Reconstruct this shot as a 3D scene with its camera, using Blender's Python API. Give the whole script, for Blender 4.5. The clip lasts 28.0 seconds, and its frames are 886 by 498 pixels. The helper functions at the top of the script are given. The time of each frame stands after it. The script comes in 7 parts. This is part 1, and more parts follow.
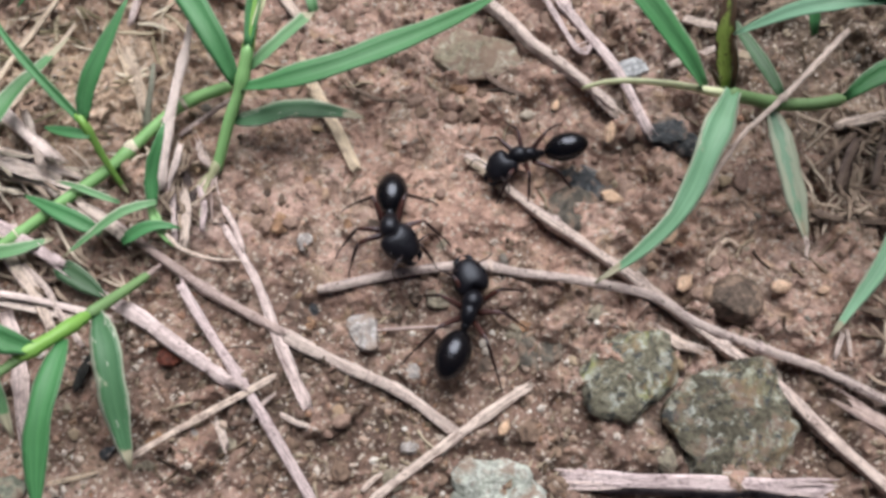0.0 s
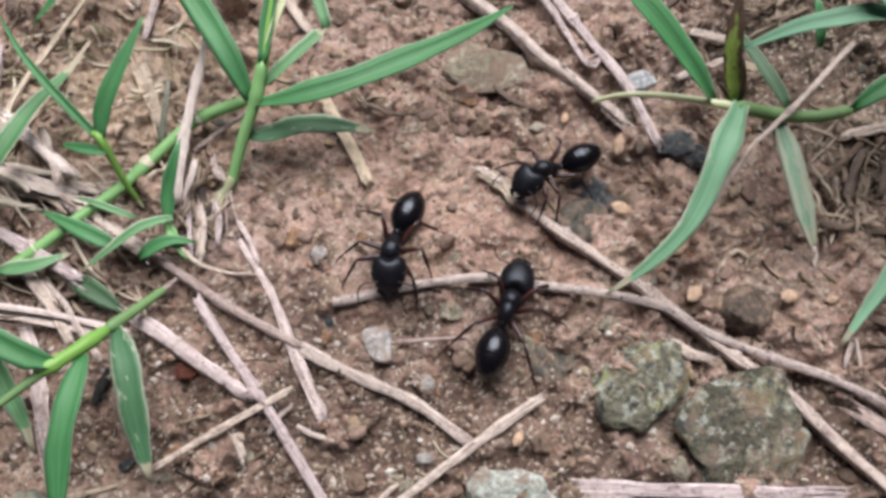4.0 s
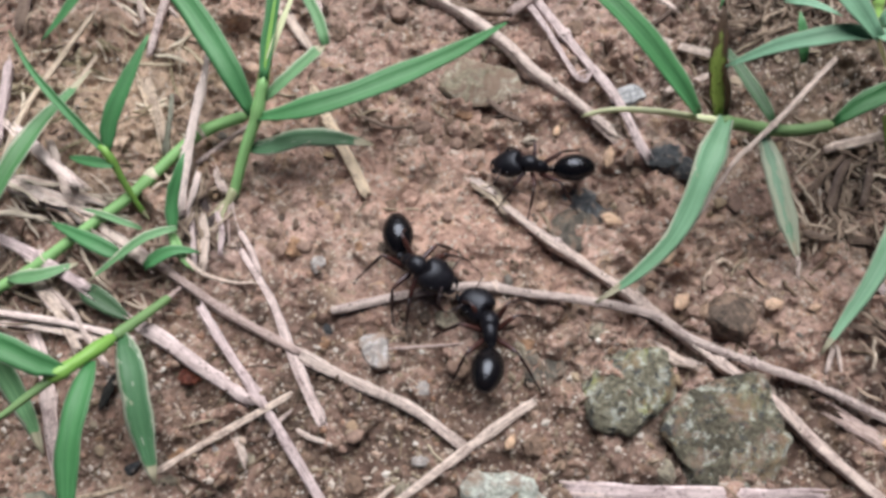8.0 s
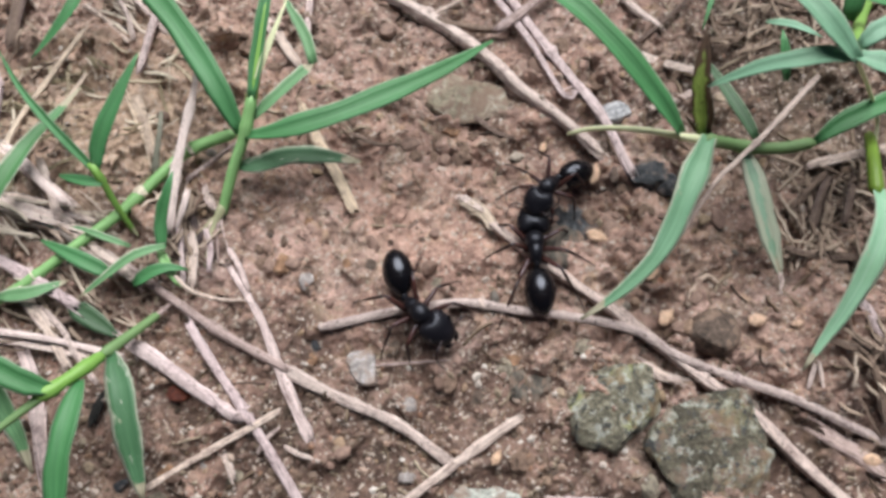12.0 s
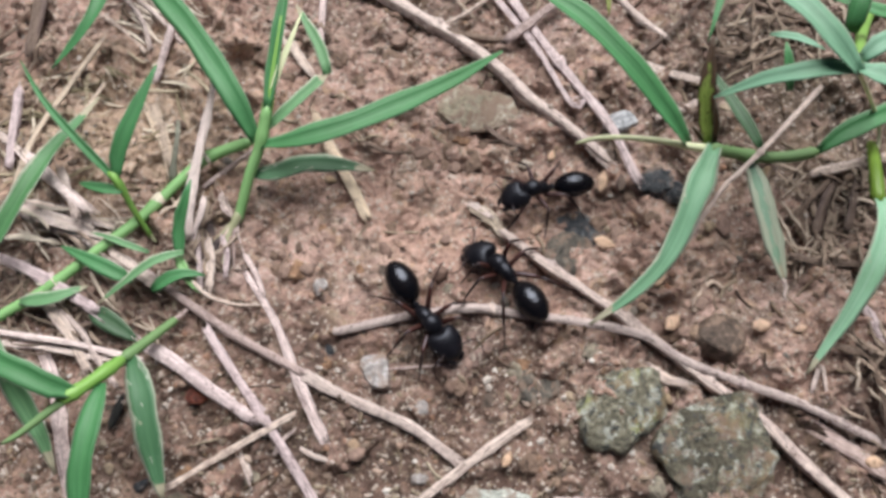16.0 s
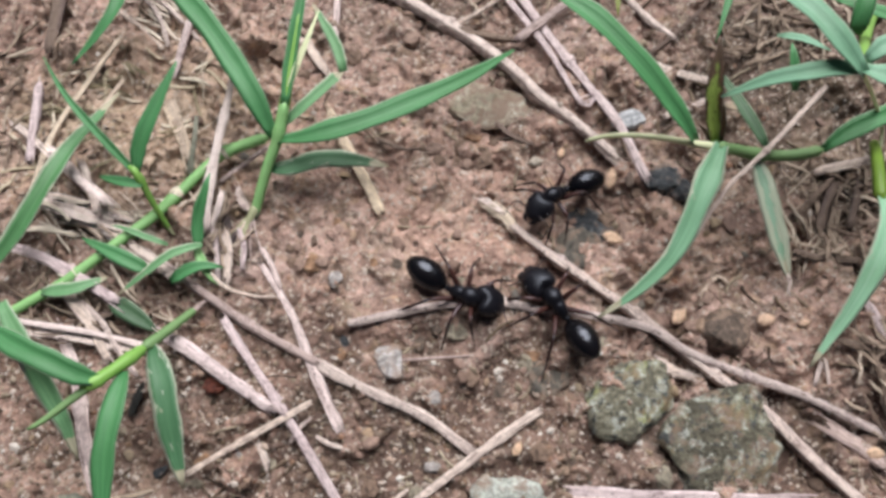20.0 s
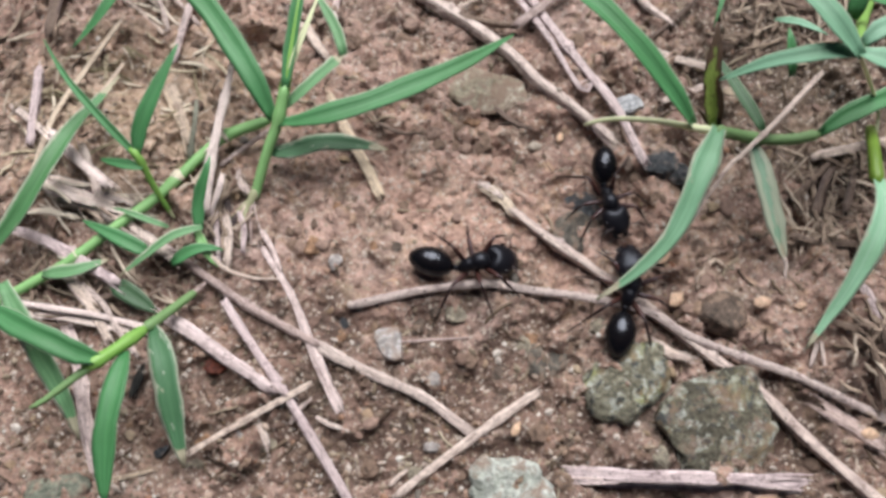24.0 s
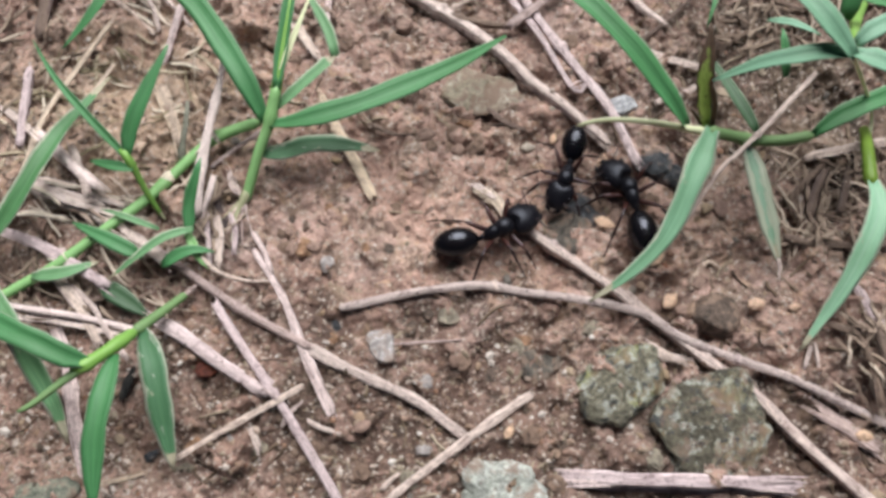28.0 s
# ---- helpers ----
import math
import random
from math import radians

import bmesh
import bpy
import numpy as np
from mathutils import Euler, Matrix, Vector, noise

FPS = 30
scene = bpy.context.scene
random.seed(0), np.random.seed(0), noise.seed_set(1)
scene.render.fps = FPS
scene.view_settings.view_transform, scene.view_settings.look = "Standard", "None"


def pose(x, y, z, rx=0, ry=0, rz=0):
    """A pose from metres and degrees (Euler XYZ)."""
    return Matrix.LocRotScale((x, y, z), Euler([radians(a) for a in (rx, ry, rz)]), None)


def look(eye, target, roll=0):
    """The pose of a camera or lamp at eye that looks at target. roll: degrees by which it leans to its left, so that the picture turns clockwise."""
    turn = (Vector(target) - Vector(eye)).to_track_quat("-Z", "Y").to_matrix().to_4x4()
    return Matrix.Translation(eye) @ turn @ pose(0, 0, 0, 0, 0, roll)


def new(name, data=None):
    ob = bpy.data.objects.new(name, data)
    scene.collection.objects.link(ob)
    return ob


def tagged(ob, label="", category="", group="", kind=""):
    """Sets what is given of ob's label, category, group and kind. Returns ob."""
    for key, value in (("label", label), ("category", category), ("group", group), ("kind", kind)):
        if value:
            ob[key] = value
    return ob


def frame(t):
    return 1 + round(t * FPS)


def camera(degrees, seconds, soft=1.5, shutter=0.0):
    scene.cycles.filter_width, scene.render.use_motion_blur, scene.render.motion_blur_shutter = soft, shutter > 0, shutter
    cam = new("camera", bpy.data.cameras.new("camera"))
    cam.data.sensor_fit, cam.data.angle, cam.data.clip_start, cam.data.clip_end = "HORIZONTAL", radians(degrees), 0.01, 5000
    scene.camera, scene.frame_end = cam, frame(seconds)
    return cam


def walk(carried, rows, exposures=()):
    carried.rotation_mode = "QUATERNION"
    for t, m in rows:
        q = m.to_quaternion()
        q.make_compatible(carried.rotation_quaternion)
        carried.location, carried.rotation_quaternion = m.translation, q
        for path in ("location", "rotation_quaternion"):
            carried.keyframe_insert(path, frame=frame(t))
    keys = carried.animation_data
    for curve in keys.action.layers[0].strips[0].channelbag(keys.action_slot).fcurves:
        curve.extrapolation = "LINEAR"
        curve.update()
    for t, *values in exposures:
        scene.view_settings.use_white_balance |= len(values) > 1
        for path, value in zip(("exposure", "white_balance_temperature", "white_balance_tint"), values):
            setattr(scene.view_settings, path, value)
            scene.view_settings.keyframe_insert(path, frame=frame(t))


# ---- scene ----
S = 0.001  # the place is planned in millimetres

# Camera: seconds, eye in mm, then yaw, pitch and roll in degrees
cam = camera(60.0, 28.0, soft=3.4)
CAMERA_ROWS = [
    (0, 0.00, -27.60, 76.58, -0.00, -70.18, -0.91),
    (0.5, 0.10, -28.45, 75.94, -0.12, -70.07, -0.85),
    (1, -0.58, -28.04, 76.23, -0.23, -70.08, -0.79),
    (1.5, -0.09, -27.70, 76.46, -0.06, -70.07, -1.00),
    (2, -0.31, -27.31, 76.88, -0.13, -70.04, -0.97),
    (2.5, 0.10, -27.78, 76.29, -0.25, -70.06, -0.91),
    (3, 0.29, -27.97, 77.44, -0.22, -70.05, -0.98),
    (3.5, -1.99, -27.63, 77.33, -0.17, -69.87, -1.07),
    (4, -1.28, -27.06, 77.83, 0.08, -69.89, -1.37),
    (4.5, -0.90, -26.99, 78.46, 0.27, -69.77, -1.64),
    (6.5, -0.51, -27.39, 80.01, 0.58, -69.63, -1.96),
    (7, -1.08, -27.29, 80.35, 0.64, -69.74, -1.96),
    (7.5, -0.72, -27.47, 79.80, 0.50, -69.67, -1.81),
    (8, -0.58, -27.26, 80.69, 0.34, -69.72, -1.63),
    (8.5, 0.22, -27.69, 80.48, 0.13, -69.75, -1.39),
    (9, -0.80, -28.09, 79.75, -0.16, -69.71, -1.14),
    (9.5, -0.92, -27.90, 79.85, -0.20, -69.76, -1.07),
    (10, -0.05, -27.35, 80.45, -0.46, -69.79, -0.81),
    (10.5, 0.79, -27.18, 81.44, -0.39, -69.70, -0.94),
    (11, 0.40, -27.34, 81.10, -0.51, -69.68, -0.87),
    (11.5, 0.43, -26.33, 81.33, -0.55, -69.69, -0.86),
    (12, 0.49, -26.00, 82.00, -0.48, -69.59, -0.96),
    (12.5, 0.79, -26.24, 81.49, -0.54, -69.57, -0.89),
    (14.5, -0.28, -25.92, 82.51, -0.22, -69.57, -1.19),
    (15, -0.70, -25.95, 82.85, -0.10, -69.54, -1.27),
    (15.5, -0.38, -26.71, 83.35, -0.03, -69.51, -1.30),
    (16, -0.57, -26.23, 84.03, -0.10, -69.42, -1.26),
    (16.5, -0.35, -25.94, 85.04, 0.10, -69.40, -1.43),
    (17, -0.15, -26.52, 85.90, 0.07, -69.33, -1.38),
    (17.5, -0.02, -27.08, 85.86, 0.21, -69.33, -1.46),
    (18, -1.42, -26.50, 85.52, 0.24, -69.43, -1.44),
    (18.5, -1.53, -26.69, 85.28, 0.02, -69.41, -1.17),
    (19, -0.92, -26.94, 84.95, 0.11, -69.62, -1.21),
    (19.5, -0.43, -27.99, 85.42, -0.19, -69.52, -0.86),
    (20, -2.18, -27.37, 85.77, -0.38, -69.54, -0.65),
    (20.5, -2.52, -27.33, 85.62, -0.29, -69.67, -0.66),
    (21, -1.92, -27.59, 85.49, -0.54, -69.63, -0.41),
    (21.5, -1.62, -28.17, 86.11, -1.04, -69.65, 0.08),
    (23.5, -2.27, -28.35, 85.49, -1.19, -69.76, 0.20),
    (24, -2.57, -29.00, 85.75, -1.18, -69.83, 0.20),
    (24.5, -3.18, -28.67, 85.39, -1.26, -69.76, 0.29),
    (25, -3.38, -28.27, 85.78, -1.11, -69.74, 0.16),
    (25.5, -2.88, -29.08, 86.14, -1.11, -69.74, 0.18),
    (26, -3.64, -29.22, 85.75, -1.53, -69.78, 0.58),
    (26.5, -3.23, -28.73, 85.42, -1.60, -69.82, 0.62),
    (27, -2.76, -28.54, 84.77, -1.62, -69.73, 0.61),
    (27.5, -2.26, -28.53, 84.97, -1.83, -69.74, 0.76),
    (28, -2.07, -28.83, 85.27, -1.87, -69.70, 0.78),
]
walk(cam, [(t, pose(x * S, y * S, z * S, 90 + pitch, 0, yaw) @ pose(0, 0, 0, 0, 0, roll)) for t, x, y, z, yaw, pitch, roll in CAMERA_ROWS],
     exposures=[(0.0, 0.41), (28.0, 0.41)])

# Light: a bright overcast sky whose brightest part, a very soft sun, stands high
world = bpy.data.worlds.new("overcast_sky")
scene.world = world
world.use_nodes = True
wn = world.node_tree
sky = wn.nodes.new("ShaderNodeTexSky")
sky.sky_type, sky.sun_disc = "NISHITA", False
sky.sun_elevation, sky.sun_rotation = radians(59), radians(9)
sky.dust_density, sky.air_density, sky.ozone_density = 4.0, 0.8, 1.0
wn.nodes["Background"].inputs["Strength"].default_value = 0.015
wn.links.new(sky.outputs["Color"], wn.nodes["Background"].inputs["Color"])
sun = new("sun", bpy.data.lights.new("sun", "SUN"))
sun.data.energy, sun.data.angle, sun.data.color = 5.1, radians(50), (0.985, 0.995, 0.967)
sun.matrix_world = look((0.08, 0.50, 0.86), (0, 0, 0))


# ---- materials ----
DEPTH = 0.62  # reflectance of the whole palette


class Mat:
    """A node material under construction: colour ramps over noise at real-world size."""

    def __init__(self, name, rough=0.8, spec=0.4):
        self.m = bpy.data.materials.new(name)
        self.m.use_nodes = True
        self.t = self.m.node_tree
        self.b = self.t.nodes["Principled BSDF"]
        self.b.inputs["Roughness"].default_value = rough
        self.b.inputs["Specular IOR Level"].default_value = spec
        self.height = None

    def node(self, kind, **values):
        n = self.t.nodes.new(kind)
        for key, v in values.items():
            n.inputs[key].default_value = v
        return n

    def link(self, a, b):
        self.t.links.new(a, b)

    def coords(self, uv=False, scale=(1, 1, 1)):
        c = self.t.nodes.new("ShaderNodeTexCoord")
        m = self.node("ShaderNodeMapping", Scale=scale)
        self.link(c.outputs["UV" if uv else "Object"], m.inputs["Vector"])
        return m.outputs["Vector"]

    def noise(self, mm, detail=4.0, rough=0.6, vec=None, warp=0.0):
        n = self.node("ShaderNodeTexNoise", Scale=1.0 / (mm * S), Detail=detail, Roughness=rough, Distortion=warp)
        self.link(vec or self.coords(), n.inputs["Vector"])
        return n.outputs["Fac"]

    def voronoi(self, mm, vec=None, feature="F1"):
        n = self.node("ShaderNodeTexVoronoi", Scale=1.0 / (mm * S))
        n.feature = feature
        self.link(vec or self.coords(), n.inputs["Vector"])
        return n

    def ramp(self, fac, *stops):
        r = self.t.nodes.new("ShaderNodeValToRGB")
        e = r.color_ramp.elements
        while len(e) < len(stops):
            e.new(0.5)
        for el, (p, c) in zip(e, stops):
            el.position, el.color = p, (*c, 1)
        self.link(fac, r.inputs["Fac"])
        return r.outputs["Color"]

    def mix(self, fac, a, b, kind="MIX"):
        n = self.t.nodes.new("ShaderNodeMix")
        n.data_type, n.blend_type = "RGBA", kind
        for sock, v in ((0, fac), (6, a), (7, b)):
            if isinstance(v, (int, float)):
                n.inputs[sock].default_value = v
            elif isinstance(v, tuple):
                n.inputs[sock].default_value = (*v, 1)
            else:
                self.link(v, n.inputs[sock])
        return n.outputs[2]

    def random(self, island=False):
        if island:
            return self.t.nodes.new("ShaderNodeNewGeometry").outputs["Random Per Island"]
        return self.t.nodes.new("ShaderNodeObjectInfo").outputs["Random"]

    def colour(self, c):
        """Damp things in open shade: all the tints above are taken down to their true depth together."""
        self.base = self.mix(1.0, c, (DEPTH, DEPTH, DEPTH), "MULTIPLY")
        self.link(self.base, self.b.inputs["Base Color"])
        return self

    def bump(self, height, mm, strength=1.0):
        n = self.node("ShaderNodeBump", Strength=strength, Distance=mm * S)
        self.link(height, n.inputs["Height"])
        if self.height:
            self.link(self.height, n.inputs["Normal"])
        self.height = n.outputs["Normal"]
        self.link(self.height, self.b.inputs["Normal"])
        return self

    def rough(self, fac, lo, hi):
        n = self.node("ShaderNodeMapRange", **{"To Min": lo, "To Max": hi})
        self.link(fac, n.inputs["Value"])
        self.link(n.outputs["Result"], self.b.inputs["Roughness"])
        return self


def soil_colour(k):
    """Reddish loam: pink-brown clay with ochre, grey and damp patches, sand grains of many tints."""
    clod = k.t.nodes.new("ShaderNodeAttribute")
    clod.attribute_name = "clod"
    sandy = k.t.nodes.new("ShaderNodeAttribute")
    sandy.attribute_name = "sand"
    base = k.ramp(k.noise(11, 5, 0.68, warp=0.4), (0.30, (0.29, 0.178, 0.150)), (0.5, (0.455, 0.300, 0.253)), (0.70, (0.64, 0.465, 0.43)))
    # clod tone also carries painted shade: low values darken the soil's hollows
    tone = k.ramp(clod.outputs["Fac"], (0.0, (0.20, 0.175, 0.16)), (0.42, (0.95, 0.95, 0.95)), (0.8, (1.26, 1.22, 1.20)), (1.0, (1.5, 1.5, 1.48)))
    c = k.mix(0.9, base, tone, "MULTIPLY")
    ochre = k.ramp(k.noise(3.2, 5, 0.7, warp=0.9), (0.54, (0, 0, 0)), (0.66, (0.7, 0.7, 0.7)))
    c = k.mix(ochre, c, k.mix(0.8, (0.54, 0.38, 0.245), tone, "MULTIPLY"))
    grey = k.ramp(k.noise(5.5, 5, 0.7, warp=0.7), (0.53, (0, 0, 0)), (0.66, (0.75, 0.75, 0.75)))
    c = k.mix(grey, c, k.mix(0.8, (0.385, 0.315, 0.255), tone, "MULTIPLY"))
    loam = k.t.nodes.new("ShaderNodeAttribute")
    loam.attribute_name = "loam"
    drab = k.node("ShaderNodeMath")
    drab.operation = "MULTIPLY_ADD"
    k.link(k.noise(3.8, 5, 0.72, warp=0.8), drab.inputs[0])
    drab.inputs[1].default_value = 1.1
    k.link(loam.outputs["Fac"], drab.inputs[2])
    c = k.mix(k.ramp(drab.outputs[0], (0.72, (0, 0, 0)), (1.05, (0.55, 0.55, 0.55))), c, k.mix(0.8, (0.49, 0.385, 0.28), tone, "MULTIPLY"))
    c = k.mix(sandy.outputs["Fac"], c, k.mix(0.7, k.ramp(k.noise(2.2, 5, 0.75), (0.34, (0.20, 0.112, 0.088)), (0.5, (0.435, 0.272, 0.222)), (0.66, (0.68, 0.50, 0.435))), tone, "MULTIPLY"))
    damp = k.ramp(k.noise(6, 5, 0.72, warp=0.7), (0.52, (0, 0, 0)), (0.64, (0.72, 0.72, 0.72)))
    c = k.mix(damp, c, k.mix(0.8, (0.165, 0.106, 0.080), tone, "MULTIPLY"))
    dim = k.ramp(k.noise(2.4, 6, 0.78, warp=1.2), (0.58, (0, 0, 0)), (0.67, (0.8, 0.8, 0.8)))
    c = k.mix(dim, c, (0.080, 0.056, 0.042))
    light = k.ramp(k.noise(3.6, 6, 0.78, warp=0.8), (0.55, (0, 0, 0)), (0.66, (0.6, 0.6, 0.6)))
    c = k.mix(light, c, k.mix(0.8, (0.66, 0.49, 0.435), tone, "MULTIPLY"))
    fine = k.ramp(k.noise(0.8, 6, 0.8), (0.32, (0.56, 0.52, 0.50)), (0.48, (0.99, 0.99, 0.99)), (0.68, (1.30, 1.28, 1.27)))
    c = k.mix(0.85, c, fine, "MULTIPLY")
    red = k.ramp(k.noise(2.6, 4, 0.7, warp=1.0), (0.66, (0, 0, 0)), (0.74, (0.65, 0.65, 0.65)))
    c = k.mix(red, c, (0.36, 0.14, 0.09))
    for size, low, high in ((0.42, 0.78, 1.24), (1.1, 0.80, 1.2)):
        g = k.voronoi(size).outputs["Color"]
        c = k.mix(0.85, c, k.ramp(g, (0.0, (low, low * 0.97, low * 0.95)), (0.5, (1, 1, 1)), (1.0, (high, high, high * 0.99))), "MULTIPLY")
    speck = k.ramp(k.voronoi(0.36).outputs["Color"], (0.18, (0.85, 0.85, 0.85)), (0.24, (0, 0, 0)))
    c = k.mix(speck, c, (0.70, 0.60, 0.53))
    dark = k.ramp(k.voronoi(0.6).outputs["Color"], (0.06, (0.75, 0.75, 0.75)), (0.10, (0, 0, 0)))
    return k.mix(1.0, k.mix(dark, c, (0.085, 0.062, 0.052)), (1.0, 0.975, 0.975), "MULTIPLY")


def make_soil():
    k = Mat("red_soil", 0.6, 0.36)
    k.colour(soil_colour(k))
    k.bump(k.noise(1.7, 6, 0.7, warp=0.5), 0.85, 1.0)
    k.bump(k.noise(0.5, 4, 0.7), 0.12, 0.8)
    k.bump(k.voronoi(0.55).outputs["Distance"], -0.16, 0.7)
    k.rough(k.noise(1.6, 5, 0.7), 0.15, 0.95)
    return k.m


def make_crumb():
    k = Mat("soil_crumb", 0.65, 0.45)
    tone = k.ramp(k.random(True), (0.0, (0.17, 0.11, 0.083)), (0.22, (0.32, 0.20, 0.165)), (0.55, (0.43, 0.285, 0.245)), (0.72, (0.44, 0.31, 0.20)),
                  (0.88, (0.52, 0.43, 0.35)), (0.94, (0.20, 0.18, 0.17)), (0.97, (0.38, 0.17, 0.10)), (1.0, (0.70, 0.63, 0.56)))
    c = k.mix(0.8, tone, k.ramp(k.noise(0.6, 4, 0.75), (0.3, (0.5, 0.48, 0.47)), (0.7, (1.35, 1.32, 1.27))), "MULTIPLY")
    k.colour(c).bump(k.noise(0.35, 4, 0.75), 0.25, 1.0)
    return k.m


def make_grit():
    """Sand grains, each of its own mineral: tan, rust, olive, dark and milky."""
    k = Mat("sand_grit", 0.5, 0.5)
    tone = k.ramp(k.random(True), (0.0, (0.09, 0.065, 0.05)), (0.16, (0.22, 0.15, 0.115)), (0.36, (0.42, 0.30, 0.235)), (0.55, (0.35, 0.29, 0.215)),
                  (0.68, (0.40, 0.215, 0.145)), (0.80, (0.62, 0.48, 0.41)), (0.92, (0.72, 0.62, 0.57)), (1.0, (0.90, 0.84, 0.80)))
    k.colour(k.mix(0.6, tone, k.ramp(k.noise(0.3, 3, 0.7), (0.3, (0.6, 0.58, 0.56)), (0.7, (1.25, 1.25, 1.25))), "MULTIPLY"))
    return k.m


def make_stone(name, dark, mid, light, scale=3.0, rough=0.7, moss=None, relief=0.5, dust=0.0, grain=0.8):
    k = Mat(name, rough, 0.4)
    c = k.ramp(k.noise(scale, 6, 0.72, warp=0.4), (0.36, dark), (0.5, mid), (0.64, light))
    c = k.mix(grain, c, k.ramp(k.noise(0.6, 4, 0.75), (0.32, (0.28, 0.28, 0.3)), (0.68, (1.65, 1.65, 1.6))), "MULTIPLY")
    if moss:
        for mm, lo, hi, tint in ((3.4, 0.51, 0.57, (0.60, 0.60, 0.49)), (2.4, 0.53, 0.58, (0.075, 0.088, 0.11)), (4.2, 0.56, 0.66, moss),
                                 (1.7, 0.54, 0.59, (0.72, 0.73, 0.68)), (1.3, 0.56, 0.61, (0.055, 0.058, 0.060)), (2.9, 0.56, 0.64, (0.42, 0.30, 0.18))):
            c = k.mix(k.ramp(k.noise(mm, 5, 0.7), (lo, (0, 0, 0)), (hi, (0.85, 0.85, 0.85))), c, k.mix(0.6, tint, k.ramp(k.noise(0.5, 4, 0.75), (0.3, (0.5, 0.5, 0.5)), (0.7, (1.35, 1.35, 1.3))), "MULTIPLY"))
    if dust:
        c = k.mix(k.ramp(k.noise(2.0, 5, 0.75, warp=0.5), (0.52 - 0.12 * dust, (0, 0, 0)), (0.66 - 0.12 * dust, (0.9, 0.9, 0.9))), c, (0.37, 0.245, 0.19))
    k.colour(c).bump(k.noise(1.2, 6, 0.75), relief, 1.0)
    return k.m


def make_straw(name, dark, light, fibre=1.0, spots=0.35):
    """Dry stem: pale fibres along its length, purplish weathered streaks and dark specks."""
    k = Mat(name, 0.6, 0.35)
    f = k.noise(1.0, 6, 0.75, vec=k.coords(True, (5.0 * S, 0.22 * S, 1)))
    c = k.ramp(f, (0.35, dark), (0.44, tuple((d + 2 * e) / 3 for d, e in zip(dark, light))), (0.56, light))
    tone = k.ramp(k.random(), (0.0, (0.88, 0.85, 0.87)), (0.5, (1.0, 0.99, 0.99)), (1.0, (1.12, 1.09, 1.03)))
    c = k.mix(1.0, c, tone, "MULTIPLY")
    thin = k.noise(1.0, 4, 0.7, vec=k.coords(True, (15.0 * S, 0.45 * S, 1)))
    c = k.mix(0.9, c, k.ramp(thin, (0.34, (0.60, 0.55, 0.52)), (0.48, (1, 1, 1)), (0.66, (1.2, 1.19, 1.18))), "MULTIPLY")
    streak = k.ramp(k.noise(1.0, 4, 0.6, vec=k.coords(True, (1.3 * S, 0.10 * S, 1))), (0.50, (0, 0, 0)), (0.64, (0.72 if light[0] < 0.97 else 0.4 if light[0] < 1.25 else 0.2,) * 3))
    c = k.mix(streak, c, tuple(0.44 * e + 0.05 * (1 if n != 1 else 0.6) for n, e in enumerate(light)))
    c = k.mix(k.ramp(k.noise(1.0, 5, 0.72, vec=k.coords(True, (2.2 * S, 0.22 * S, 1))), (0.56, (0, 0, 0)), (0.66, (0.7 if light[0] < 1.05 else 0.35,) * 3)), c, tuple(0.16 + 0.3 * d for d in dark))
    mottle = k.ramp(k.noise(1.5, 6, 0.78, warp=0.6), (0.36, (0.50, 0.45, 0.46)), (0.48, (0.95, 0.93, 0.94)), (0.64, (1.1, 1.1, 1.1)))
    c = k.mix(0.35 if light[0] > 1.25 else 0.85, c, mottle, "MULTIPLY")
    s = k.voronoi(0.9)
    mask = k.ramp(s.outputs["Distance"], (0.10, (spots, spots, spots)), (0.22, (0, 0, 0)))
    c = k.mix(mask, c, (0.10, 0.07, 0.055))
    k.colour(k.mix(1.0, c, (1.08, 1.035, 1.06), "MULTIPLY")).bump(f, 0.3, fibre)
    k.bump(thin, 0.12, 0.8)
    k.bump(k.noise(0.8, 4), 0.12, 0.7)
    return k.m


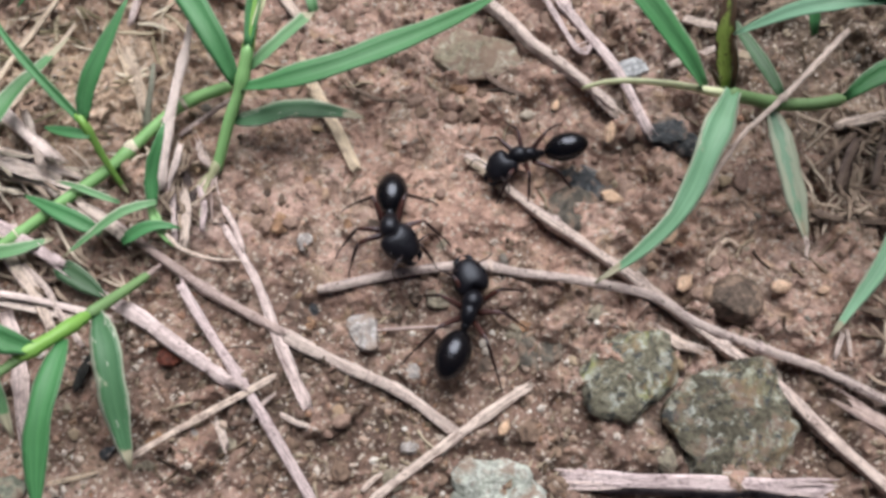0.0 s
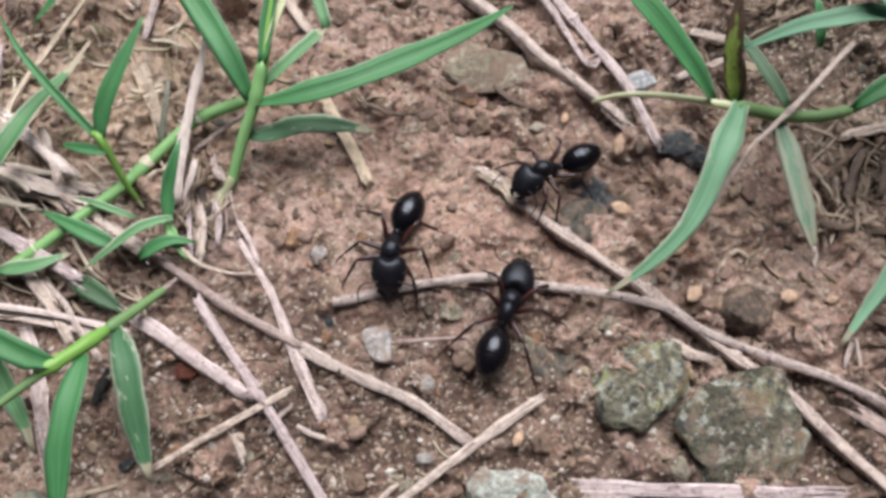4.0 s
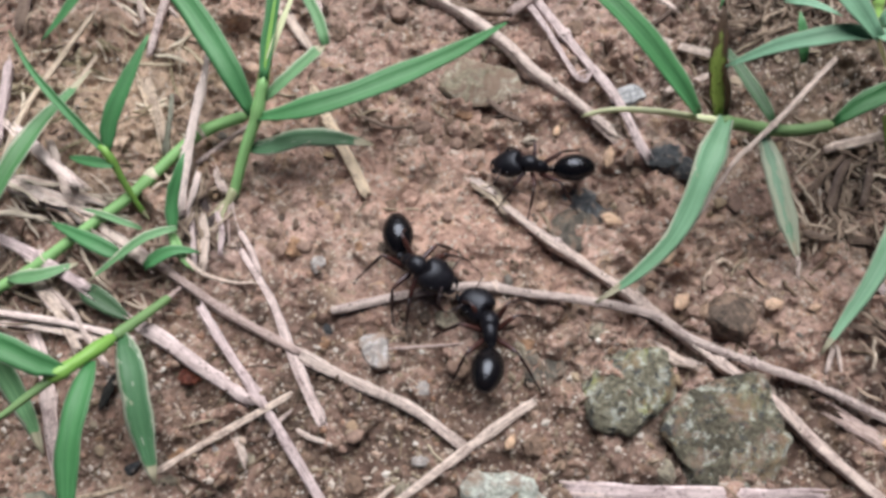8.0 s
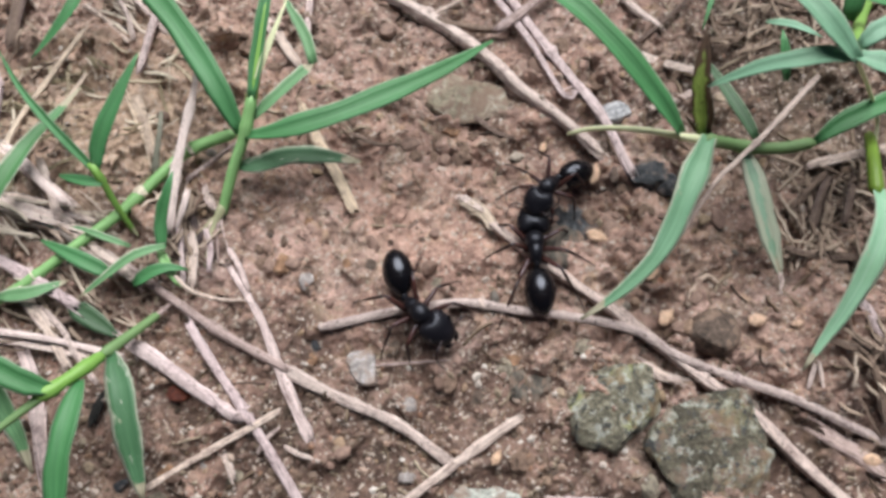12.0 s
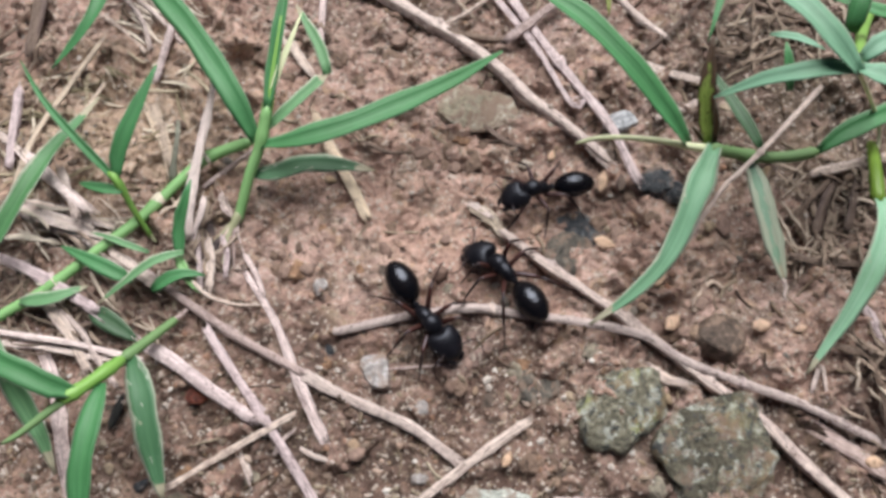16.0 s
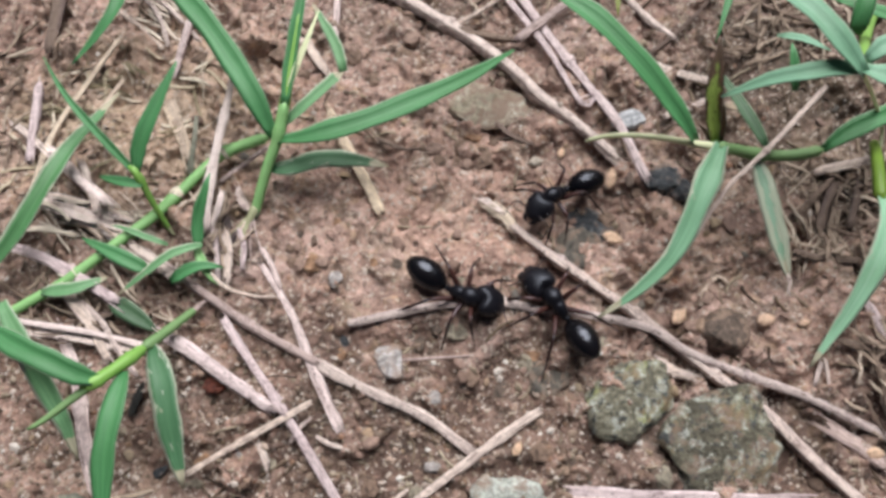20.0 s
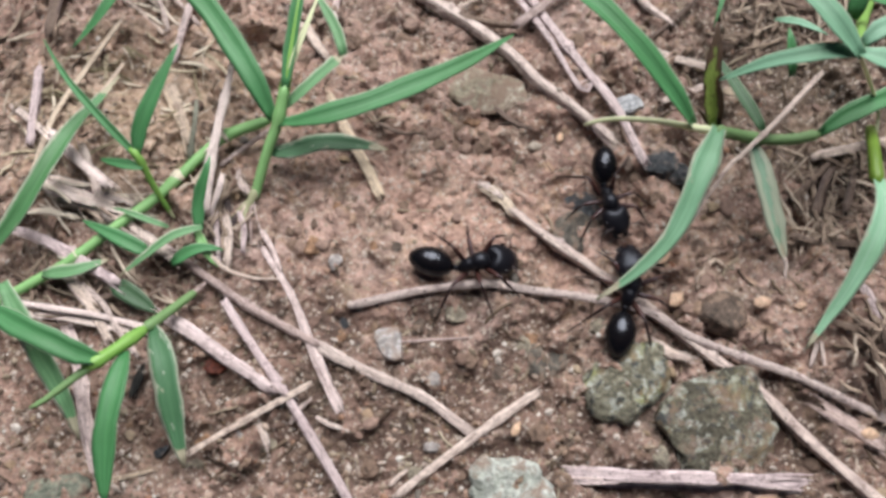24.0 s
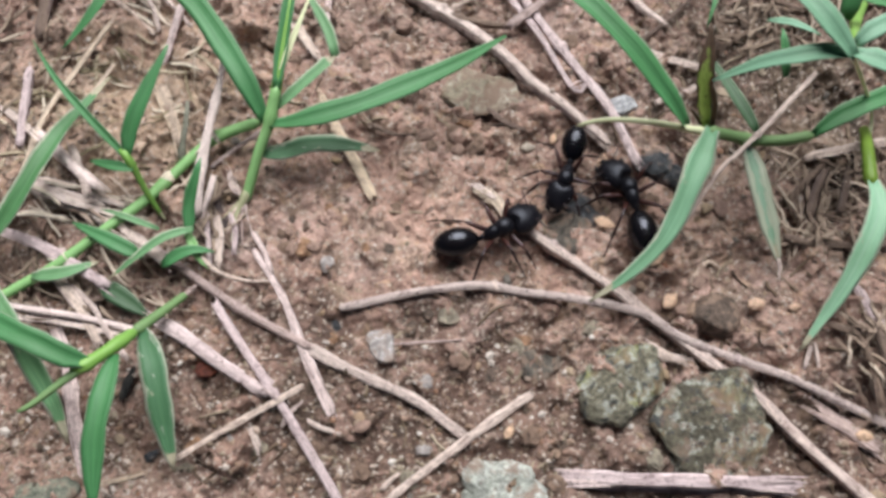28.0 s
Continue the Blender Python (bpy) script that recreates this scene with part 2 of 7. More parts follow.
def make_leaf(name, deep, pale, blemish=0.0, gloss=0.52, vary=0.6):
    """Grass blade: parallel veins, pale midrib, bleached flecks."""
    k = Mat(name, gloss, 0.40)
    along = k.coords(True, (5.0 * S, 0.12 * S, 1))
    v = k.noise(1.0, 5, 0.65, vec=along)
    c = k.ramp(v, (0.18, deep), (0.82, pale))
    c = k.mix(vary, c, k.ramp(k.noise(9, 5, 0.6), (0.30, (0.68, 0.74, 0.66)), (0.70, (1.32, 1.26, 1.36))), "MULTIPLY")
    uv = k.t.nodes.new("ShaderNodeSeparateXYZ")
    k.link(k.coords(True), uv.inputs[0])
    mid = k.node("ShaderNodeMath")
    mid.operation = "ABSOLUTE"
    k.link(uv.outputs["X"], mid.inputs[0])
    c = k.mix(k.ramp(mid.outputs[0], (0.0, (0.15, 0.15, 0.15)), (0.14, (0, 0, 0))), c, tuple(min(1, x * 1.55) for x in pale))
    rim = 0.88 - 0.12 * (blemish > 0.4)
    c = k.mix(k.ramp(mid.outputs[0], (rim, (0, 0, 0)), (rim + 0.09, (0.62 if blemish < 0.4 else 0.8,) * 3)), c, (0.70, 0.77, 0.61))
    spot = k.ramp(k.noise(4.2, 3, 0.6, vec=k.coords(True, (1.5 * S, 0.8 * S, 1))), (0.70 - 0.16 * min(blemish, 0.9), (0, 0, 0)), (0.74 - 0.14 * min(blemish, 0.9), (0.9, 0.9, 0.9)))
    c = k.mix(spot, c, (0.62, 0.62, 0.46))
    run = k.t.nodes.new("ShaderNodeAttribute")
    run.attribute_name = "share"
    dry = k.node("ShaderNodeMath")
    dry.operation = "MULTIPLY_ADD"
    dry.inputs[1].default_value = 0.22
    k.link(k.noise(1.6, 4, 0.7), dry.inputs[0])
    k.link(run.outputs["Fac"], dry.inputs[2])
    late = 1.13 - 0.19 * min(blemish, 1.0)
    c = k.mix(k.ramp(dry.outputs[0], (late - 0.05, (0, 0, 0)), (late + 0.04, (0.9, 0.9, 0.9))), c, (0.70, 0.61, 0.46))
    if blemish > 0.4:
        worn = k.node("ShaderNodeMath")
        worn.operation = "MULTIPLY_ADD"
        k.link(mid.outputs[0], worn.inputs[0])
        worn.inputs[1].default_value = 0.45
        k.link(k.noise(3.0, 4, 0.65, vec=k.coords(True, (1.0 * S, 0.6 * S, 1))), worn.inputs[2])
        c = k.mix(k.ramp(worn.outputs[0], (0.95 - 0.16 * blemish, (0, 0, 0)), (1.01 - 0.16 * blemish, (0.85, 0.85, 0.85))), c, (0.72, 0.76, 0.60))
    if blemish > 0.5:
        edge = k.ramp(k.noise(2.0, 4, 0.7, vec=k.coords(True, (3 * S, 0.5 * S, 1))), (0.58, (0, 0, 0)), (0.64, (0.9, 0.9, 0.9)))
        c = k.mix(edge, c, (0.80, 0.82, 0.72))
    k.colour(c).bump(v, 0.05, 0.8)
    back = k.node("ShaderNodeBsdfTranslucent")
    k.link(k.base, back.inputs["Color"])
    both = k.node("ShaderNodeMixShader", Fac=0.22)
    k.link(k.b.outputs[0], both.inputs[1])
    k.link(back.outputs[0], both.inputs[2])
    k.link(both.outputs[0], k.t.nodes["Material Output"].inputs["Surface"])
    return k.m


def make_cuticle(name, colour, tip, rough, bumpmm, spec=0.5):
    k = Mat(name, rough, spec)
    k.colour(k.ramp(k.noise(1.4, 3, 0.6), (0.35, colour), (0.7, tip)))
    k.bump(k.noise(0.12, 3, 0.7), bumpmm, 0.7)
    k.rough(k.noise(0.5, 4, 0.7), rough * 0.8, rough * 1.25)
    k.b.inputs["Specular Tint"].default_value = (0.80, 0.84, 1.0, 1)
    return k.m


SOIL, CRUMB, GRIT = make_soil(), make_crumb(), make_grit()
ROCK = make_stone("mossy_rock", (0.15, 0.135, 0.105), (0.33, 0.30, 0.225), (0.58, 0.55, 0.45), 2.0, 0.75, (0.52, 0.53, 0.19), 1.0, 0.0)
ROCKDARK = make_stone("dark_mossy_rock", (0.085, 0.074, 0.058), (0.20, 0.178, 0.132), (0.36, 0.33, 0.255), 2.2, 0.7, (0.33, 0.29, 0.15), 1.0, 0.12)
SLATEDUST = make_stone("dusty_slate", (0.075, 0.066, 0.060), (0.17, 0.148, 0.13), (0.28, 0.24, 0.21), 2.6, 0.6, None, 0.6, 0.3)
BEIGE = make_stone("pale_beige_stone", (0.30, 0.25, 0.18), (0.52, 0.46, 0.36), (0.76, 0.72, 0.63), 3.0, 0.6, None, 0.7, 0.75, 0.6)
SLATE = make_stone("blue_grey_stone", (0.035, 0.038, 0.048), (0.085, 0.092, 0.110), (0.20, 0.21, 0.235), 1.6, 0.5, None, 0.7, 0.12)
GREY = make_stone("grey_beige_stone", (0.22, 0.175, 0.135), (0.44, 0.385, 0.31), (0.62, 0.57, 0.50), 2.0, 0.7, None, 0.8, 0.3)
BROWN = make_stone("brown_pebble", (0.12, 0.075, 0.056), (0.30, 0.195, 0.15), (0.44, 0.31, 0.25), 2.0, 0.7, None, 0.7, 0.7)
CLOD = make_stone("clay_clod", (0.30, 0.185, 0.15), (0.45, 0.30, 0.25), (0.60, 0.44, 0.385), 2.4, 0.65, None, 0.5, 0.3, 0.5)
DARKBROWN = make_stone("dark_brown_pebble", (0.075, 0.05, 0.04), (0.15, 0.103, 0.083), (0.235, 0.17, 0.135), 2.4, 0.55, None, 0.4, 0.15)
ORANGE = make_stone("orange_pebble", (0.24, 0.12, 0.07), (0.40, 0.225, 0.14), (0.50, 0.34, 0.24), 1.6, 0.7)
QUARTZ = make_stone("white_quartz", (0.28, 0.24, 0.235), (0.44, 0.395, 0.40), (0.64, 0.60, 0.625), 1.2, 0.25, None, 0.3, 0.45, 0.5)
CHAR = make_stone("charred_bit", (0.008, 0.008, 0.009), (0.02, 0.019, 0.019), (0.045, 0.042, 0.04), 1.5, 0.6)
DUSKY = make_stone("dark_scrap", (0.03, 0.02, 0.022), (0.075, 0.05, 0.052), (0.16, 0.11, 0.105), 1.2, 0.6)
HUSK = make_straw("seed_husk", (0.52, 0.31, 0.18), (1.20, 0.90, 0.66), 1.0, 0.1)
STRAW = make_straw("pale_straw", (0.24, 0.165, 0.13), (1.12, 0.985, 0.90), 1.0, 0.45)
STICK = make_straw("grey_tan_stick", (0.14, 0.10, 0.087), (0.98, 0.85, 0.80), 1.0, 0.9)
PINK = make_straw("pinkish_dry_stem", (0.20, 0.135, 0.125), (1.14, 0.99, 0.99), 0.9, 0.5)
BARK = make_straw("pinkish_bark", (0.30, 0.21, 0.20), (1.10, 0.96, 0.96), 1.0, 0.6)
SPECKLED = make_straw("speckled_straw", (0.30, 0.22, 0.20), (1.24, 1.09, 1.07), 1.0, 0.9)
YELLOW = make_straw("yellow_straw", (0.50, 0.38, 0.27), (1.16, 1.01, 0.80), 1.0, 0.1)
WHITE = make_straw("bleached_straw", (0.95, 0.79, 0.72), (1.44, 1.29, 1.22), 1.0, 0.15)
PLUM = make_straw("purplish_dry_stem", (0.16, 0.10, 0.09), (0.78, 0.64, 0.60), 0.9, 0.4)
DARKTWIG = make_straw("dark_twig", (0.12, 0.085, 0.065), (0.33, 0.25, 0.20), 1.0, 0.4)
LEAF = make_leaf("green_blade", (0.060, 0.245, 0.086), (0.145, 0.43, 0.172), 0.25)
LEAFRIM = make_leaf("cream_edged_blade", (0.085, 0.265, 0.10), (0.20, 0.46, 0.20), 0.46)
FOOT = make_leaf("withering_stem_foot", (0.34, 0.40, 0.20), (0.80, 0.74, 0.50), 0.8, 0.55, 0.6)
SCAB = make_straw("dry_node_scale", (0.45, 0.40, 0.30), (1.26, 1.22, 1.02), 1.0, 0.3)
LEAFPALE = make_leaf("pale_green_blade", (0.125, 0.33, 0.145), (0.30, 0.58, 0.285), 0.5)
LEAFBLUE = make_leaf("bluish_pale_blade", (0.20, 0.45, 0.29), (0.37, 0.66, 0.46), 0.38)
LEAFDARK = make_leaf("dark_green_blade", (0.05, 0.125, 0.06), (0.11, 0.22, 0.11), 0.4)
LEAFSICK = make_leaf("blemished_blade", (0.065, 0.195, 0.092), (0.145, 0.33, 0.165), 0.55)
LEAFWAN = make_leaf("wan_blade", (0.17, 0.41, 0.235), (0.35, 0.65, 0.41), 0.5)
LEAFMINT = make_leaf("mint_blade", (0.32, 0.66, 0.42), (0.58, 0.96, 0.66), 0.5)
LEAFBLEACH = make_leaf("bleached_blade", (0.24, 0.46, 0.30), (0.50, 0.74, 0.54), 2.2)
LEAFBROWN = make_leaf("brown_sheath", (0.035, 0.02, 0.013), (0.13, 0.075, 0.035), 0.3)
LEAFDEAD = make_leaf("withered_sheath", (0.16, 0.19, 0.03), (0.40, 0.46, 0.10), 0.3)


def make_sheath():
    """Withering leaf sheath: yellow green in the middle, brown from the edges and the tip inwards, dark spots."""
    k = Mat("withering_sheath", 0.55, 0.35)
    v = k.noise(1.0, 3, 0.6, vec=k.coords(True, (12 * S, 0.4 * S, 1)))
    c = k.ramp(v, (0.35, (0.15, 0.24, 0.035)), (0.65, (0.36, 0.46, 0.11)))
    uv = k.t.nodes.new("ShaderNodeSeparateXYZ")
    k.link(k.coords(True), uv.inputs[0])
    side = k.node("ShaderNodeMath")
    side.operation = "ABSOLUTE"
    k.link(uv.outputs["X"], side.inputs[0])
    rise = k.node("ShaderNodeMapRange", **{"From Min": 6.0, "From Max": 10.0, "To Min": 0.0, "To Max": 0.95})
    k.link(uv.outputs["Y"], rise.inputs["Value"])
    both = k.node("ShaderNodeMath")
    both.operation = "ADD"
    k.link(side.outputs[0], both.inputs[0])
    k.link(rise.outputs["Result"], both.inputs[1])
    worn = k.node("ShaderNodeMath")
    worn.operation = "MULTIPLY_ADD"
    worn.inputs[1].default_value = 0.5
    k.link(both.outputs[0], worn.inputs[0])
    k.link(k.noise(1.3, 4, 0.7), worn.inputs[2])
    c = k.mix(k.ramp(worn.outputs[0], (0.76, (0, 0, 0)), (0.92, (1, 1, 1))), c, k.ramp(v, (0.35, (0.045, 0.022, 0.014)), (0.7, (0.16, 0.085, 0.045))))
    c = k.mix(k.ramp(k.noise(0.7, 3, 0.6), (0.60, (0, 0, 0)), (0.66, (0.85, 0.85, 0.85))), c, (0.06, 0.03, 0.015))
    k.colour(c).bump(v, 0.12, 0.9)
    return k.m


SHEATH = make_sheath()
OLIVE = make_leaf("olive_sheath", (0.12, 0.24, 0.025), (0.40, 0.62, 0.10), 0.3, 0.4, 0.6)
STEM = make_leaf("green_stem", (0.28, 0.64, 0.21), (0.54, 0.92, 0.41), 0.35, 0.45, 0.4)
STEMLIME = make_leaf("lime_stem", (0.25, 0.55, 0.10), (0.44, 0.78, 0.20), 0.25, 0.38, 0.4)
STEMDULL = make_leaf("dull_green_stem", (0.19, 0.36, 0.14), (0.36, 0.56, 0.25), 0.2, 0.55, 0.4)
STEMPALE = make_leaf("yellowish_stem", (1.0, 1.05, 0.62), (1.2, 1.22, 0.88), 0.1, 0.5, 0.15)
SHINY = make_cuticle("glossy_black_cuticle", (0.004, 0.004, 0.0055), (0.0085, 0.006, 0.0065), 0.23, 0.004, 0.45)
DULL = make_cuticle("matt_black_cuticle", (0.0062, 0.0058, 0.0085), (0.0125, 0.0112, 0.0155), 0.36, 0.03, 0.30)
LEGRED = make_cuticle("reddish_leg_cuticle", (0.034, 0.0125, 0.0105), (0.080, 0.027, 0.020), 0.36, 0.01)
LEGDARK = make_cuticle("dark_leg_cuticle", (0.022, 0.011, 0.010), (0.050, 0.021, 0.016), 0.36, 0.01)


# ---- shaping ----
def value_noise(x, y, seed):
    """Smooth lattice noise between -1 and 1."""
    xi, yi = np.floor(x).astype(np.int64), np.floor(y).astype(np.int64)
    fx, fy = x - xi, y - yi
    fx, fy = fx * fx * (3 - 2 * fx), fy * fy * (3 - 2 * fy)

    def corner(a, b):
        n = (a * 374761393 + b * 668265263 + seed * 2246822519) & 0xFFFFFFFF
        n = ((n ^ (n >> 13)) * 1274126177) & 0xFFFFFFFF
        return ((n ^ (n >> 16)) & 0xFFFF) / 32767.5 - 1

    top = corner(xi, yi) * (1 - fx) + corner(xi + 1, yi) * fx
    low = corner(xi, yi + 1) * (1 - fx) + corner(xi + 1, yi + 1) * fx
    return top * (1 - fy) + low * fy


def cells(x, y, seed):
    """Distance to the nearest of scattered points, one a cell, and that point's random number."""
    xi, yi = np.floor(x).astype(np.int64), np.floor(y).astype(np.int64)
    best, own = np.full(x.shape, 9.0), np.zeros(x.shape)

    def rnd(a, b, k):
        n = (a * 73856093 + b * 19349663 + k * 83492791) & 0xFFFFFFFF
        n = ((n ^ (n >> 15)) * 2246822519) & 0xFFFFFFFF
        n = ((n ^ (n >> 13)) * 3266489917) & 0xFFFFFFFF
        return ((n ^ (n >> 16)) & 0xFFFF) / 65535.0

    for i in (-1, 0, 1):
        for j in (-1, 0, 1):
            a, b = xi + i, yi + j
            d = np.hypot(a + rnd(a, b, seed) - x, b + rnd(a, b, seed + 1) - y)
            near = d < best
            best, own = np.where(near, d, best), np.where(near, rnd(a, b, seed + 2), own)
    return best, own


TONE_PATCHES = []


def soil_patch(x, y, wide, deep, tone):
    """A darker (minus) or lighter (plus) patch of the soil, damp and shade both put into its tone: place, half width
    and depth in mm.
    """
    TONE_PATCHES.append((x, y, wide, deep, tone))


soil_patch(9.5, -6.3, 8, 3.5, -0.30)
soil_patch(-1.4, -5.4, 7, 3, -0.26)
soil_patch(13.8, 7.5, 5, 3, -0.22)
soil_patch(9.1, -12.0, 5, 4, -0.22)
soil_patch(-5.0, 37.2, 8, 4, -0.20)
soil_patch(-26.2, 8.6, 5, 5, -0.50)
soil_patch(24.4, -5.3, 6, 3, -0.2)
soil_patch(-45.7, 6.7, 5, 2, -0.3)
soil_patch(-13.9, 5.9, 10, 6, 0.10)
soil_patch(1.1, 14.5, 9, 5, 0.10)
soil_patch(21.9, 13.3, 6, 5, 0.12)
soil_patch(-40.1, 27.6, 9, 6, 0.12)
# shade beneath the dense grass is painted into this dark patch
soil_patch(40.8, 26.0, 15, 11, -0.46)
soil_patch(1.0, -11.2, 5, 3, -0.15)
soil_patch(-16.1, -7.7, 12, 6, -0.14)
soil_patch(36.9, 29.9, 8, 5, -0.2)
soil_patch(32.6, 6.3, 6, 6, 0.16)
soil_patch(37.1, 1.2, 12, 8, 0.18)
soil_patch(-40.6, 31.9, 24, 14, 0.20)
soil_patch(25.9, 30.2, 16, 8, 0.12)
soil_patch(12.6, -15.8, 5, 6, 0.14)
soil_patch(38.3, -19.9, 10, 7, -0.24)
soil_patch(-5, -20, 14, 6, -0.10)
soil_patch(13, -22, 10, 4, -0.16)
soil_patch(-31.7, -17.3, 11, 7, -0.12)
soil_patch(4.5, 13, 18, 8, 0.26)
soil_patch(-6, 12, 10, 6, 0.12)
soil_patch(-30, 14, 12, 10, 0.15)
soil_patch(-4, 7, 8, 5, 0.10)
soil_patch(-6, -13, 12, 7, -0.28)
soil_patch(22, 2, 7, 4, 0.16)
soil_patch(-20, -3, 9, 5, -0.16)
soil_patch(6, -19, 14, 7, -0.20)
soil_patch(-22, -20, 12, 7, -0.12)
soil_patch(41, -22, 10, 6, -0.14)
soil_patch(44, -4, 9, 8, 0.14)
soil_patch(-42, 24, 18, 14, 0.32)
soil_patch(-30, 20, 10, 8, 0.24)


def step_up(x, lo, hi):
    t = np.clip((x - lo) / (hi - lo), 0, 1)
    return t * t * (3 - 2 * t)


def sand_share(x, y):
    """How sandy the soil is: the gritty ground below the long stick and patches elsewhere."""
    edge = 4 * value_noise(x / 9, y / 9, 71) + 2 * value_noise(x / 3, y / 3, 73)
    low = step_up(-y + edge, 4.5, 9.5) * step_up(26 - x + edge, 0, 12)
    left = step_up(-x + 2 * edge, 24, 34) * step_up(edge - y, -16, -6)
    return np.clip(0.9 * low + 0.5 * left + 0.7 * step_up(value_noise(x / 8, y / 8, 75) + 0.4 * value_noise(x / 2, y / 2, 77), 0.45, 0.75), 0, 1)


def soil_relief(x, y):
    """Height of the soil in mm at places in mm, and its tone there: random by clod, with shade of hollows put in."""
    x, y = np.atleast_1d(np.asarray(x, float)), np.atleast_1d(np.asarray(y, float))
    u, v = x * 0.83 + y * 0.56, y * 0.83 - x * 0.56
    h = 0.8 * value_noise(u / 17, v / 17, 3) + 0.55 * value_noise(x / 7, y / 7, 5)
    bare = np.exp(-((x - 3) / 22) ** 2 - ((y - 2) / 13) ** 2)
    wx = x + 1.3 * value_noise(x / 2.7, y / 2.7, 21) + 0.55 * value_noise(u / 0.9, v / 0.9, 25)
    wy = y + 1.3 * value_noise(x / 2.7, y / 2.7, 23) + 0.55 * value_noise(u / 0.9, v / 0.9, 27)
    rugged = (0.30 + 0.70 * step_up(value_noise(u / 10, v / 10, 91) + 0.5 * value_noise(x / 4, y / 4, 93), -0.35, 0.45)) * (1 - 0.35 * bare) * (1 - 0.45 * sand_share(x, y))
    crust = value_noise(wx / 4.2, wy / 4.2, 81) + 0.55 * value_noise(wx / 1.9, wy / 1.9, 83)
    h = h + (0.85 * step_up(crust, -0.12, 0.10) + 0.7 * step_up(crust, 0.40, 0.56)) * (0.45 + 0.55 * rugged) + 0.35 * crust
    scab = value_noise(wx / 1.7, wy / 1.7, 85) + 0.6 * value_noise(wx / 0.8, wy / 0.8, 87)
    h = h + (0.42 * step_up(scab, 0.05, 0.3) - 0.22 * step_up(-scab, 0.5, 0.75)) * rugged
    # hollows toned darker than raised crust, crevice shade put into the colour
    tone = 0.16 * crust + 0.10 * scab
    for size, high, k, share in ((3.9, 1.05, 31, 0.40), (2.0, 0.62, 41, 0.36), (0.95, 0.12, 51, 0.5)):
        d, own = cells(wx / size, wy / size, k)
        lump = np.clip(1.35 - (d / 0.5) ** 2, 0, 1) ** 0.8 * np.clip((own - (1 - share)) / share, 0, 1) ** 0.7
        h = h + high * lump * (0.4 + 0.6 * rugged)
        tone = tone + (own - 0.5) * np.clip(1.4 - d, 0, 1) * (0.24 if size > 1 else 0.42)
    # two places beside the grass where the soil tone goes darker
    near_grass = np.exp(-((x - 51) / 10) ** 2 - ((y - 15) / 12) ** 2) + 0.5 * np.exp(-((x + 36) / 9) ** 2 - ((y - 9) / 7) ** 2)
    h = h + 0.12 * value_noise(x / 0.9, y / 0.9, 9) + 0.08 * value_noise(u / 0.45, v / 0.45, 11) - 0.95
    spots = sum(k * np.exp(-((x - cx) / w) ** 2 - ((y - cy) / d) ** 2) for cx, cy, w, d, k in TONE_PATCHES)
    # bare middle toned paler: dry clay, plus the extra light it catches
    tone = 0.42 + 0.95 * tone + 0.36 * bare - 0.10 * near_grass + spots + 0.32 * np.exp(-((x + 38) / 24) ** 2 - ((y - 32) / 18) ** 2)
    return h, np.clip(tone, 0, 1)


def ground_height(x, y):
    return soil_relief(x, y)[0].reshape(np.shape(x))


def gz(x, y):
    return float(ground_height(x, y))


def part(name, mesh, material, parent=None, label="", at=None):
    """Links (verts in mm, faces, uvs) as one mesh object under parent, or at the place at (mm) as a thing."""
    verts, faces, uvs = mesh
    me = bpy.data.meshes.new(name)
    me.from_pydata((np.asarray(verts, float) * S).tolist(), [], faces)
    if uvs is not None:
        layer = me.uv_layers.new(name="along")
        loops = np.empty(len(me.loops), np.int32)
        me.loops.foreach_get("vertex_index", loops)
        layer.data.foreach_set("uv", np.asarray(uvs, np.float32)[loops].ravel())
    me.polygons.foreach_set("use_smooth", np.ones(len(me.polygons), bool))
    me.materials.append(material)
    ob = new(name, me)
    if parent:
        ob.parent = parent
    if at is not None:
        ob.location = Vector(at) * S
    if label:
        tagged(ob, label)
    return ob


def spine(points, step=1.0):
    """A smooth line through the points, resampled about every step mm, and its share of the length."""
    p = np.asarray(points, float)
    if len(p) == 2:
        p = np.array([p[0], (p[0] + p[1]) / 2, p[1]])
    q = np.vstack([2 * p[0] - p[1], p, 2 * p[-1] - p[-2]])
    out = []
    for i in range(1, len(q) - 2):
        n = max(2, int(np.linalg.norm(q[i + 1] - q[i]) / step))
        s = np.linspace(0, 1, n, endpoint=False)[:, None]
        a, b, c, d = q[i - 1], q[i], q[i + 1], q[i + 2]
        out.append(0.5 * (2 * b + (c - a) * s + (2 * a - 5 * b + 4 * c - d) * s**2 + (3 * b - a - 3 * c + d) * s**3))
    line = np.vstack(out + [p[-1:]])
    run = np.r_[0, np.cumsum(np.linalg.norm(np.diff(line, axis=0), axis=1))]
    return line, run / run[-1], run[-1]


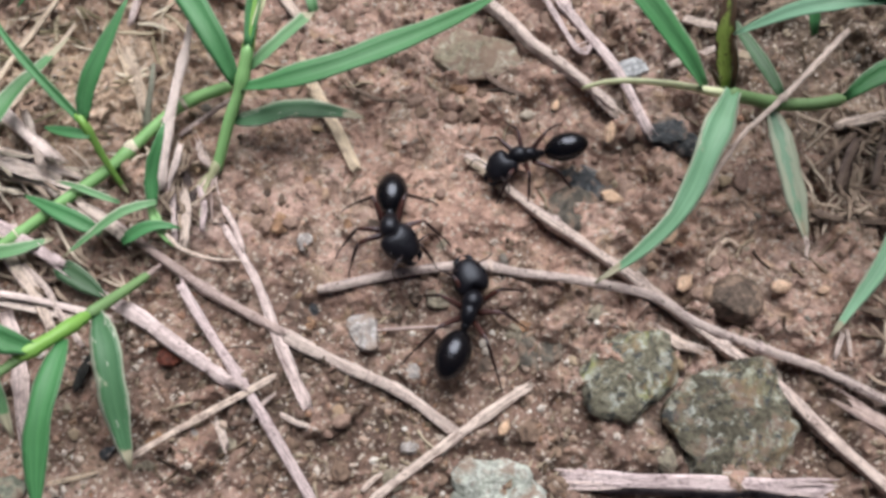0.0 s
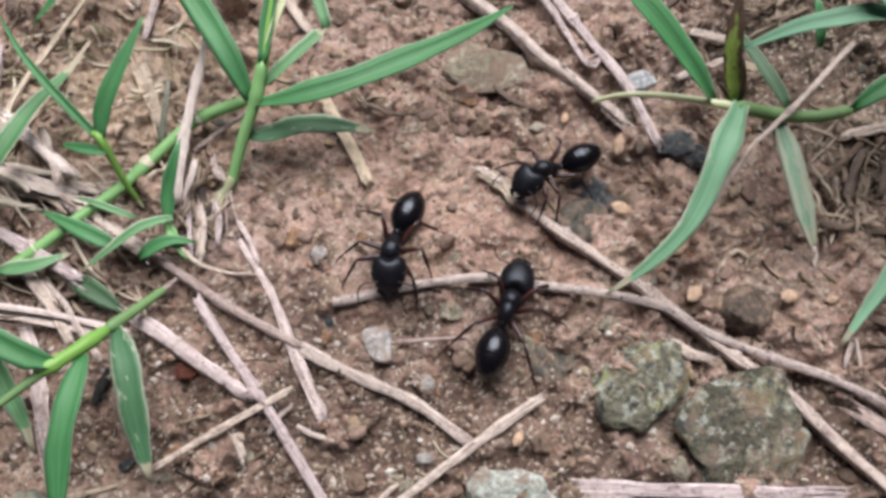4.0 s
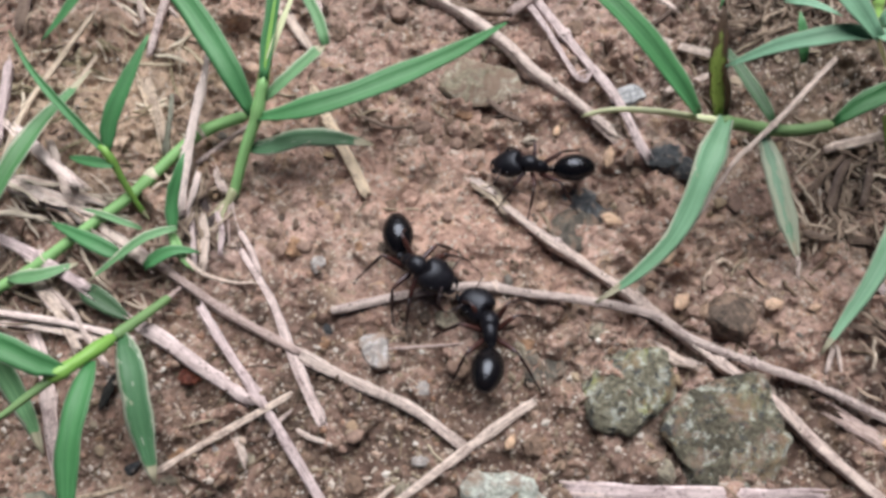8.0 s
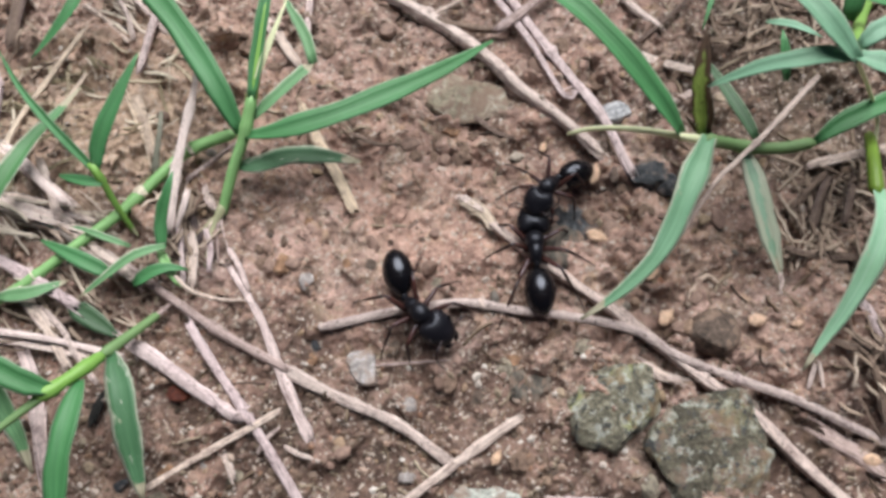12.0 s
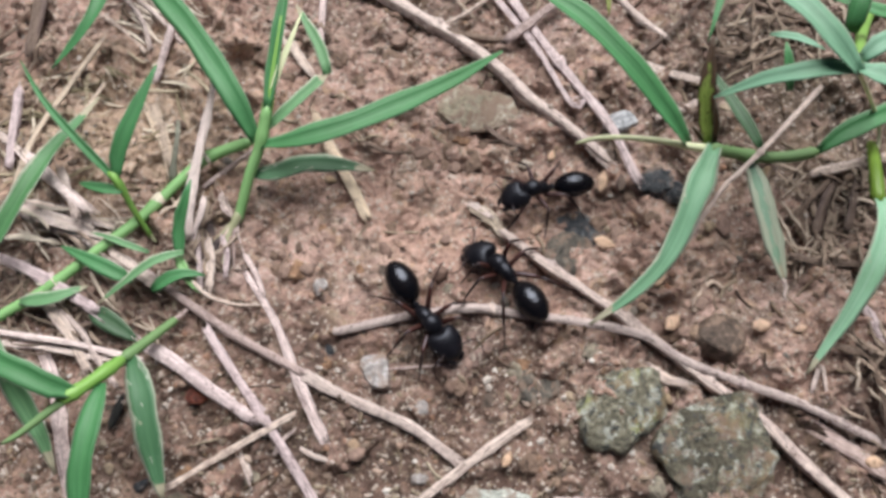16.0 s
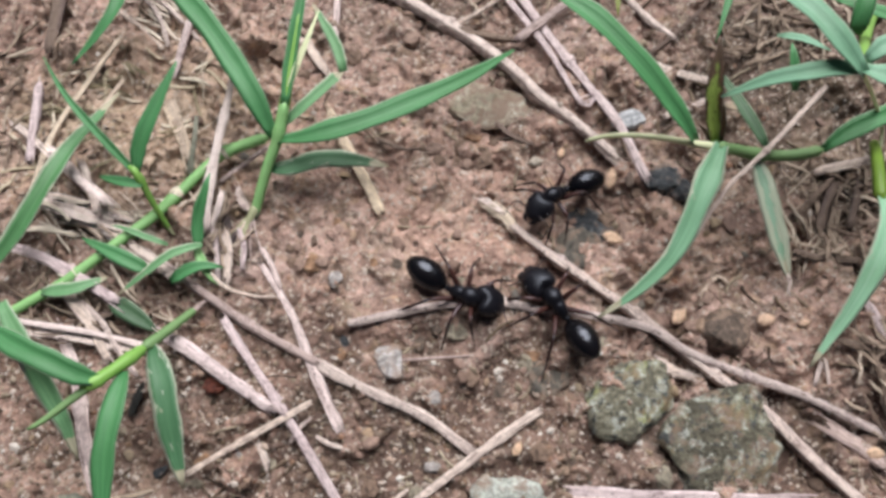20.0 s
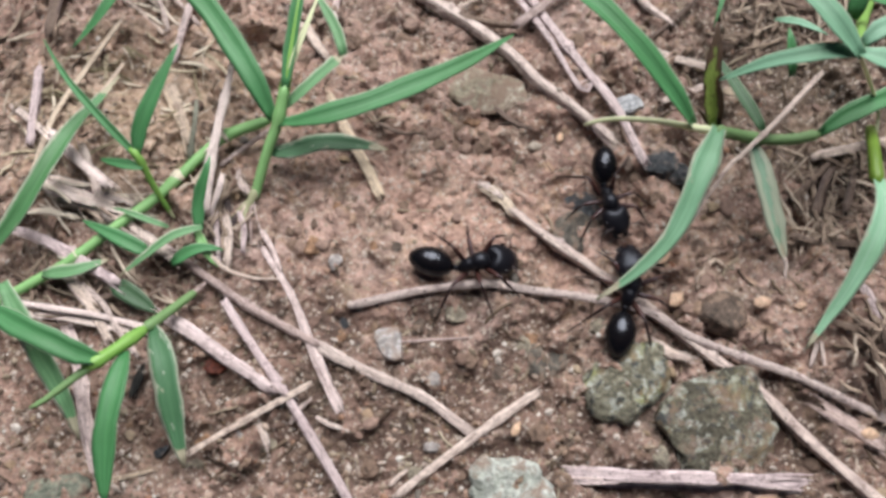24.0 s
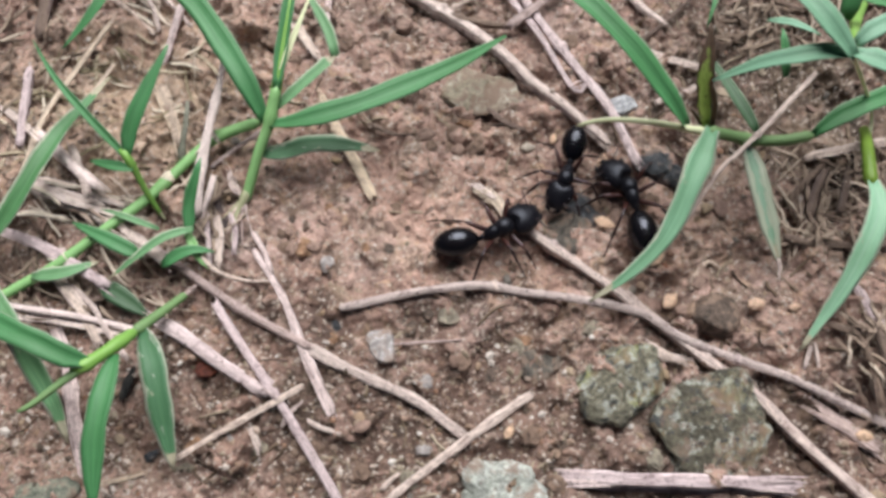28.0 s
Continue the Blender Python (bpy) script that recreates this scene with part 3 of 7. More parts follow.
def sweep(line, ring, twist=0.0):
    """Faces along a line. ring(i): offsets (side, up) in mm and the u of each; closed at both ends."""
    tang = np.gradient(line, axis=0)
    tang /= np.linalg.norm(tang, axis=1)[:, None] + 1e-9
    verts, uvs, run = [], [], 0.0
    twist = np.broadcast_to(np.radians(twist), (len(line),))
    side0 = None
    for i, (p, t) in enumerate(zip(line, tang)):
        side = np.cross(t, (0, 0, 1.0))
        if np.linalg.norm(side) < 0.25 and side0 is not None:
            side = side0 - t * (side0 @ t)
        side /= np.linalg.norm(side) + 1e-9
        side0 = side
        up = np.cross(side, t)
        c, s = math.cos(twist[i]), math.sin(twist[i])
        a, b = c * side + s * up, c * up - s * side
        offs, us = ring(i)
        if i:
            run += float(np.linalg.norm(p - line[i - 1]))
        for (o, h), u in zip(offs, us):
            verts.append(p + a * o + b * h)
            uvs.append((u, run))
    n, m = len(ring(0)[0]), len(line)
    faces = [(i * n + j, (i + 1) * n + j, (i + 1) * n + (j + 1) % n, i * n + (j + 1) % n) for i in range(m - 1) for j in range(n)]
    faces += [tuple(range(n)), tuple((m - 1) * n + j for j in range(n - 1, -1, -1))]
    return np.array(verts), faces, uvs


def blade_mesh(points, width, fold=0.22, twist=0.0, base=0.55, tip=0.35, origin=(0, 0, 0)):
    """A tapering grass blade, folded along its midrib, with real thickness."""
    line, s, _ = spine(np.asarray(points, float) - origin, 1.1)
    w = width / 2 * np.minimum(1, base + (1 - base) * np.clip(s / 0.18, 0, 1)) * np.clip((1.0 - s) / tip, 0.03, 1) ** 0.65
    wave = 1 + 0.05 * np.sin(s * 23 + len(line))

    def ring(i):
        h, f, th = w[i] * wave[i], fold * 1.7, 0.09
        offs = [(-h, f * h), (-0.5 * h, f * 0.36 * h), (0, 0), (0.5 * h, f * 0.36 * h), (h, f * h), (0.5 * h, f * 0.36 * h - th), (0, -1.5 * th), (-0.5 * h, f * 0.36 * h - th)]
        return offs, (-1, -0.5, 0, 0.5, 1, 0.5, 0, -0.5)

    return sweep(line, ring, np.linspace(0, twist, len(line)))


def stalk_mesh(points, d0, d1, nodes=(), origin=(0, 0, 0), flat=1.0, rough=0.0, seed=0, sides=10, frayed=0.0):
    """A stem or straw: tapering tube, swollen at its nodes, ribbed and uneven when dry, split at the ends when frayed."""
    rng = np.random.default_rng(seed)
    line, s, length = spine(np.asarray(points, float) - origin, 0.7)
    r = np.interp(s, [0, 1], [d0 / 2, d1 / 2])
    for n in nodes:
        r = r * (1 + 0.28 * np.exp(-(((s - n) * length) / 0.8) ** 2))
    r = r * (1 + rough * np.interp(s, np.linspace(0, 1, 14), rng.uniform(-1, 1, 14)) * 0.7)
    rib = 1 + rough * 1.6 * rng.uniform(-1, 1, sides)
    angle = np.linspace(0, 2 * math.pi, sides, endpoint=False)
    bend = rough * 0.22 * d0
    line = line + np.stack([np.interp(s, np.linspace(0, 1, 9), rng.uniform(-bend, bend, 9)) for _ in range(3)], 1) * (0.3, 1, 0.3)
    cut = rng.uniform(0.2, 1.6, sides) * frayed * d0

    def ring(i):
        ends = np.clip(min(s[i], 1 - s[i]) * length / (0.4 * d0), 0.55, 1) if not frayed else 1
        worn = np.clip(min(s[i], 1 - s[i]) * length / (0.35 * cut + 1e-6), 0.7, 1) if frayed else 1
        q = r[i] * rib * ends * worn
        return np.stack([q * np.cos(angle), q * np.sin(angle) * flat], 1), np.cos(angle) * min(r[i] / 0.65, 0.85)

    verts, faces, uvs = sweep(line, ring)
    if frayed:
        for ring0, inner in ((0, 1), (len(line) - 1, len(line) - 2)):
            way = line[ring0] - line[inner]
            way = way / (np.linalg.norm(way) + 1e-9)
            jag = rng.uniform(-0.5, 1.1, sides) * frayed * d0 * 0.8
            verts[ring0 * sides:(ring0 + 1) * sides] += np.outer(jag, way)
    return verts, faces, uvs


def settle(points, radius, flat=1.0):
    """Lays a straw given as (x, y, lift) on the soil: stiff, so that it bridges the hollows."""
    p = np.asarray(points, float)
    line, s, length = spine(np.c_[p[:, :2], p[:, 2]], 1.5)
    g = ground_height(line[:, 0], line[:, 1])
    k = max(3, int(6 / 1.5))
    soft = np.convolve(np.pad(g, k, mode="edge"), np.ones(2 * k + 1) / (2 * k + 1), "valid")
    top = np.max([np.roll(np.pad(g, 3, mode="edge"), n)[3:-3] for n in range(-3, 4)], axis=0)
    top = np.convolve(np.pad(top, k, mode="edge"), np.ones(2 * k + 1) / (2 * k + 1), "valid")
    z = 0.15 * soft + 0.85 * top + radius * flat * 0.7 + line[:, 2]
    pick = np.unique(np.linspace(0, len(line) - 1, max(4, int(length / 5))).astype(int))
    return np.c_[line[pick, :2], z[pick]]


ICO = bmesh.new()
bmesh.ops.create_icosphere(ICO, subdivisions=4, radius=1)
ICO_V, ICO_F = np.array([v.co[:] for v in ICO.verts]), [tuple(v.index for v in f.verts) for f in ICO.faces]
ICO.free()
ICO = bmesh.new()
bmesh.ops.create_icosphere(ICO, subdivisions=2, radius=1)
CHIP_V, CHIP_F = np.array([v.co[:] for v in ICO.verts]), [tuple(v.index for v in f.verts) for f in ICO.faces]
ICO.free()


def boulder_mesh(rx, ry, rz, seed, cuts=9, lump=0.10, top=1.0, boxy=1.0):
    """A stone: a ball cut by random planes, then roughened."""
    rng = np.random.default_rng(seed)
    v = np.sign(ICO_V) * np.abs(ICO_V) ** boxy
    for _ in range(cuts):
        n = rng.normal(size=3)
        n /= np.linalg.norm(n)
        d = rng.uniform(0.62, 0.9)
        over = np.maximum(v @ n - d, 0)
        v = v - np.outer(over * 0.85, n)
    v[:, 2] = np.where(v[:, 2] > top, top + 0.2 * (v[:, 2] - top), v[:, 2])
    k = seed * 3.7
    for f, a in ((1.3, lump), (2.9, lump * 0.6), (6.5, lump * 0.35), (13, lump * 0.2)):
        v = v * (1 + a * (value_noise(v[:, 0] * f + k, v[:, 1] * f + v[:, 2] * f * 0.7, seed) + value_noise(v[:, 2] * f + k, v[:, 0] * f * 0.6 - v[:, 1] * f, seed + 1)) / 1.4)[:, None]
    return v * (rx, ry, rz), ICO_F, None


# ---- ground ----
def make_ground():
    """One sheet of soil, fine where the ants are and running far out on every side."""
    def axis(lo, hi, step):
        inner = np.arange(lo, hi + step / 2, step)
        far = np.cumsum(step * 1.22 ** np.arange(1, 48))
        far = far[far < 9000]
        return np.r_[lo - far[::-1], inner, hi + far]

    xs, ys = axis(-66, 66, 0.21), axis(-31, 50, 0.21)
    gx, gy = np.meshgrid(xs, ys)
    calm = np.clip((260 - np.hypot(gx, gy)) / 120, 0, 1)
    z, tone = soil_relief(gx, gy)
    z, tone = z * calm, 0.5 + (tone - 0.5) * calm
    n, m = len(xs), len(ys)
    verts = np.stack([gx, gy, z], -1).reshape(-1, 3)
    idx = np.arange(n * m).reshape(m, n)
    faces = np.stack([idx[:-1, :-1], idx[:-1, 1:], idx[1:, 1:], idx[1:, :-1]], -1).reshape(-1, 4).tolist()
    ob = part("ground", (verts, faces, None), SOIL)
    # tone of each clod plus the shade painted into hollows
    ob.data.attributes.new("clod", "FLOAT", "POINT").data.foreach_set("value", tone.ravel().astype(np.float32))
    ob.data.attributes.new("sand", "FLOAT", "POINT").data.foreach_set("value", (0.6 * sand_share(gx, gy) * calm).ravel().astype(np.float32))
    loam = 0.55 * np.exp(-((gx + 42) / 22) ** 2 - ((gy - 22) / 18) ** 2) + 0.45 * np.exp(-((gx - 46) / 18) ** 2 - ((gy - 24) / 18) ** 2) + 0.3 * np.exp(-((gx + 38) / 14) ** 2 - ((gy + 20) / 10) ** 2)
    ob.data.attributes.new("loam", "FLOAT", "POINT").data.foreach_set("value", (loam * calm).ravel().astype(np.float32))
    tagged(ob, "damp reddish brown clay soil, lumpy and bare", "ground", kind="structure")


make_ground()


def make_crumbs():
    """Loose crumbs and grit lying in the soil."""
    rng = np.random.default_rng(12)
    base, n = np.array(CHIP_F), 2000
    xs, ys = rng.uniform(-62, 62, n), rng.uniform(-29, 47, n)
    hs = ground_height(xs, ys)
    verts, faces, count = [], [], 0
    for x, y, z in zip(xs, ys, hs):
        r = min(0.14 * math.exp(rng.exponential(0.54)), 0.9)
        if rng.random() < 0.15 * math.exp(-((x - 3) / 20) ** 2 - ((y - 2) / 12) ** 2):
            continue
        v = CHIP_V
        for _ in range(5):
            q = rng.normal(size=3)
            q /= np.linalg.norm(q)
            v = v - np.outer(np.maximum(v @ q - rng.uniform(0.35, 0.75), 0), q)
        v = v * (r * rng.uniform(0.8, 1.6), r * rng.uniform(0.7, 1.2), r * rng.uniform(0.5, 0.85))
        a = rng.uniform(0, 6.3)
        v = np.c_[v[:, 0] * math.cos(a) - v[:, 1] * math.sin(a), v[:, 0] * math.sin(a) + v[:, 1] * math.cos(a), v[:, 2]]
        verts.append(v + (x, y, z + 0.1 * r))
        faces.append(base + count)
        count += len(v)
    ob = part("soil_crumbs", (np.vstack(verts), np.vstack(faces).tolist(), None), CRUMB)
    tagged(ob, "loose brown soil crumbs and pale grit on the ground", "soil", kind="stuff")


make_crumbs()


def make_grains():
    """Angular sand grains, thick where the ground is gritty."""
    rng = np.random.default_rng(31)
    n = 36000
    xs, ys = rng.uniform(-60, 60, n), rng.uniform(-29, 46, n)
    keep = rng.random(n) < 0.10 + 0.75 * sand_share(xs, ys)
    xs, ys = xs[keep], ys[keep]
    hs, n = ground_height(xs, ys), int(keep.sum())
    r = np.minimum(0.12 * np.exp(rng.exponential(0.40, n)), 0.55)
    ball = np.array([(1, 0, 0), (0.3, 0.9, 0.1), (-0.7, 0.6, 0), (-0.8, -0.5, 0.1), (0.2, -0.9, 0), (0.2, 0.1, 0.85), (-0.3, -0.1, 0.7), (0, 0, -0.8)])
    tris = np.array([(0, 1, 5), (1, 2, 5), (2, 6, 5), (2, 3, 6), (3, 4, 6), (4, 5, 6), (4, 0, 5), (1, 0, 7), (2, 1, 7), (3, 2, 7), (4, 3, 7), (0, 4, 7)])
    size = np.stack([rng.uniform(0.8, 1.3, n), rng.uniform(0.6, 1.0, n), rng.uniform(0.5, 0.9, n)], 1) * r[:, None]
    v = ball[None] * (1 + rng.uniform(-0.22, 0.22, (n, 8, 3))) * size[:, None]
    a = rng.uniform(0, 6.3, n)[:, None]
    v = np.stack([v[..., 0] * np.cos(a) - v[..., 1] * np.sin(a), v[..., 0] * np.sin(a) + v[..., 1] * np.cos(a), v[..., 2]], -1) + np.stack([xs, ys, hs + 0.2 * r], 1)[:, None]
    faces = (tris[None] + 8 * np.arange(n)[:, None, None]).reshape(-1, 3)
    ob = part("sand_grit", (v.reshape(-1, 3), faces.tolist(), None), GRIT)
    ob.data.polygons.foreach_set("use_smooth", np.zeros(len(ob.data.polygons), bool))
    tagged(ob, "coarse tan, rusty and milky sand grains on the soil", "sand", kind="stuff")


make_grains()


# ---- stones ----
def stone(name, x, y, w, d, h, turn, seed, material, label, category="stone", sunk=0.45, cuts=9, group="", lump=0.10, top=0.6, boxy=1.0):
    ob = part(name, boulder_mesh(w / 2, d / 2, h / 2, seed, cuts, lump, top, boxy), material, at=(x, y, gz(x, y) + h * (0.5 - sunk)))
    ob.rotation_euler[2] = radians(turn)
    return tagged(ob, label, category, group)


stone("rock", 18.5, -13.5, 9.6, 9.2, 5.4, 10, 21, ROCK, "grey green mossy rock half buried in red soil", "rock", 0.50, 14, "mossy rocks", 0.17, 0.35)
stone("rock", 28.0, -18.8, 12.4, 13.4, 6.4, -12, 34, ROCKDARK, "large grey mossy rock with lichen half buried in soil", "rock", 0.62, 14, "mossy rocks", 0.17, 0.35)
stone("stone", 3.3, 25.1, 12.4, 8.2, 4.0, -6, 5, BEIGE, "flat grey beige stone lying in the soil", "stone", 0.40, 15, "", 0.16, 0.4)
stone("stone", 16.3, 8.2, 7.4, 4.2, 2.6, -18, 8, SLATE, "flat blue grey stone sunk in the soil", sunk=0.45)
stone("stone", 13.9, 4.6, 5.8, 4.8, 2.0, 30, 9, SLATEDUST, "flat grey stone sunk in the soil", sunk=0.66, lump=0.2)
stone("stone", 25.0, 12.7, 5.0, 4.4, 3.2, 20, 10, SLATE, "dark blue grey angular stone beside a dry stem", sunk=0.4, cuts=16, lump=0.2)
stone("stone", 27.2, 11.5, 3.0, 3.0, 1.8, 60, 11, SLATE, "dark blue grey angular stone beside a dry stem", sunk=0.4)
stone("stone", 9.6, -11.0, 4.8, 5.4, 2.0, 10, 12, SLATEDUST, "dark grey stone buried level with the soil", sunk=0.80, lump=0.26)
stone("stone", 22.1, 21.6, 4.6, 3.2, 2.4, 10, 13, make_stone("pale_blue_stone", (0.34, 0.34, 0.37), (0.55, 0.55, 0.60), (0.80, 0.80, 0.86), 2, 0.5), "pale bluish grey stone chip on the soil")
stone("stone", 4.8, -24.2, 9.6, 6.4, 2.6, -12, 14, make_stone("pale_greenish_stone", (0.38, 0.40, 0.36), (0.58, 0.60, 0.565), (0.78, 0.79, 0.765), 2.4, 0.5, None, 0.5, 0.2), "whitish stone with a pale green tinge on soil", "stone", 0.55, 16, "", 0.24)
stone("stone", 30.2, -6.0, 5.8, 5.4, 3.6, 25, 15, DARKBROWN, "dark brown rounded pebble beside a dry stick", "pebble", 0.42, 6, "", 0.06)
stone("stone", -43.6, -24.6, 8.4, 4.2, 2.0, -4, 19, make_stone("olive_grey_stone", (0.14, 0.15, 0.12), (0.30, 0.32, 0.26), (0.46, 0.48, 0.40), 2.0, 0.7, None, 0.7, 0.3), "flat olive grey stone sunk in the soil", sunk=0.6, lump=0.2)
stone("stone", -22.9, 32.3, 3.0, 2.6, 1.6, 25, 16, BROWN, "brown pebble lying in soil", "pebble", 0.4, 5)


def pebble(x, y, size, high, material, seed):
    """A small stone pressed into the soil, named for its tint."""
    tint = {"white_quartz": "whitish quartz", "orange_pebble": "rusty orange", "grey_beige_stone": "grey beige", "blue_grey_stone": "blue grey",
            "brown_pebble": "reddish brown", "dark_brown_pebble": "dark brown"}[material.name]
    stone("pebble", x, y, size * 1.1, size * 1.1 * (0.7 + (seed % 5) * 0.07), high, seed * 47 % 180, seed, material, tint + " pebble pressed into the soil", "pebble", 0.72, 11, "pebbles", 0.14)


stone("quartz_chip", -8.3, -9.1, 3.0, 3.9, 1.6, 6, 40, QUARTZ, "milky square-edged quartz chip pressed into soil", "pebble", 0.62, 3, "", 0.08, 0.7, 0.45)
pebble(-3.3, -12.9, 2.0, 1.6, QUARTZ, 41)
pebble(-3.5, -20.4, 1.7, 1.0, QUARTZ, 42)
pebble(-14.7, 0.8, 1.8, 1.2, QUARTZ, 43)
pebble(-19.0, 3.3, 3.0, 1.8, BROWN, 44)
pebble(-9.8, 2.9, 2.0, 1.3, ORANGE, 45)
pebble(0.2, 0.6, 2.0, 1.2, GREY, 46)
pebble(0.8, 19.0, 3.6, 2.6, BROWN, 47)
pebble(3.3, 16.6, 3.0, 2.2, BROWN, 48)
pebble(-0.3, 16.4, 2.2, 1.6, BROWN, 49)
pebble(2.3, 20.1, 2.4, 1.8, ORANGE, 50)
pebble(4.3, 11.3, 2.2, 1.5, ORANGE, 51)
pebble(-14.7, 8.2, 2.0, 1.3, ORANGE, 52)
pebble(-0.6, -5.5, 2.3, 1.5, GREY, 53)
pebble(-2.7, -4.9, 2.0, 1.4, DARKBROWN, 54)
pebble(-5.0, -7.0, 2.4, 1.6, DARKBROWN, 55)
pebble(-13.5, -6.2, 1.6, 1.0, SLATE, 56)
pebble(-14.0, -8.0, 1.7, 1.1, ORANGE, 57)
pebble(0.8, -10.9, 2.2, 1.5, BROWN, 58)
pebble(4.4, -12.1, 2.6, 1.8, DARKBROWN, 59)
pebble(7.1, -9.2, 2.4, 1.4, GREY, 60)
pebble(8.3, -8.1, 2.2, 1.4, ORANGE, 61)
stone("crumb", -27.6, -11.2, 3.0, 2.4, 2.0, 20, 62, make_stone("dark_red_crumb", (0.10, 0.025, 0.018), (0.20, 0.05, 0.032), (0.30, 0.10, 0.06), 1.4, 0.5), "dark red crumb of laterite on the soil", "pebble", 0.45)
pebble(-33.2, -20.1, 2.3, 1.4, SLATE, 63)
pebble(-28.6, -19.4, 2.2, 1.4, ORANGE, 64)
pebble(-29.4, -21.8, 2.8, 1.8, GREY, 65)
pebble(-3.8, -14.8, 2.0, 1.3, DARKBROWN, 66)
pebble(-24.5, -18.9, 1.8, 1.1, QUARTZ, 67)
pebble(-7.5, 2.8, 1.6, 1.1, DARKBROWN, 68)
pebble(-7.0, 8.6, 2.2, 1.4, BROWN, 69)
pebble(6.9, -8.4, 1.9, 1.2, DARKBROWN, 70)
pebble(-18.7, 7.6, 2.0, 1.3, BROWN, 71)
pebble(40.2, -22.3, 3.0, 2.0, ORANGE, 73)
pebble(8.3, -18.9, 2.6, 1.8, BROWN, 74)
pebble(21.2, -22.0, 2.8, 1.8, GREY, 75)
pebble(17.4, -10.0, 3.4, 1.8, GREY, 76)
pebble(15.9, -7.6, 2.6, 1.4, GREY, 77)
pebble(23.8, -18.8, 2.0, 1.2, GREY, 78)
pebble(-10.6, -13.0, 2.0, 1.3, BROWN, 79)
pebble(-15.6, -20.1, 2.4, 1.5, BROWN, 80)
pebble(-21.4, -20.0, 2.0, 1.2, GREY, 81)
pebble(-10.3, -22.3, 2.6, 1.5, BROWN, 82)
pebble(-18.2, -23.2, 2.2, 1.4, BROWN, 83)
pebble(-4.9, -23.4, 2.4, 1.4, GREY, 84)
pebble(-0.6, -23.5, 2.0, 1.3, BROWN, 85)
pebble(11.5, -20.5, 2.6, 1.6, DARKBROWN, 86)
pebble(10.7, -24.2, 2.4, 1.4, BROWN, 87)
pebble(-10.3, 29.0, 2.8, 1.6, BROWN, 88)
pebble(-6.6, 32.4, 2.4, 1.5, BROWN, 89)
pebble(-13.3, 32.6, 3.0, 1.8, BROWN, 90)
pebble(-4.4, 26.3, 2.2, 1.4, DARKBROWN, 91)
pebble(20.4, 26.5, 2.2, 1.4, BROWN, 92)
pebble(16.4, 31.8, 2.4, 1.4, BROWN, 93)
pebble(24.2, 8.3, 2.0, 1.3, BROWN, 94)
pebble(27.8, 10.4, 2.2, 1.3, DARKBROWN, 95)
pebble(-33.4, 31.8, 2.6, 1.6, BROWN, 96)
pebble(-47.9, 29.2, 2.4, 1.4, GREY, 97)
pebble(-18.8, 7.1, 2.0, 1.2, DARKBROWN, 98)
pebble(-17.2, 2.8, 2.4, 1.5, ORANGE, 99)

rng_clods = np.random.default_rng(8)
for n in range(21):
    cx, cy, wide = ((1, 18, 4), (-8, 30, 9), (-19, 4, 3), (22, 9, 4), (26, -1, 7))[n % 5]
    size = rng_clods.uniform(1.2, 2.9)
    stone("clod", cx + rng_clods.normal(0, wide * 0.6), cy + rng_clods.normal(0, wide * 0.4), size, size * rng_clods.uniform(0.7, 0.95), size * 0.75, rng_clods.uniform(0, 180), 300 + n,
          (BROWN, CLOD, CLOD)[n % 3], "rounded reddish brown clod of clay on the soil", "clod", 0.55, 8, "clay clods", 0.12, 0.6)

# dark flat pieces added for a crevice's shade and the rotten leaf bits in it
for spot in ((-27.9, 8.2, 1.1, 3.4, 20), (-26.9, 6.0, 0.9, 2.6, -15), (-28.6, 5.0, 0.8, 2.2, 40), (-39.4, 35.5, 2.6, 3.0, 40)):
    stone("plant_scrap", *spot[:4], 0.8, spot[4], 200 + int(spot[2] * 10 + spot[4]), DUSKY, "dark purplish rotten plant scrap on the soil", "debris", 0.3, 10, "rotten scraps")


# ---- dry stems ----
def straw(points, d0, d1, material, label, flat=0.8, rough=0.14, frayed=0.6, nodes=(), seed=0, name="dry_straw", lift=0.0, laid=True):
    d0, d1, rough = d0 * 0.84, d1 * 0.84, rough * 1.35
    p = settle(points, d0 / 2, flat) if laid else np.asarray(points, float)
    p = p + (0, 0, lift)
    at = (p[0][0], p[0][1], p[0][2])
    ob = part(name, stalk_mesh(p, d0, d1, nodes, at, flat, rough, seed, 14, frayed), material, at=at)
    line, share, length = spine(p - at, 0.7)
    rng = np.random.default_rng(seed + 500)
    if frayed >= 0.5:
        for end in (0, 1):
            for n in range(2 if frayed < 0.8 else 5):
                i, j = (min(len(line) - 1, 4 + n), 0) if end == 0 else (max(0, len(line) - 5 - n), len(line) - 1)
                way = line[j] - line[i]
                way = way / (np.linalg.norm(way) + 1e-6)
                aside = np.cross(way, (0, 0, 1)) * rng.uniform(-0.38, 0.38) * d0
                far = line[j] + way * rng.uniform(0.2, 1.2 + 0.7 * frayed) * d0 + aside * 1.6 + (0, 0, rng.uniform(-0.1, 0.25) * d0)
                fibre = stalk_mesh([line[i] + aside * 0.6, (line[i] + far) / 2 + aside * 0.5, far], d0 * 0.34, d0 * 0.08, (), (0, 0, 0), 0.6, 0.1, seed + n, 6)
                part("splinter", fibre, material, ob)
    for n in nodes:
        i = int(n * (len(line) - 1))
        lump = boulder_mesh(d0 * 0.80, d0 * 0.72, d0 * 0.60 * flat, seed + 60, 5, 0.16)
        part("knot", (lump[0] + line[i], lump[1], lump[0][:, :2]), material, ob)
    return tagged(ob, label, "dry stem", "dry stems")


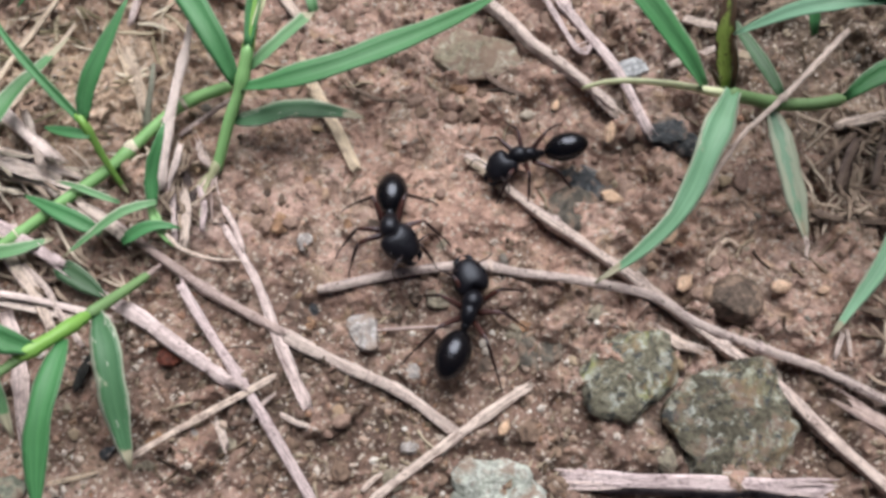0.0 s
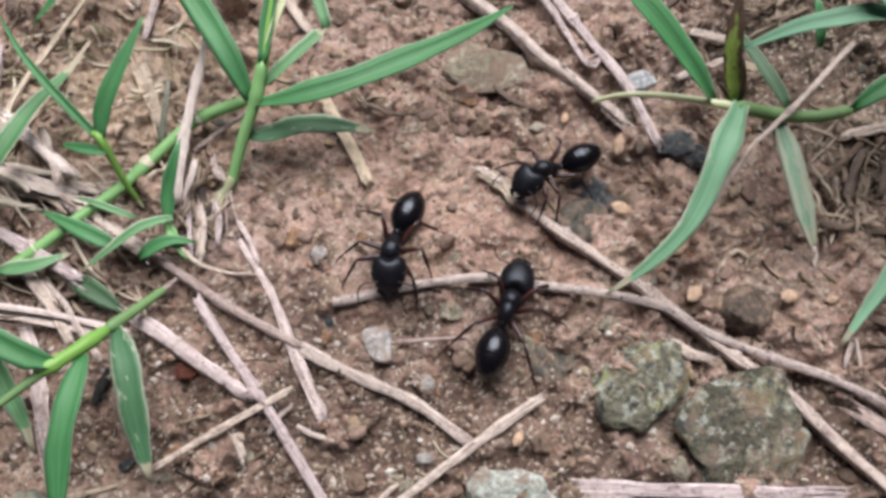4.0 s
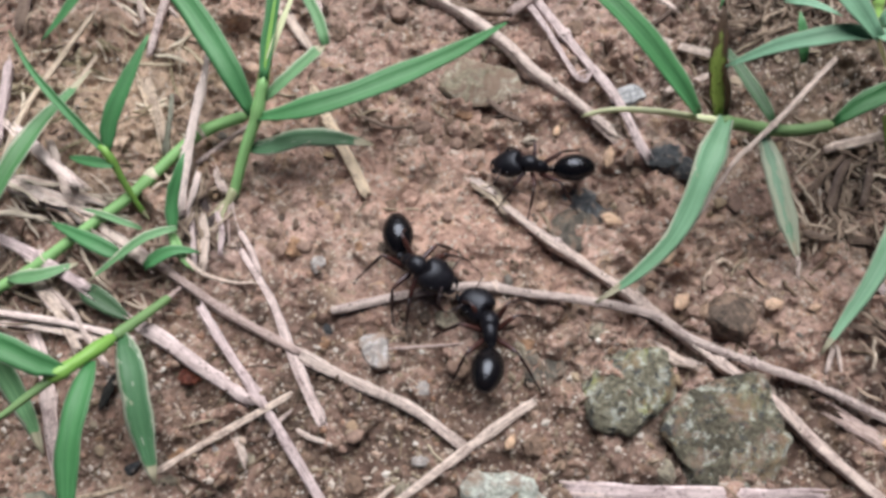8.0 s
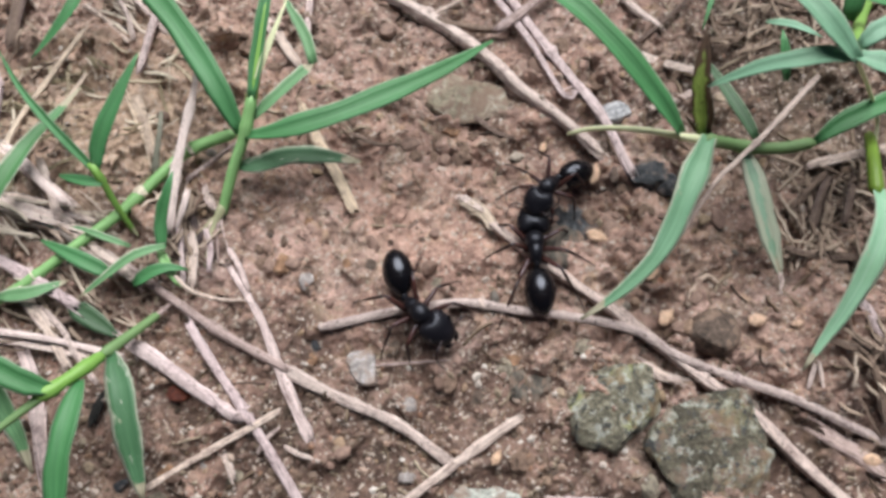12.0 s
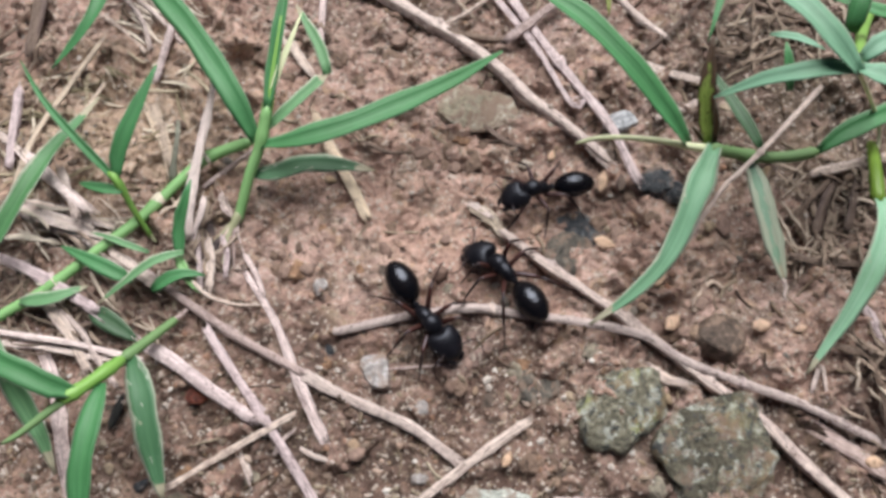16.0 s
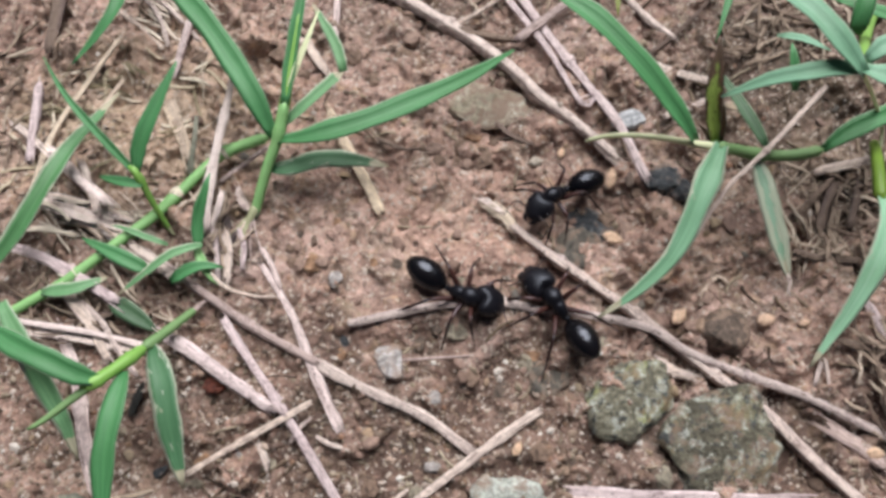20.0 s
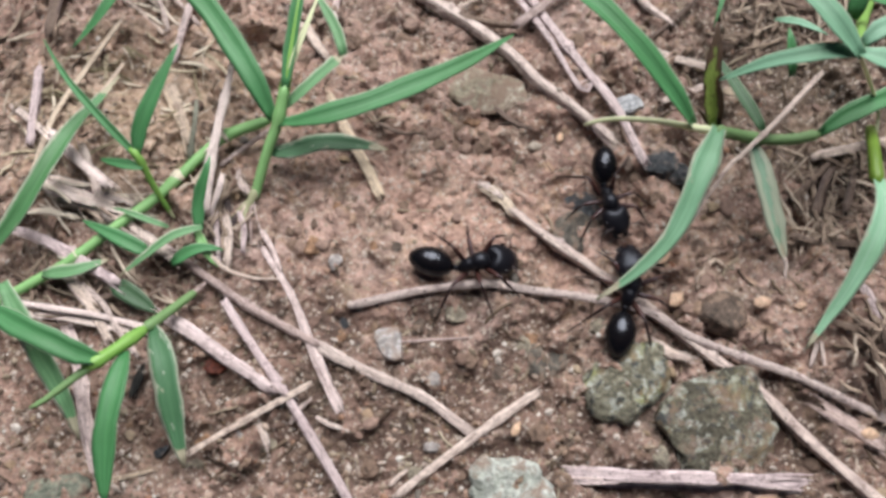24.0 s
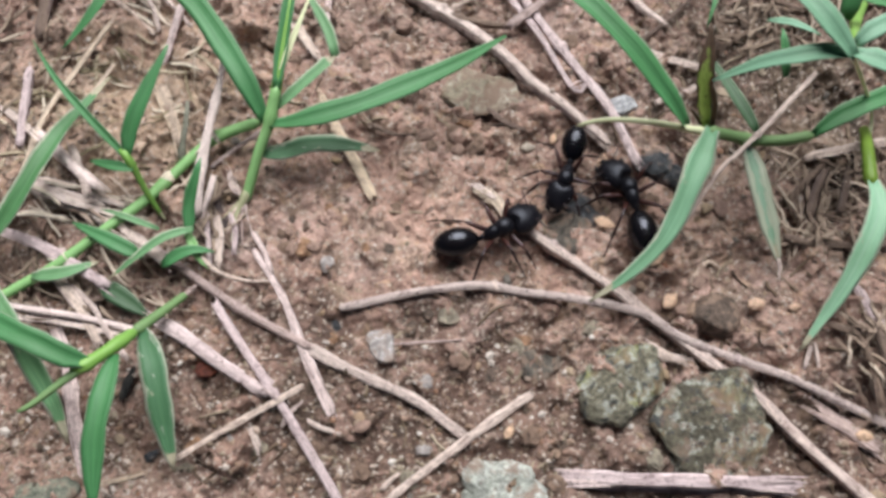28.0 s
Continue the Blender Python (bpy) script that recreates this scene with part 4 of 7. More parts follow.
straw([(-12.8, -4.8, 0.0), (-5.0, -3.2, 0.0), (1.5, -2.2, 0.0), (6.8, -3.0, 0.0), (15.6, -4.3, 0.0), (21.3, -5.7, 0.0), (26.7, -9.2, 0.0), (32.2, -11.3, 0.0), (37.5, -13.5, 0.0), (43.5, -16.8, 0.0), (48.0, -19.2, 0.0)], 1.15, 1.2, STICK, "long thin grey brown dry stick lying on soil", 0.95, 0.10, 0.2, (0.28, 0.72), 1, "dry_stick", 0.25)
straw([(6.6, 7.0, 0.0), (9.3, 4.6, 0.0), (11.9, 2.4, 0.0), (17.0, -1.2, 0.0), (22.0, -5.4, 0.0), (28.2, -10.9, 0.0), (33.8, -15.4, 0.0), (37.8, -20.7, 0.0), (41.8, -24.8, 0.0), (45.3, -28.5, 0.0)], 1.4, 1.75, STICK, "long tan dry stem with knots lying on soil", 0.9, 0.2, 0.5, (0.13, 0.34, 0.55), 2, "dry_stick", 0.1)
straw([(3.4, 10.4, 0.0), (5.0, 9.7, 0.0), (6.0, 8.3, 0.0), (6.8, 6.8, 0.0)], 1.3, 1.2, YELLOW, "short frayed pale root end on soil", 0.7, 0.3, 1.2, (), 3)
straw([(2.7, 11.0, 0.0), (4.0, 10.6, 0.0), (5.4, 9.2, 0.0)], 0.7, 0.45, WHITE, "frayed pale root fibre on soil", 0.6, 0.3, 0.9, (), 103, lift=0.3)
straw([(4.2, 9.1, 0.0), (5.2, 8.8, 0.0), (6.3, 8.0, 0.0)], 0.6, 0.4, YELLOW, "frayed tan root fibre on soil", 0.6, 0.3, 0.9, (), 104)
straw([(-10.5, 43.9, 0.0), (-5.9, 40.3, 0.0), (-0.6, 36.2, 0.0), (6.0, 30.8, 0.0), (10.8, 25.1, 0.0), (16.2, 20.0, 0.0), (19.6, 16.3, 0.0)], 2.0, 1.4, STRAW, "pinkish brown dry stem with a split frayed end", 0.9, 0.14, 0.9, (0.3,), 4, "dry_stick", 0.2)
straw([(8.2, 43.9, 0.0), (12.8, 33.8, 0.0), (16.1, 27.5, 0.0), (19.3, 22.2, 0.0), (21.7, 17.3, 0.0), (22.7, 12.7, 0.0)], 1.35, 1.2, PINK, "grey pink dry grass stem on soil", 0.8, 0.12, 0.6, (0.45,), 5, lift=0.4)
straw([(7.5, 40.6, 0.0), (11.2, 34.2, 0.0), (13.1, 29.8, 0.0), (14.6, 25.6, 0.0), (16.0, 23.3, 0.0), (17.6, 23.1, 0.0), (18.5, 24.2, 0.0), (17.9, 25.0, 0.0)], 1.05, 0.6, PINK, "thin dry grass stem curling at its end", 0.7, 0.15, 0.7, (), 6, lift=0.5)
straw([(0.2, 35.4, 0.0), (3.5, 34.4, 0.0), (8.3, 33.6, 0.0), (9.0, 34.1, 0.0)], 0.9, 0.9, DARKTWIG, "thin dark crooked twig across dry stems", 0.9, 0.2, 0.3, (0.95,), 7, lift=0.9)
straw([(8.3, 33.5, 0.0), (11.0, 35.8, 0.0), (13.5, 37.7, 0.0), (17.3, 40.8, 0.0), (21.4, 43.9, 0.0)], 1.35, 1.1, PLUM, "greyish pink twig branching off a dry stem", 0.9, 0.15, 0.5, (), 107, lift=1.1)
straw([(-0.1, 36.1, 0.0), (3.4, 38.2, 0.0), (6.4, 40.6, 0.0), (9.5, 43.3, 0.0)], 0.6, 0.5, STRAW, "thin pale twig branching off a dry stem", 0.9, 0.15, 0.4, (), 108, lift=0.9)
straw([(44.4, 22.3, 6.0), (40.0, 17.9, 7.0), (35.9, 13.8, 8.0), (31.7, 10.0, 8.4), (29.9, 8.4, 8.0), (25.4, 2.6, 5.0)], 0.75, 0.45, STRAW, "thin grey dry stem leaning over green grass", 0.9, 0.12, 0.5, (0.5,), 8, laid=False)
straw([(-16.0, 23.2, 0.0), (-13.7, 18.0, 0.0), (-11.6, 14.1, 0.0), (-9.4, 9.3, 0.0)], 1.3, 1.45, YELLOW, "flat pale yellow straw piece on soil", 0.35, 0.1, 0.6, (), 9)
straw([(-23.1, 2.5, 0.0), (-20.5, -1.4, 0.0), (-18.5, -5.2, 0.0), (-16.8, -9.5, 0.0), (-14.9, -13.5, 0.0), (-13.5, -16.5, 0.0)], 0.7, 1.25, PINK, "flat pale wood splinter with a frayed end", 0.4, 0.16, 1.2, (), 10, "wood_splinter", 0.3)
straw([(-27.3, -3.7, 0.0), (-22.8, -10.1, 0.0), (-19.0, -15.3, 0.0), (-15.9, -20.2, 0.0), (-13.0, -25.1, 0.0), (-11.2, -27.9, 0.0)], 1.15, 1.2, PINK, "pinkish grey dry grass stem on soil", 0.8, 0.1, 0.5, (0.42,), 11)
straw([(-36.9, 4.5, 0.0), (-31.5, 0.6, 0.0), (-25.7, -3.6, 0.0), (-19.5, -7.2, 0.0), (-16.2, -9.2, 0.0)], 1.1, 1.1, PLUM, "purplish brown dry stem under a splinter", 0.85, 0.12, 0.5, (0.6,), 12)
straw([(-16.5, -9.0, 0.0), (-13.0, -11.0, 0.0), (-9.5, -12.8, 0.0), (-4.4, -15.1, 0.0), (0.9, -18.9, 0.0)], 1.35, 1.0, STRAW, "split pale tan straw lying on soil", 0.5, 0.16, 1.0, (), 13)
straw([(-33.4, -5.7, 0.0), (-30.6, -7.5, 0.0), (-28.0, -9.4, 0.0), (-24.9, -11.6, 0.0), (-21.0, -14.2, 0.0)], 1.5, 1.3, SPECKLED, "flat speckled pale tan straw, torn at the ends", 0.4, 0.2, 1.3, (), 14, lift=0.5)
straw([(-29.8, -21.1, 0.0), (-26.4, -19.1, 0.0), (-23.3, -17.4, 0.0), (-20.1, -15.6, 0.0), (-16.7, -13.7, 0.0)], 0.62, 0.7, STRAW, "thin tan dry stem across another straw", 0.8, 0.2, 0.5, (0.55,), 15, lift=0.9)
straw([(-7.3, -25.4, 0.0), (-4.9, -23.4, 0.0), (-1.6, -21.5, 0.0), (4.0, -17.4, 0.0), (8.1, -14.8, 0.0)], 0.9, 1.1, STRAW, "pale tan dry stem, broken at its end", 0.75, 0.12, 0.7, (0.75,), 16, lift=0.2)
straw([(12.0, -23.4, 0.0), (16.2, -23.9, 0.0), (21.0, -24.2, 0.0), (27.4, -24.5, 0.0), (34.3, -25.0, 0.0)], 2.3, 2.0, BARK, "flat pale pinkish strip of bark on soil", 0.25, 0.2, 1.2, (), 17, "bark_strip", 0.15)
straw([(-52.9, -3.2, 0.0), (-48.1, -4.2, 0.0), (-43.5, -4.9, 0.0), (-38.1, -6.2, 0.0), (-34.0, -7.3, 0.0)], 0.9, 0.8, WHITE, "pale dry grass leaf bleached by the sun", 0.35, 0.12, 0.8, (), 18, lift=1.2)
straw([(-49.9, -4.9, 0.0), (-44.0, -5.5, 0.0), (-38.7, -7.0, 0.0), (-35.4, -7.4, 0.0)], 0.8, 0.6, WHITE, "pale dry grass leaf bleached by the sun", 0.35, 0.14, 0.8, (), 19, lift=0.6)
straw([(-45.5, -0.3, 0.0), (-42.3, -4.1, 0.0), (-40.1, -7.8, 0.0)], 1.5, 1.2, STRAW, "pale dry grass leaf bleached by the sun", 0.4, 0.12, 0.8, (), 20, lift=0.8)
straw([(-43.7, -1.4, 0.0), (-40.7, -4.2, 0.0), (-39.0, -6.8, 0.0), (-36.2, -10.1, 0.0)], 0.7, 0.6, STRAW, "thin pale dry straw under green grass", 0.7, 0.12, 0.6, (), 21, lift=0.8)
straw([(-51.9, 5.2, 0.0), (-48.7, 3.9, 0.0), (-45.5, 2.3, 0.0), (-42.8, 0.3, 0.0), (-39.4, -1.6, 0.0)], 1.5, 1.6, PINK, "greyish pink dry stem among the grass", 0.7, 0.12, 0.8, (0.5,), 22, lift=1.0)
straw([(-48.5, 16.5, 0.0), (-46.2, 14.1, 0.0), (-43.8, 11.9, 0.0), (-41.4, 9.9, 0.0)], 1.7, 1.5, WHITE, "greyish pink dry stem among the grass", 0.7, 0.12, 0.8, (), 23, lift=1.6)
straw([(-44.7, 14.8, 0.0), (-43.5, 11.9, 0.0), (-42.4, 8.9, 0.0)], 1.1, 0.8, STRAW, "thin bleached straw across the shredded straw", 0.5, 0.14, 0.8, (), 73, lift=2.2)
for n, line in enumerate((
    [(-50.2, 10.9, 0.0), (-45.6, 10.0, 0.0), (-41.5, 8.6, 0.0)], [(-49.9, 10.3, 0.0), (-44.7, 8.8, 0.0), (-40.0, 7.4, 0.0)], [(-48.8, 11.4, 0.0), (-43.9, 10.4, 0.0), (-39.1, 8.4, 0.0)], [(-47.5, 9.5, 0.0), (-42.5, 7.6, 0.0), (-39.2, 5.9, 0.0)], [(-46.1, 8.7, 0.0), (-42.2, 8.0, 0.0), (-38.4, 7.4, 0.0)],
    [(-45.2, 11.1, 0.0), (-43.7, 9.5, 0.0), (-41.7, 6.6, 0.0)],
)):
    straw(line, 0.95 - 0.09 * (n % 4), 0.45 + 0.1 * (n % 3), WHITE, "bleached shredded straw strip under the grass", 0.35, 0.22, 1.2, (), 74 + n, lift=1.0 + 0.12 * n)
straw([(-38.2, 4.8, 0.0), (-35.5, 3.0, 0.0), (-32.9, 1.1, 0.0)], 1.4, 1.4, STRAW, "pale pinkish dry stem under the grass", 0.7, 0.12, 0.8, (), 26, lift=1.0)
straw([(-28.1, 11.0, 3.0), (-28.5, 8.8, 2.6), (-29.5, 6.8, 1.6)], 0.9, 0.5, WHITE, "torn whitish flake on a dry stalk", 0.35, 0.15, 0.9, (), 90, laid=False)
straw([(-29.1, 7.7, 0.0), (-28.6, 4.8, 0.0), (-28.0, 0.6, 0.0)], 0.7, 0.6, PINK, "thin dry stem beside the grass", 0.7, 0.12, 0.5, (), 91, lift=0.6)
straw([(-27.6, 6.2, 0.0), (-27.0, 3.4, 0.0), (-27.0, 0.6, 0.0)], 1.0, 0.7, STRAW, "short pale straw scrap beside the grass", 0.5, 0.16, 0.9, (), 92, lift=0.5)
straw([(-26.7, 12.5, 0.0), (-26.2, 10.6, 0.0), (-25.0, 9.5, 0.0)], 0.7, 0.5, STRAW, "short frayed straw beside a green stem", 0.6, 0.16, 0.9, (), 93, lift=0.6)
straw([(-23.3, 4.6, 0.0), (-21.9, 2.2, 0.0), (-20.9, -0.2, 0.0)], 0.8, 0.7, PINK, "thin dry stem on soil", 0.7, 0.14, 0.6, (), 94, lift=0.3)
straw([(-26.8, 25.9, 7.0), (-27.5, 21.7, 6.0), (-28.5, 17.0, 5.0), (-29.5, 12.5, 3.6), (-30.5, 6.7, 1.8)], 0.75, 1.9, WHITE, "pale dry grass stalk standing among green blades", 0.6, 0.12, 0.6, (0.3,), 27, laid=False)
straw([(-36.1, 24.3, 0.0), (-34.5, 20.6, 0.0), (-33.2, 16.6, 0.0)], 1.9, 1.1, YELLOW, "short pale yellowish leaf scrap on soil", 0.4, 0.15, 0.8, (), 28)
straw([(-32.1, 21.6, 3.0), (-32.0, 18.5, 3.0), (-32.9, 14.5, 1.0)], 0.6, 1.1, make_straw("grey_green_dry_leaf", (0.25, 0.27, 0.20), (0.45, 0.48, 0.38), 0.8, 0.0), "withered grey green leaf beside a stem", 0.3, 0.1, 0.4, (), 29, laid=False)
straw([(-36.4, 28.9, 0.0), (-35.4, 35.0, 0.0), (-34.2, 40.4, 0.0), (-33.2, 46.0, 0.0)], 1.1, 1.0, PINK, "pinkish dry stem on soil", 0.7, 0.12, 0.6, (), 30)
straw([(-44.0, 34.5, 0.0), (-46.4, 29.2, 0.0), (-48.9, 23.8, 0.0), (-50.6, 18.6, 0.0), (-51.6, 10.2, 0.0), (-52.3, 6.5, 0.0)], 0.9, 1.1, YELLOW, "thin tan dry stem among the grass", 0.6, 0.12, 0.6, (), 31, lift=0.6)
straw([(-52.7, 45.6, 0.0), (-53.0, 39.1, 0.0), (-53.5, 33.9, 0.0)], 2.0, 1.7, DARKTWIG, "greyish brown dry stem on soil", 0.6, 0.14, 0.6, (), 32)
straw([(-54.0, 28.5, 0.0), (-53.5, 23.1, 0.0), (-53.1, 17.1, 0.0)], 1.3, 1.3, PINK, "greyish pink dry stem among the grass", 0.6, 0.14, 0.6, (), 33)
straw([(-56.3, 22.7, 0.0), (-53.0, 20.1, 0.0), (-50.0, 17.4, 0.0)], 1.0, 1.0, STRAW, "pale straw piece on soil", 0.6, 0.14, 0.6, (), 34)
straw([(-44.8, 39.3, 0.0), (-41.4, 36.5, 0.0), (-38.4, 33.3, 0.0)], 0.7, 0.6, STRAW, "thin pale straw on soil", 0.6, 0.14, 0.6, (), 35)
straw([(-42.5, 42.5, 0.0), (-39.3, 38.2, 0.0), (-37.7, 33.7, 0.0)], 0.8, 0.6, STRAW, "thin pale straw on soil", 0.6, 0.14, 0.6, (), 36, lift=0.4)
straw([(-40.5, 41.9, 0.0), (-37.1, 38.6, 0.0), (-33.7, 34.5, 0.0)], 0.7, 0.6, STRAW, "thin pale straw on soil", 0.6, 0.14, 0.6, (), 37, lift=0.5)
straw([(-15.6, 44.5, 0.0), (-15.6, 38.9, 0.0), (-15.7, 33.1, 0.0)], 1.2, 1.0, PINK, "short pinkish dry stem on soil", 0.6, 0.14, 0.6, (), 38)
straw([(-21.0, 36.4, 0.0), (-18.5, 32.3, 0.0), (-16.9, 29.7, 0.0)], 1.7, 1.3, STRAW, "pale flat straw under a green blade", 0.3, 0.14, 0.8, (), 39)
straw([(-28.9, 13.7, 0.0), (-26.6, 15.8, 0.0), (-23.6, 18.3, 0.0)], 0.8, 0.8, PINK, "thin dry stem beside a green stem", 0.8, 0.12, 0.6, (), 40)
straw([(-46.5, -4.0, 0.0), (-44.4, -7.4, 0.0), (-43.0, -11.9, 0.0), (-41.2, -18.0, 0.0), (-39.3, -22.7, 0.0)], 1.4, 1.6, PINK, "pinkish dry stem beside green blades", 0.7, 0.12, 0.6, (0.5,), 41)
straw([(46.2, -3.2, 0.0), (47.5, -6.9, 0.0), (50.0, -10.2, 0.0)], 1.3, 1.3, PINK, "greyish pink dry stem on soil", 0.7, 0.12, 0.6, (), 42)
straw([(45.3, -9.8, 0.0), (46.0, -12.6, 0.0), (46.0, -16.9, 0.0)], 1.0, 0.8, DARKTWIG, "brown dry stem on soil", 0.7, 0.14, 0.6, (), 43)
straw([(47.1, -8.8, 0.0), (47.4, -13.3, 0.0), (47.8, -18.2, 0.0)], 1.2, 1.0, DARKTWIG, "brown dry stem on soil", 0.7, 0.14, 0.6, (), 44, lift=0.4)
straw([(40.1, -17.1, 0.0), (42.5, -18.7, 0.0), (45.4, -21.1, 0.0)], 1.6, 1.8, PLUM, "flat brown dry leaf piece on soil", 0.25, 0.2, 0.9, (), 45)
straw([(41.6, -7.5, 0.0), (44.0, -8.5, 0.0), (47.3, -9.2, 0.0)], 0.8, 0.7, DARKTWIG, "thin dark twig on soil", 0.8, 0.14, 0.5, (), 46)
straw([(40.2, -10.0, 0.0), (38.9, -12.5, 0.0)], 0.6, 0.5, STRAW, "thin straw scrap under a blade tip", 0.8, 0.14, 0.5, (), 47)
straw([(40.6, -9.7, 0.0), (40.4, -13.1, 0.0)], 0.5, 0.5, STRAW, "thin straw scrap under a blade tip", 0.8, 0.14, 0.5, (), 48)
straw([(44.3, 13.8, 0.0), (48.6, 14.6, 0.0), (55.2, 15.7, 0.0)], 1.2, 1.2, STRAW, "pale tan dry stem in shade of the grass", 0.6, 0.14, 0.6, (), 49, lift=0.3)
straw([(40.5, 7.9, 0.0), (43.7, 10.8, 0.0), (46.2, 13.0, 0.0)], 0.8, 0.8, DARKTWIG, "brown dry stem in shade of the grass", 0.7, 0.14, 0.6, (), 50)
straw([(39.3, 3.2, 0.0), (44.1, 2.0, 0.0), (52.1, 2.2, 0.0)], 0.9, 0.9, DARKTWIG, "thin brown dry stem in shade of the grass", 0.8, 0.14, 0.5, (), 51)
straw([(43.2, 6.3, 0.0), (45.0, 10.0, 0.0), (46.4, 12.2, 0.0)], 1.3, 1.1, DARKTWIG, "brown dry stem in shade of the grass", 0.6, 0.14, 0.6, (), 52, lift=0.4)
straw([(46.6, 6.3, 0.0), (48.0, 9.9, 0.0), (49.1, 12.9, 0.0)], 1.2, 1.0, DARKTWIG, "brown dry stem in shade of the grass", 0.6, 0.14, 0.6, (), 53)
straw([(22.0, 43.5, 0.0), (24.9, 37.8, 0.0), (28.9, 33.2, 0.0)], 1.0, 1.1, STRAW, "pale dry stem on soil", 0.7, 0.14, 0.6, (), 54)
straw([(25.6, 31.1, 0.0), (30.2, 34.9, 0.0), (34.2, 39.2, 0.0)], 0.7, 0.6, DARKTWIG, "thin dark twig on soil", 0.8, 0.14, 0.5, (), 55, lift=0.5)
straw([(24.4, 29.8, 0.0), (29.3, 28.0, 0.0), (34.3, 26.6, 0.0)], 1.5, 1.2, STRAW, "pale tan dry stem on soil", 0.5, 0.14, 0.7, (), 56)
straw([(26.4, 21.8, 0.0), (29.4, 22.8, 0.0), (32.1, 24.1, 0.0)], 1.0, 0.9, STRAW, "pale straw piece beside the grass", 0.6, 0.12, 0.6, (), 57)
straw([(40.0, 39.7, 0.0), (44.1, 37.3, 0.0), (48.3, 35.3, 0.0)], 0.9, 0.8, DARKTWIG, "brown dry stem under the grass", 0.7, 0.14, 0.5, (), 58)
straw([(27.9, -2.8, 0.0), (28.5, -1.1, 0.0), (29.8, 0.5, 0.0), (31.1, 0.8, 0.0), (31.7, 0.0, 0.0)], 0.8, 0.5, YELLOW, "thin curled straw fibre on soil", 0.6, 0.1, 0.4, (), 59)
straw([(-7.0, -8.8, 0.0), (-3.8, -8.6, 0.0), (0.8, -8.4, 0.0)], 0.45, 0.35, PLUM, "thin rootlet lying on soil", 0.7, 0.14, 0.4, (), 60)
straw([(22.4, -9.5, 0.0), (23.7, -10.8, 0.0), (25.8, -11.3, 0.0)], 1.2, 0.8, STRAW, "curled tan bark flake on soil", 0.3, 0.2, 0.8, (), 61)
straw([(-8.1, -24.3, 0.0), (-7.1, -23.4, 0.0), (-6.4, -22.8, 0.0)], 0.7, 0.5, STRAW, "small straw splinter on soil", 0.6, 0.14, 0.6, (), 62)
straw([(-22.1, -18.1, 0.0), (-21.5, -19.2, 0.0), (-21.1, -20.0, 0.0)], 1.1, 0.6, STRAW, "small pale straw flake on soil", 0.3, 0.14, 0.6, (), 63)
straw([(-16.1, -17.1, 0.0), (-14.4, -18.0, 0.0), (-12.7, -18.5, 0.0)], 0.6, 0.5, STRAW, "small straw splinter on soil", 0.6, 0.14, 0.6, (), 64)
straw([(-18.8, -17.6, 0.0), (-17.8, -16.0, 0.0), (-16.8, -15.2, 0.0)], 0.7, 0.4, STRAW, "small straw splinter on soil", 0.6, 0.14, 0.6, (), 65, lift=0.8)
straw([(23.7, -7.0, 0.0), (24.4, -11.5, 0.0), (25.4, -11.2, 0.0)], 0.5, 0.5, DARKTWIG, "small dark twig on soil", 0.6, 0.14, 0.6, (), 66)
straw([(5.2, 21.5, 0.0), (7.6, 19.3, 0.0), (9.6, 18.5, 0.0)], 0.7, 0.5, DARKTWIG, "thin brown root on soil", 0.6, 0.2, 0.5, (), 67)
straw([(-10.1, 19.5, 0.0), (-6.6, 17.8, 0.0), (-3.4, 18.0, 0.0)], 0.6, 0.5, DARKTWIG, "thin brown root on soil", 0.6, 0.2, 0.5, (), 68)
straw([(-46.1, -0.3, 0.0), (-43.1, -3.1, 0.0), (-40.2, -2.8, 0.0)], 0.9, 0.9, DARKTWIG, "brown dry stem under green grass", 0.6, 0.2, 0.5, (), 69)
straw([(-53.6, 8.0, 0.0), (-51.9, 10.2, 0.0), (-50.2, 12.4, 0.0)], 1.3, 1.2, DARKTWIG, "brown dry stem under green grass", 0.6, 0.2, 0.5, (), 70)
straw([(-29.7, 8.1, 0.0), (-28.9, 5.2, 0.0), (-27.7, 2.4, 0.0)], 0.8, 0.7, PINK, "thin dry stem beside the grass", 0.7, 0.12, 0.5, (), 71)
straw([(-49.2, 14.0, 0.0), (-46.2, 20.4, 0.0), (-42.8, 28.3, 0.0)], 0.75, 0.6, YELLOW, "thin tan dry stem beside a green blade", 0.6, 0.18, 0.6, (), 95, lift=0.4)
straw([(-37.6, -23.3, 0.0), (-35.4, -22.9, 0.0), (-33.2, -22.4, 0.0)], 0.6, 0.4, YELLOW, "thin tan straw fibre on soil", 0.6, 0.18, 0.6, (), 96)
straw([(-26.3, 7.3, 0.0), (-25.4, 4.8, 0.0), (-25.5, 2.3, 0.0)], 0.7, 0.6, PINK, "thin dry stem beside the grass", 0.7, 0.12, 0.5, (), 72)


